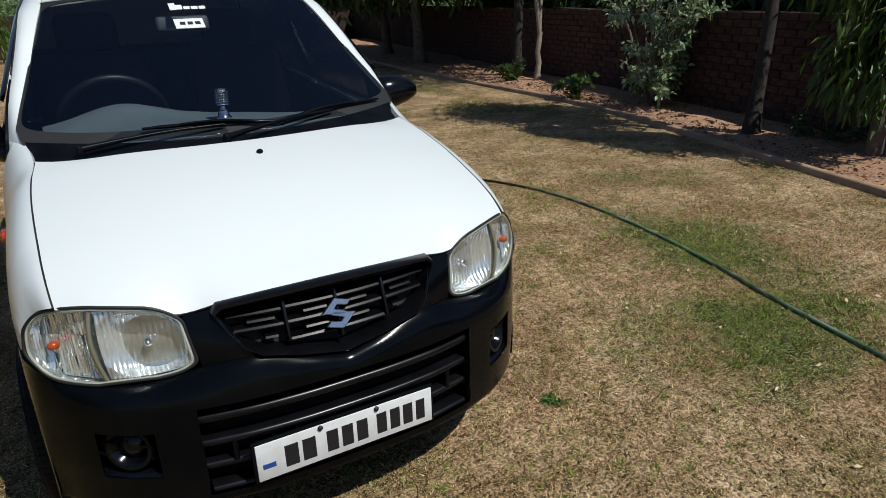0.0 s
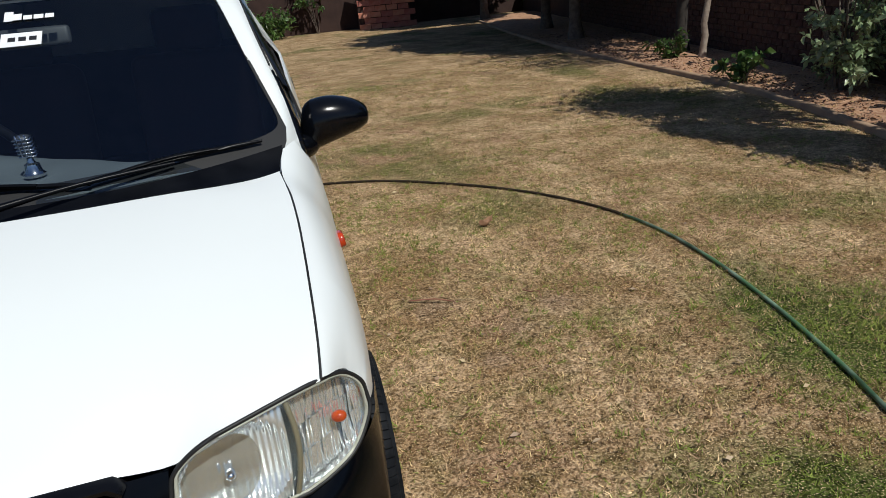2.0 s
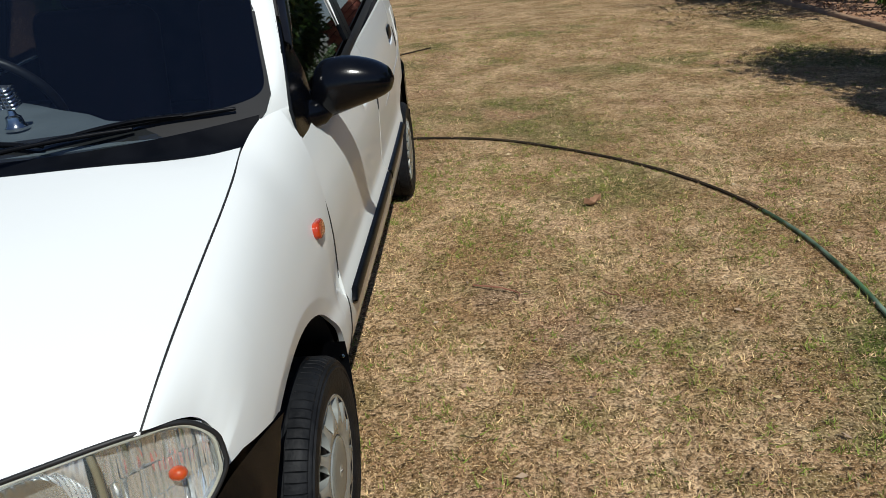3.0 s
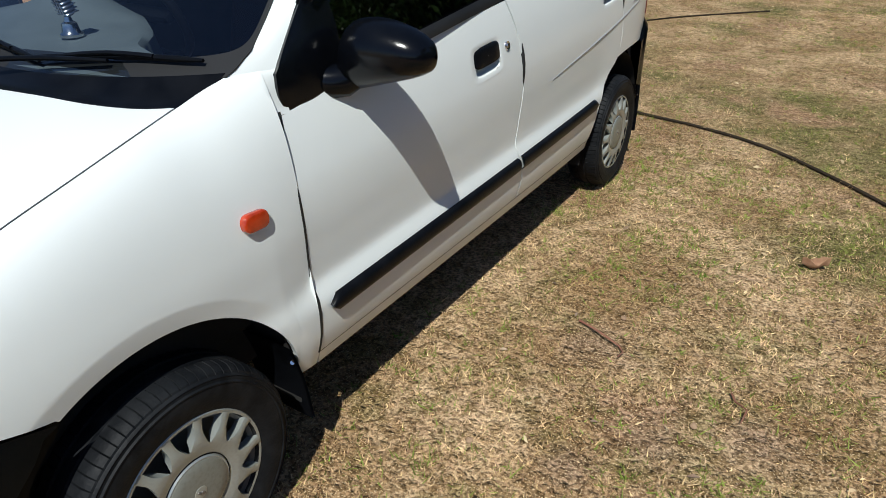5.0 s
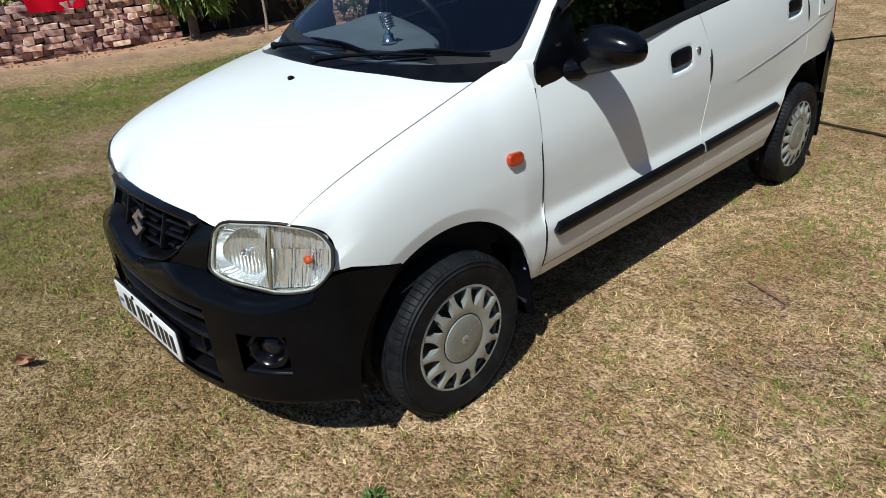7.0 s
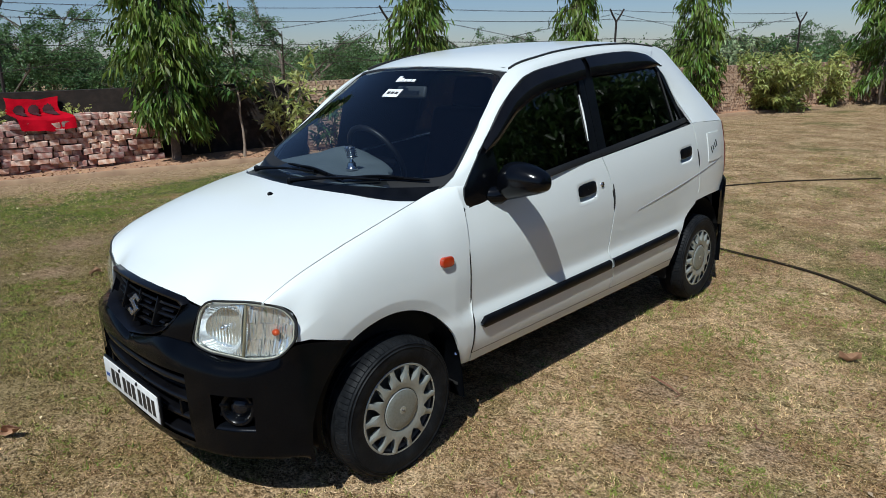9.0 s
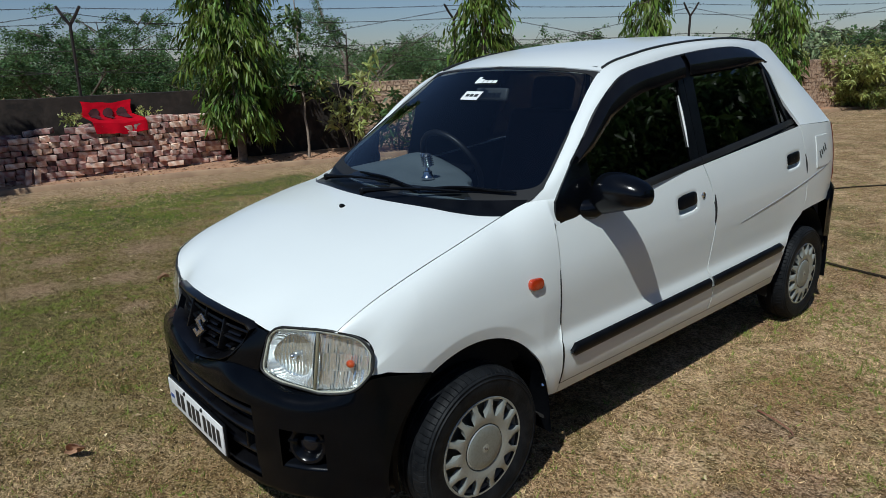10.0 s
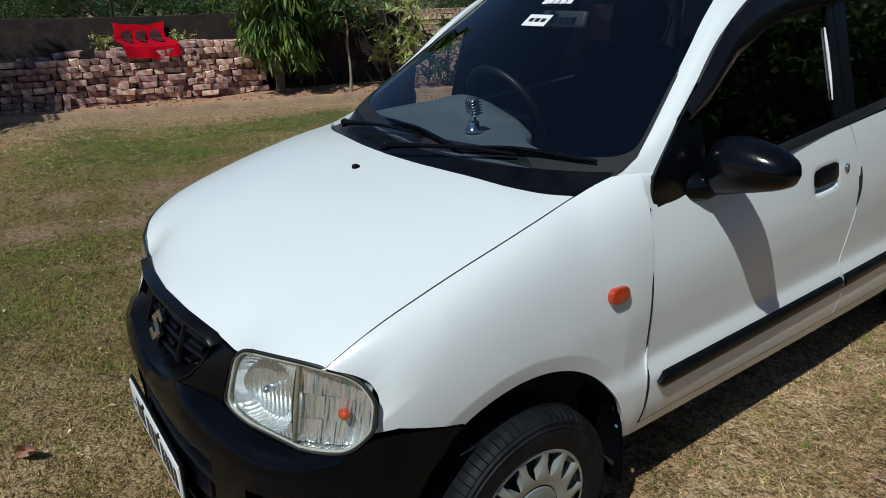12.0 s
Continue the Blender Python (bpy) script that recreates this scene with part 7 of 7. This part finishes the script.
def shade_tree(at, r0, lean, crown_at, crown_r, n, seed, label, leaf=0.12, low=None, bark=None):
    """A trunk with limbs and a broad leafy crown of clumps."""
    t = thing("shade_tree", at, label=label, category="tree", group="trees in the right-hand bed")
    r = np.random.RandomState(seed)
    vv, ff, P = [], [], []
    ca = np.array(crown_at)
    trunk_data(ca[2] * 0.8, r0, r0 * 0.55, (lean[0], lean[1]), seed, vv, ff, wob=0.04)
    root = np.array((lean[0], lean[1], ca[2] * 0.75))
    for k in range(n):
        d = r.normal(size=3)
        d /= np.linalg.norm(d)
        c = ca + d * np.array(crown_r) * r.rand() ** 0.4
        if k % 3 == 0:
            tube_data([root, (root + c) / 2 + r.normal(size=3) * 0.1, c], [r0 * 0.3, r0 * 0.18, 0.006], 5, vv, ff)
        m = 75
        P.append(c + r.normal(size=(m, 3)) * 0.19)
    mesh_part("trunk", vv, ff, bark or BARK, t, "dark rough trunk", 60)
    P = np.concatenate(P)
    L = leaf * (0.6 + 0.7 * r.rand(len(P)))
    v, f = leaves_data(P, r.normal(size=P.shape) * 0.7 + np.array((0, 0, -0.6)), L, L * 0.38, seed, 0.2)
    array_part("crown", v, f, BUSHLEAF, t, "dense green crown")
    return t


shade_tree((6.26, 7.22, 0.03), 0.085, (0.0, 0.1), (0.3, 0.9, 3.2), (1.3, 1.5, 0.9), 70, 51, "tree with stout dark trunk beside the wall", 0.17, bark=SHADEBARK)
shade_tree((5.08, 1.97, 0.03), 0.068, (0.22, 0.10), (0.20, 0.2, 3.3), (0.60, 0.98, 0.85), 105, 52, "tree with dark leaning trunk in the bed", bark=SHADEBARK)
shade_tree((6.2, 10.52, 0.03), 0.12, (-0.1, 0.1), (0.3, 0.0, 3.1), (2.1, 2.6, 1.7), 520, 53, "broad dense tree shading the end of the lawn", 0.24)
shade_tree((6.8, 13.32, 0.03), 0.12, (-0.1, 0.1), (-0.5, 0.0, 3.0), (2.7, 2.4, 1.7), 520, 54, "broad dense tree shading the end of the lawn", 0.24)
# added tree whose crown keeps the sun off the far wall's corner
shade_tree((7.2, 19.0, 0.03), 0.13, (-0.1, 0.1), (-0.3, 0.0, 3.0), (2.5, 2.2, 1.6), 420, 55, "dense tree added to shade the corner of the far wall", 0.26)
for k, y in enumerate((-1.2, 1.5, 4.2, 7.2, 10.4)):
    shade_tree((right_wall_x(y) + 1.55, y, 0.0), 0.07, (0.0, 0.1), (0.0, 0.0, 1.55), (1.05, 1.55, 0.85), 210, 70 + k, "low dense tree growing behind the brick wall", 0.17, bark=SHADEBARK)
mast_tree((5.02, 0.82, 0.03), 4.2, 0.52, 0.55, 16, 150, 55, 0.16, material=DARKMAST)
shrub("leafy_shrub", (5.64, 3.74, 0.03), 1.65, 0.66, 61, 0.080, 0.48, 22, 120, PALELEAF, "glossy dark green bush in the soil bed", 0.12, lean=0.8)
shrub("low_plant", (5.34, 4.77, 0.03), 0.34, 0.24, 62, 0.13, 0.5, 5, 22, BUSHLEAF, "low broad-leaved plant at the bed edge", 0.2)
shrub("low_plant", (5.91, 6.87, 0.03), 0.45, 0.32, 63, 0.09, 0.4, 7, 40, BUSHLEAF, "low plant at a trunk base", 0.1)
shrub("low_plant", (5.38, 1.47, 0.03), 0.20, 0.35, 64, 0.07, 0.3, 8, 40, BUSHLEAF, "low green weeds in the bed", 0.0)
shrub("leafy_shrub", (0.9, 20.2, 0.0), 1.0, 0.9, 65, 0.16, 0.4, 12, 80, BUSHLEAF, "low dark bush by the far wall", 0.05)
shrub("leafy_shrub", (2.3, 20.9, 0.0), 2.4, 0.7, 66, 0.14, 0.4, 8, 60, BUSHLEAF, "small tree by the far wall", 0.4)

# brick pier at the far wall
pier = thing("brick_pier", (4.35, 20.4, 0), -6, label="sunlit red brick pier at the far wall", category="brick pier")
bm = bmesh.new()
box(bm, (1.62, 0.42, 1.9), (0, 0, 0.90))
part("core", bm, SHADEMORTAR, pier)
pr = random.Random(9)
stone = [brick_data(pr.uniform(0.30, 0.36), 0.05, 0.155, 0.010, pr) for _ in range(4)]
for me in stone:
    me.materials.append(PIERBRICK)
for row in range(11):
    x = -0.80 + (0.17 if row % 2 else 0.0)
    while x < 0.66:
        ob = new("brick", stone[pr.randrange(4)])
        ob.parent = pier
        ob.matrix_basis = pose(x + 0.17, -0.212, 0.085 + 0.172 * row, 0, pr.uniform(-2, 2), pr.uniform(-2, 2))
        x += 0.355


# ---- stack of old bricks ----
brick_kinds = [brick_data(0.105, 0.219, 0.070, 0.007, rng) for _ in range(5)] + [brick_data(0.108, 0.107, 0.071, 0.009, rng) for _ in range(5)]
for me in brick_kinds:
    me.materials.append(BRICK)
stack = thing("brick_stack", (-7.9, 0.8, 0.0), -11.1, label="long stack of old broken red bricks against the wall", category="brick stack")
# dark box behind the bricks stands in for the shade in their gaps
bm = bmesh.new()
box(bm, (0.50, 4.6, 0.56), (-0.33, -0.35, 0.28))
part("stack_shade_core", bm, mat("stack_shadow_core", (0.035, 0.02, 0.015), (0.05, 0.028, 0.02), scale=9, rough=0.95), stack)


def stack_top(y):
    """Height of the heap along its length."""
    return float(np.interp(y, [-2.8, -1.2, -0.5, 0.0, 0.6, 1.1, 1.6, 1.95], [0.60, 0.60, 0.64, 0.67, 0.70, 0.76, 0.76, 0.64])) + 0.03 * noise.noise((y * 4, 0, 0))


def lay(me, x, y, z, rz):
    ob = new("brick", me)
    ob.parent = stack
    ob.matrix_basis = pose(x, y, z, rng.uniform(-3.5, 3.5), rng.uniform(-3, 3), rz)


z = 0.045
while z < 0.86:
    y = -2.75 + rng.uniform(0, 0.15)
    while y < 1.92:
        head = rng.random() < 0.72
        ln = 0.112 if head else 0.226
        yy = y + ln / 2
        if z < stack_top(yy) and rng.random() > 0.012:
            me = brick_kinds[rng.randrange(5, 10)] if head else brick_kinds[rng.randrange(5)]
            lay(me, rng.uniform(-0.10, 0.03), yy, z + rng.uniform(-0.006, 0.006), rng.uniform(-10, 10))
        y += ln + rng.uniform(-0.004, 0.014)
    z += 0.0775
for k in range(44):
    y = rng.uniform(-2.6, 1.8)
    lay(brick_kinds[rng.randrange(8)], rng.uniform(-0.5, -0.1), y, stack_top(y) + rng.uniform(-0.05, 0.015), rng.uniform(-60, 60))
for y in (-1.15, -1.05):
    ob = new("brick", brick_kinds[0])
    ob.parent = stack
    ob.matrix_basis = pose(0.09, y + 0.55, 0.11, 80, 0, 12)

# red cloth on the stack
g = np.zeros((25, 21, 3))
for i in range(25):
    for j in range(21):
        s, t = i / 24, j / 20
        yy = 1.07 + 0.60 * s + 0.015 * math.sin(7 * t + 2 * s) - 0.03 * t * (1 - s)
        fold = 0.020 * math.sin(13 * s + 2.5 * t) * (0.35 + t) + 0.018 * noise.noise((s * 5, t * 5, 3))
        front = -7.90 + 0.197 * (yy - 0.80) + 0.075
        back = left_wall_x(yy) + 0.16
        x0 = float(np.interp(t, [0, 0.55, 0.72, 1.0], [back, back + 0.06, front - 0.02, front + 0.02]))
        zz = float(np.interp(t, [0, 0.55, 0.72, 1.0], [1.02, 0.82, 0.775, 0.615])) - 0.035 * math.sin(math.pi * s) * (1 - t) - 0.03 * (1 - abs(2 * s - 1)) * t + 0.02 * noise.noise((s * 4, 2, 0))
        g[i, j] = (x0 + fold * 0.6, yy, zz + abs(fold) * 0.3)
cloth = panel("red_cloth", g, CLOTH, None, "bright red cloth with dark round prints draped on bricks", lip=0.006)
tagged(cloth, category="cloth")
for cs, ct in ((0.24, 0.46), (0.52, 0.42), (0.80, 0.46)):
    pg = np.zeros((7, 21, 3))
    for a in range(7):
        for b in range(21):
            r, w = a / 6 * (1 + 0.12 * math.sin(3 * b + cs * 9)), 2 * math.pi * b / 20
            i, j = (cs + 0.105 * r * math.cos(w)) * 24, (ct + 0.20 * r * math.sin(w)) * 20
            i0, j0 = int(i), int(j)
            fi, fj = i - i0, j - j0
            p = g[i0, j0] * (1 - fi) * (1 - fj) + g[i0 + 1, j0] * fi * (1 - fj) + g[i0, j0 + 1] * (1 - fi) * fj + g[i0 + 1, j0 + 1] * fi * fj
            pg[a, b] = p + np.array((0.018, 0, 0.010))
    panel("dark_print", pg, DARKCLOTH, cloth, "dark round print", lip=0.0)


# ---- hose ----
hose_line = line([(1.82, -1.9, 0.010), (1.92, -1.25, 0.010), (2.02, -0.85, 0.010), (2.15, -0.28, 0.010), (2.27, 0.15, 0.010), (2.37, 0.65, 0.010), (2.42, 1.12, 0.010), (2.4, 1.6, 0.010), (2.3, 1.98, 0.010), (2.133, 2.314, 0.010),
                  (1.887, 2.643, 0.010), (1.584, 2.937, 0.010), (1.24, 3.2, 0.010), (0.86, 3.35, 0.010), (0.55, 3.41, 0.010), (-0.05, 3.59, 0.010), (-0.75, 4.35, 0.010), (-0.85, 5.2, 0.010), (-0.47, 6, 0.010), (-0.15, 6.5, 0.010), (0.3, 7, 0.010), (0.60, 7.31, 0.010)])
hp = [hose_line(t) for t in np.linspace(0, 1, 260)]
split = next(k for k, p in enumerate(hp) if p[1] > 1.75)
hose = tube("garden_hose", hp[: split + 1], 0.0088, HOSE, None, 10, "garden hose lying across the lawn, green ahead and black behind")
tube("old_section", hp[split:], 0.0082, OLDHOSE, hose, 8, "old black length of hose")
tagged(hose, category="hose")


# ---- litter ----
def dry_leaf(at, size, rz, seed, tilt=0):
    """A crumpled leaf: pointed blade with a raised midrib, curled edges and a short stalk."""
    nu, nv = 14, 8
    g = np.zeros((nu + 1, nv + 1, 3))
    for i in range(nu + 1):
        s = i / nu
        w = 0.30 * math.sin(math.pi * min(1.0, s * 0.94 + 0.02)) ** 0.75 * (0.85 + 0.45 * noise.noise((s * 5.0, seed * 3.1, 0.3))) + 0.008
        lift = 0.20 * math.sin(2.6 * s + seed) ** 2 + 0.05
        for j in range(nv + 1):
            t = 2 * j / nv - 1
            curl = 1.0 + 0.5 * noise.noise((s * 2.5, seed * 1.7, 1.0 if t > 0 else 5.0))
            g[i, j] = (size * (s - 0.5), size * w * t * (1 - 0.25 * t * t), size * (lift + 0.30 * curl * abs(t) ** 1.7 + 0.06 * noise.noise((s * 7, t * 3, seed))))
    ob = panel("dry_leaf", g, DRYLEAF, None, "curled brown dry leaf on the grass", lip=0.0012)
    ob.matrix_basis = pose(*at, tilt, -tilt * 0.4, rz)
    return tagged(ob, category="dry leaf", group="dry leaves on the lawn")


dry_leaf((-0.600, -0.872, 0.026), 0.088, 20, 1, 62)
dry_leaf((1.617, 1.985, 0.006), 0.092, 20, 2)
dry_leaf((-2.6, 0.1, 0.004), 0.08, 70, 3)


def twig(pts, r, label):
    pts = [(x, y, 0.012 + 0.006 * ((k * 7) % 3)) for k, (x, y) in enumerate(pts)]
    ob = tube("twig", pts, [r * (1 - 0.5 * k / len(pts)) for k in range(len(pts))], TWIG, None, 6, label)
    return tagged(ob, category="twig", group="twigs on the lawn")


twig([(1.015, 1.235), (1.078, 1.208), (1.120, 1.183), (1.170, 1.172), (1.192, 1.14), (1.188, 1.105)], 0.0038, "thin crooked reddish twig on the grass")
twig([(1.508, 1.130), (1.525, 1.092), (1.558, 1.068), (1.553, 1.022)], 0.0032, "short dry twig on the grass")
for k, (x, y) in enumerate(((1.132, 1.325), (0.975, 0.597), (1.45, 0.95), (2.3, 2.4))):
    bm = bmesh.new()
    bmesh.ops.create_icosphere(bm, subdivisions=2, radius=0.012)
    for vtx in bm.verts:
        vtx.co *= 0.8 + 0.35 * noise.noise(vtx.co * 90 + Vector((k, 0, 0)))
        vtx.co.z *= 0.6
    bmesh.ops.translate(bm, vec=(x, y, 0.010), verts=bm.verts[:])
    tagged(part("pebble", bm, CONCRETE, None, "small pale pebble in the grass"), category="pebble", group="pebbles on the lawn")


# fallen leaves strewn over the beds
lr = np.random.RandomState(77)
LP = []
while len(LP) < 11000:
    y = lr.uniform(-3.0, 12.0)
    if lr.rand() < 0.72:
        a, w = float(RIGHT_EDGE(y)) + 0.03, right_wall_x(y) + 0.05
    else:
        a, w = left_wall_x(y) + 0.15, left_kerb_x(y)
    s = lr.rand()
    LP.append((a + (w - a) * s, y, 0.045 + 0.025 * lr.rand()))
LD = lr.normal(size=(len(LP), 3)) * np.array((1, 1, 0.12))
LL = 0.034 * (0.4 + lr.rand(len(LP)))
v, f = leaves_data(LP, LD, LL, LL * 0.5, 78, 0.1)
litter = array_part("leaf_litter", v, f, mat("mixed_litter", (0.30, 0.17, 0.09), (0.12, 0.065, 0.035), scale=9, rough=0.9, isl=0.7), None, "brown fallen leaves strewn over the soil beds")
tagged(litter, category="leaf litter", kind="stuff")

# pale dry bits scattered on the lawn
LP = np.stack([lr.uniform(-6.0, 4.2, 2600), lr.uniform(-2.2, 10.0, 2600), np.full(2600, 0.012)], 1)
LP = LP[(np.abs(LP[:, 0]) > 0.75) | (LP[:, 1] > 2.9) | (LP[:, 1] < -0.7)]
LD = lr.normal(size=(len(LP), 3)) * np.array((1, 1, 0.3))
LL = 0.026 * (0.4 + lr.rand(len(LP)))
v, f = leaves_data(LP, LD, LL, LL * 0.45, 79, 0.1)
bits = array_part("lawn_litter", v, f, mat("pale_litter", (0.58, 0.46, 0.30), (0.30, 0.19, 0.10), scale=7, rough=0.9, isl=0.6), None, "small pale dry bits scattered on the lawn")
tagged(bits, category="leaf litter", kind="stuff")

# a dark weed tuft in the dry grass
tr_ = np.random.RandomState(91)
tp = np.array((0.79, -0.43, 0.0)) + tr_.normal(size=(46, 3)) * np.array((0.012, 0.012, 0.0))
td = tr_.normal(size=(46, 3)) * np.array((1, 1, 0.2)) + np.array((0, 0, 0.7))
v, f = leaves_data(tp, td, 0.05 * (0.6 + 0.6 * tr_.rand(46)), 0.011, 92, 0.3)
tuft = array_part("weed_tuft", v, f, BUSHLEAF, None, "small dark green weed in dry grass")
tagged(tuft, category="weed")


# ---- bricks of the boundary walls ----
def wall_bricks(owner, x_at, y0, y1, face, slope, seed, near, skip=0.0, material=None):
    """Courses of worn bricks on a wall's face: those of the near stretch one by one, the rest joined."""
    r = random.Random(seed)
    kinds = [brick_data(0.030, 0.222 if material is None else 0.230, 0.068 if material is None else 0.0735, 0.004, r) for _ in range(5)]
    for me in kinds:
        me.materials.append(material or SHADEBRICK)
    rz = -math.degrees(math.atan(slope))
    verts, faces = [], []
    row, count = 0, 0
    z = 0.06
    while z < WALL_H - 0.02:
        y = y0 + (0.118 if row % 2 else 0.0)
        while y < y1:
            if r.random() >= skip:
                m = pose(x_at(y) + face, y, z, r.uniform(-1.5, 1.5), r.uniform(-1, 1), rz + r.uniform(-1, 1)) @ Matrix.Translation((r.uniform(-0.005, 0.004), 0, 0))
                me = kinds[r.randrange(5)]
                if near[0] < y < near[1] and count < 300:
                    ob = new("brick", me)
                    ob.parent = owner
                    ob.matrix_basis = m
                    count += 1
                else:
                    base = len(verts)
                    verts += [m @ v.co for v in me.vertices]
                    faces += [tuple(base + k for k in p.vertices) for p in me.polygons]
            y += 0.235
        z += 0.0765
        row += 1
    rest = mesh_part("bricks_beyond", verts, faces, material or SHADEBRICK, owner, "worn red brick courses", flat=True)
    tagged(rest, kind="stuff")


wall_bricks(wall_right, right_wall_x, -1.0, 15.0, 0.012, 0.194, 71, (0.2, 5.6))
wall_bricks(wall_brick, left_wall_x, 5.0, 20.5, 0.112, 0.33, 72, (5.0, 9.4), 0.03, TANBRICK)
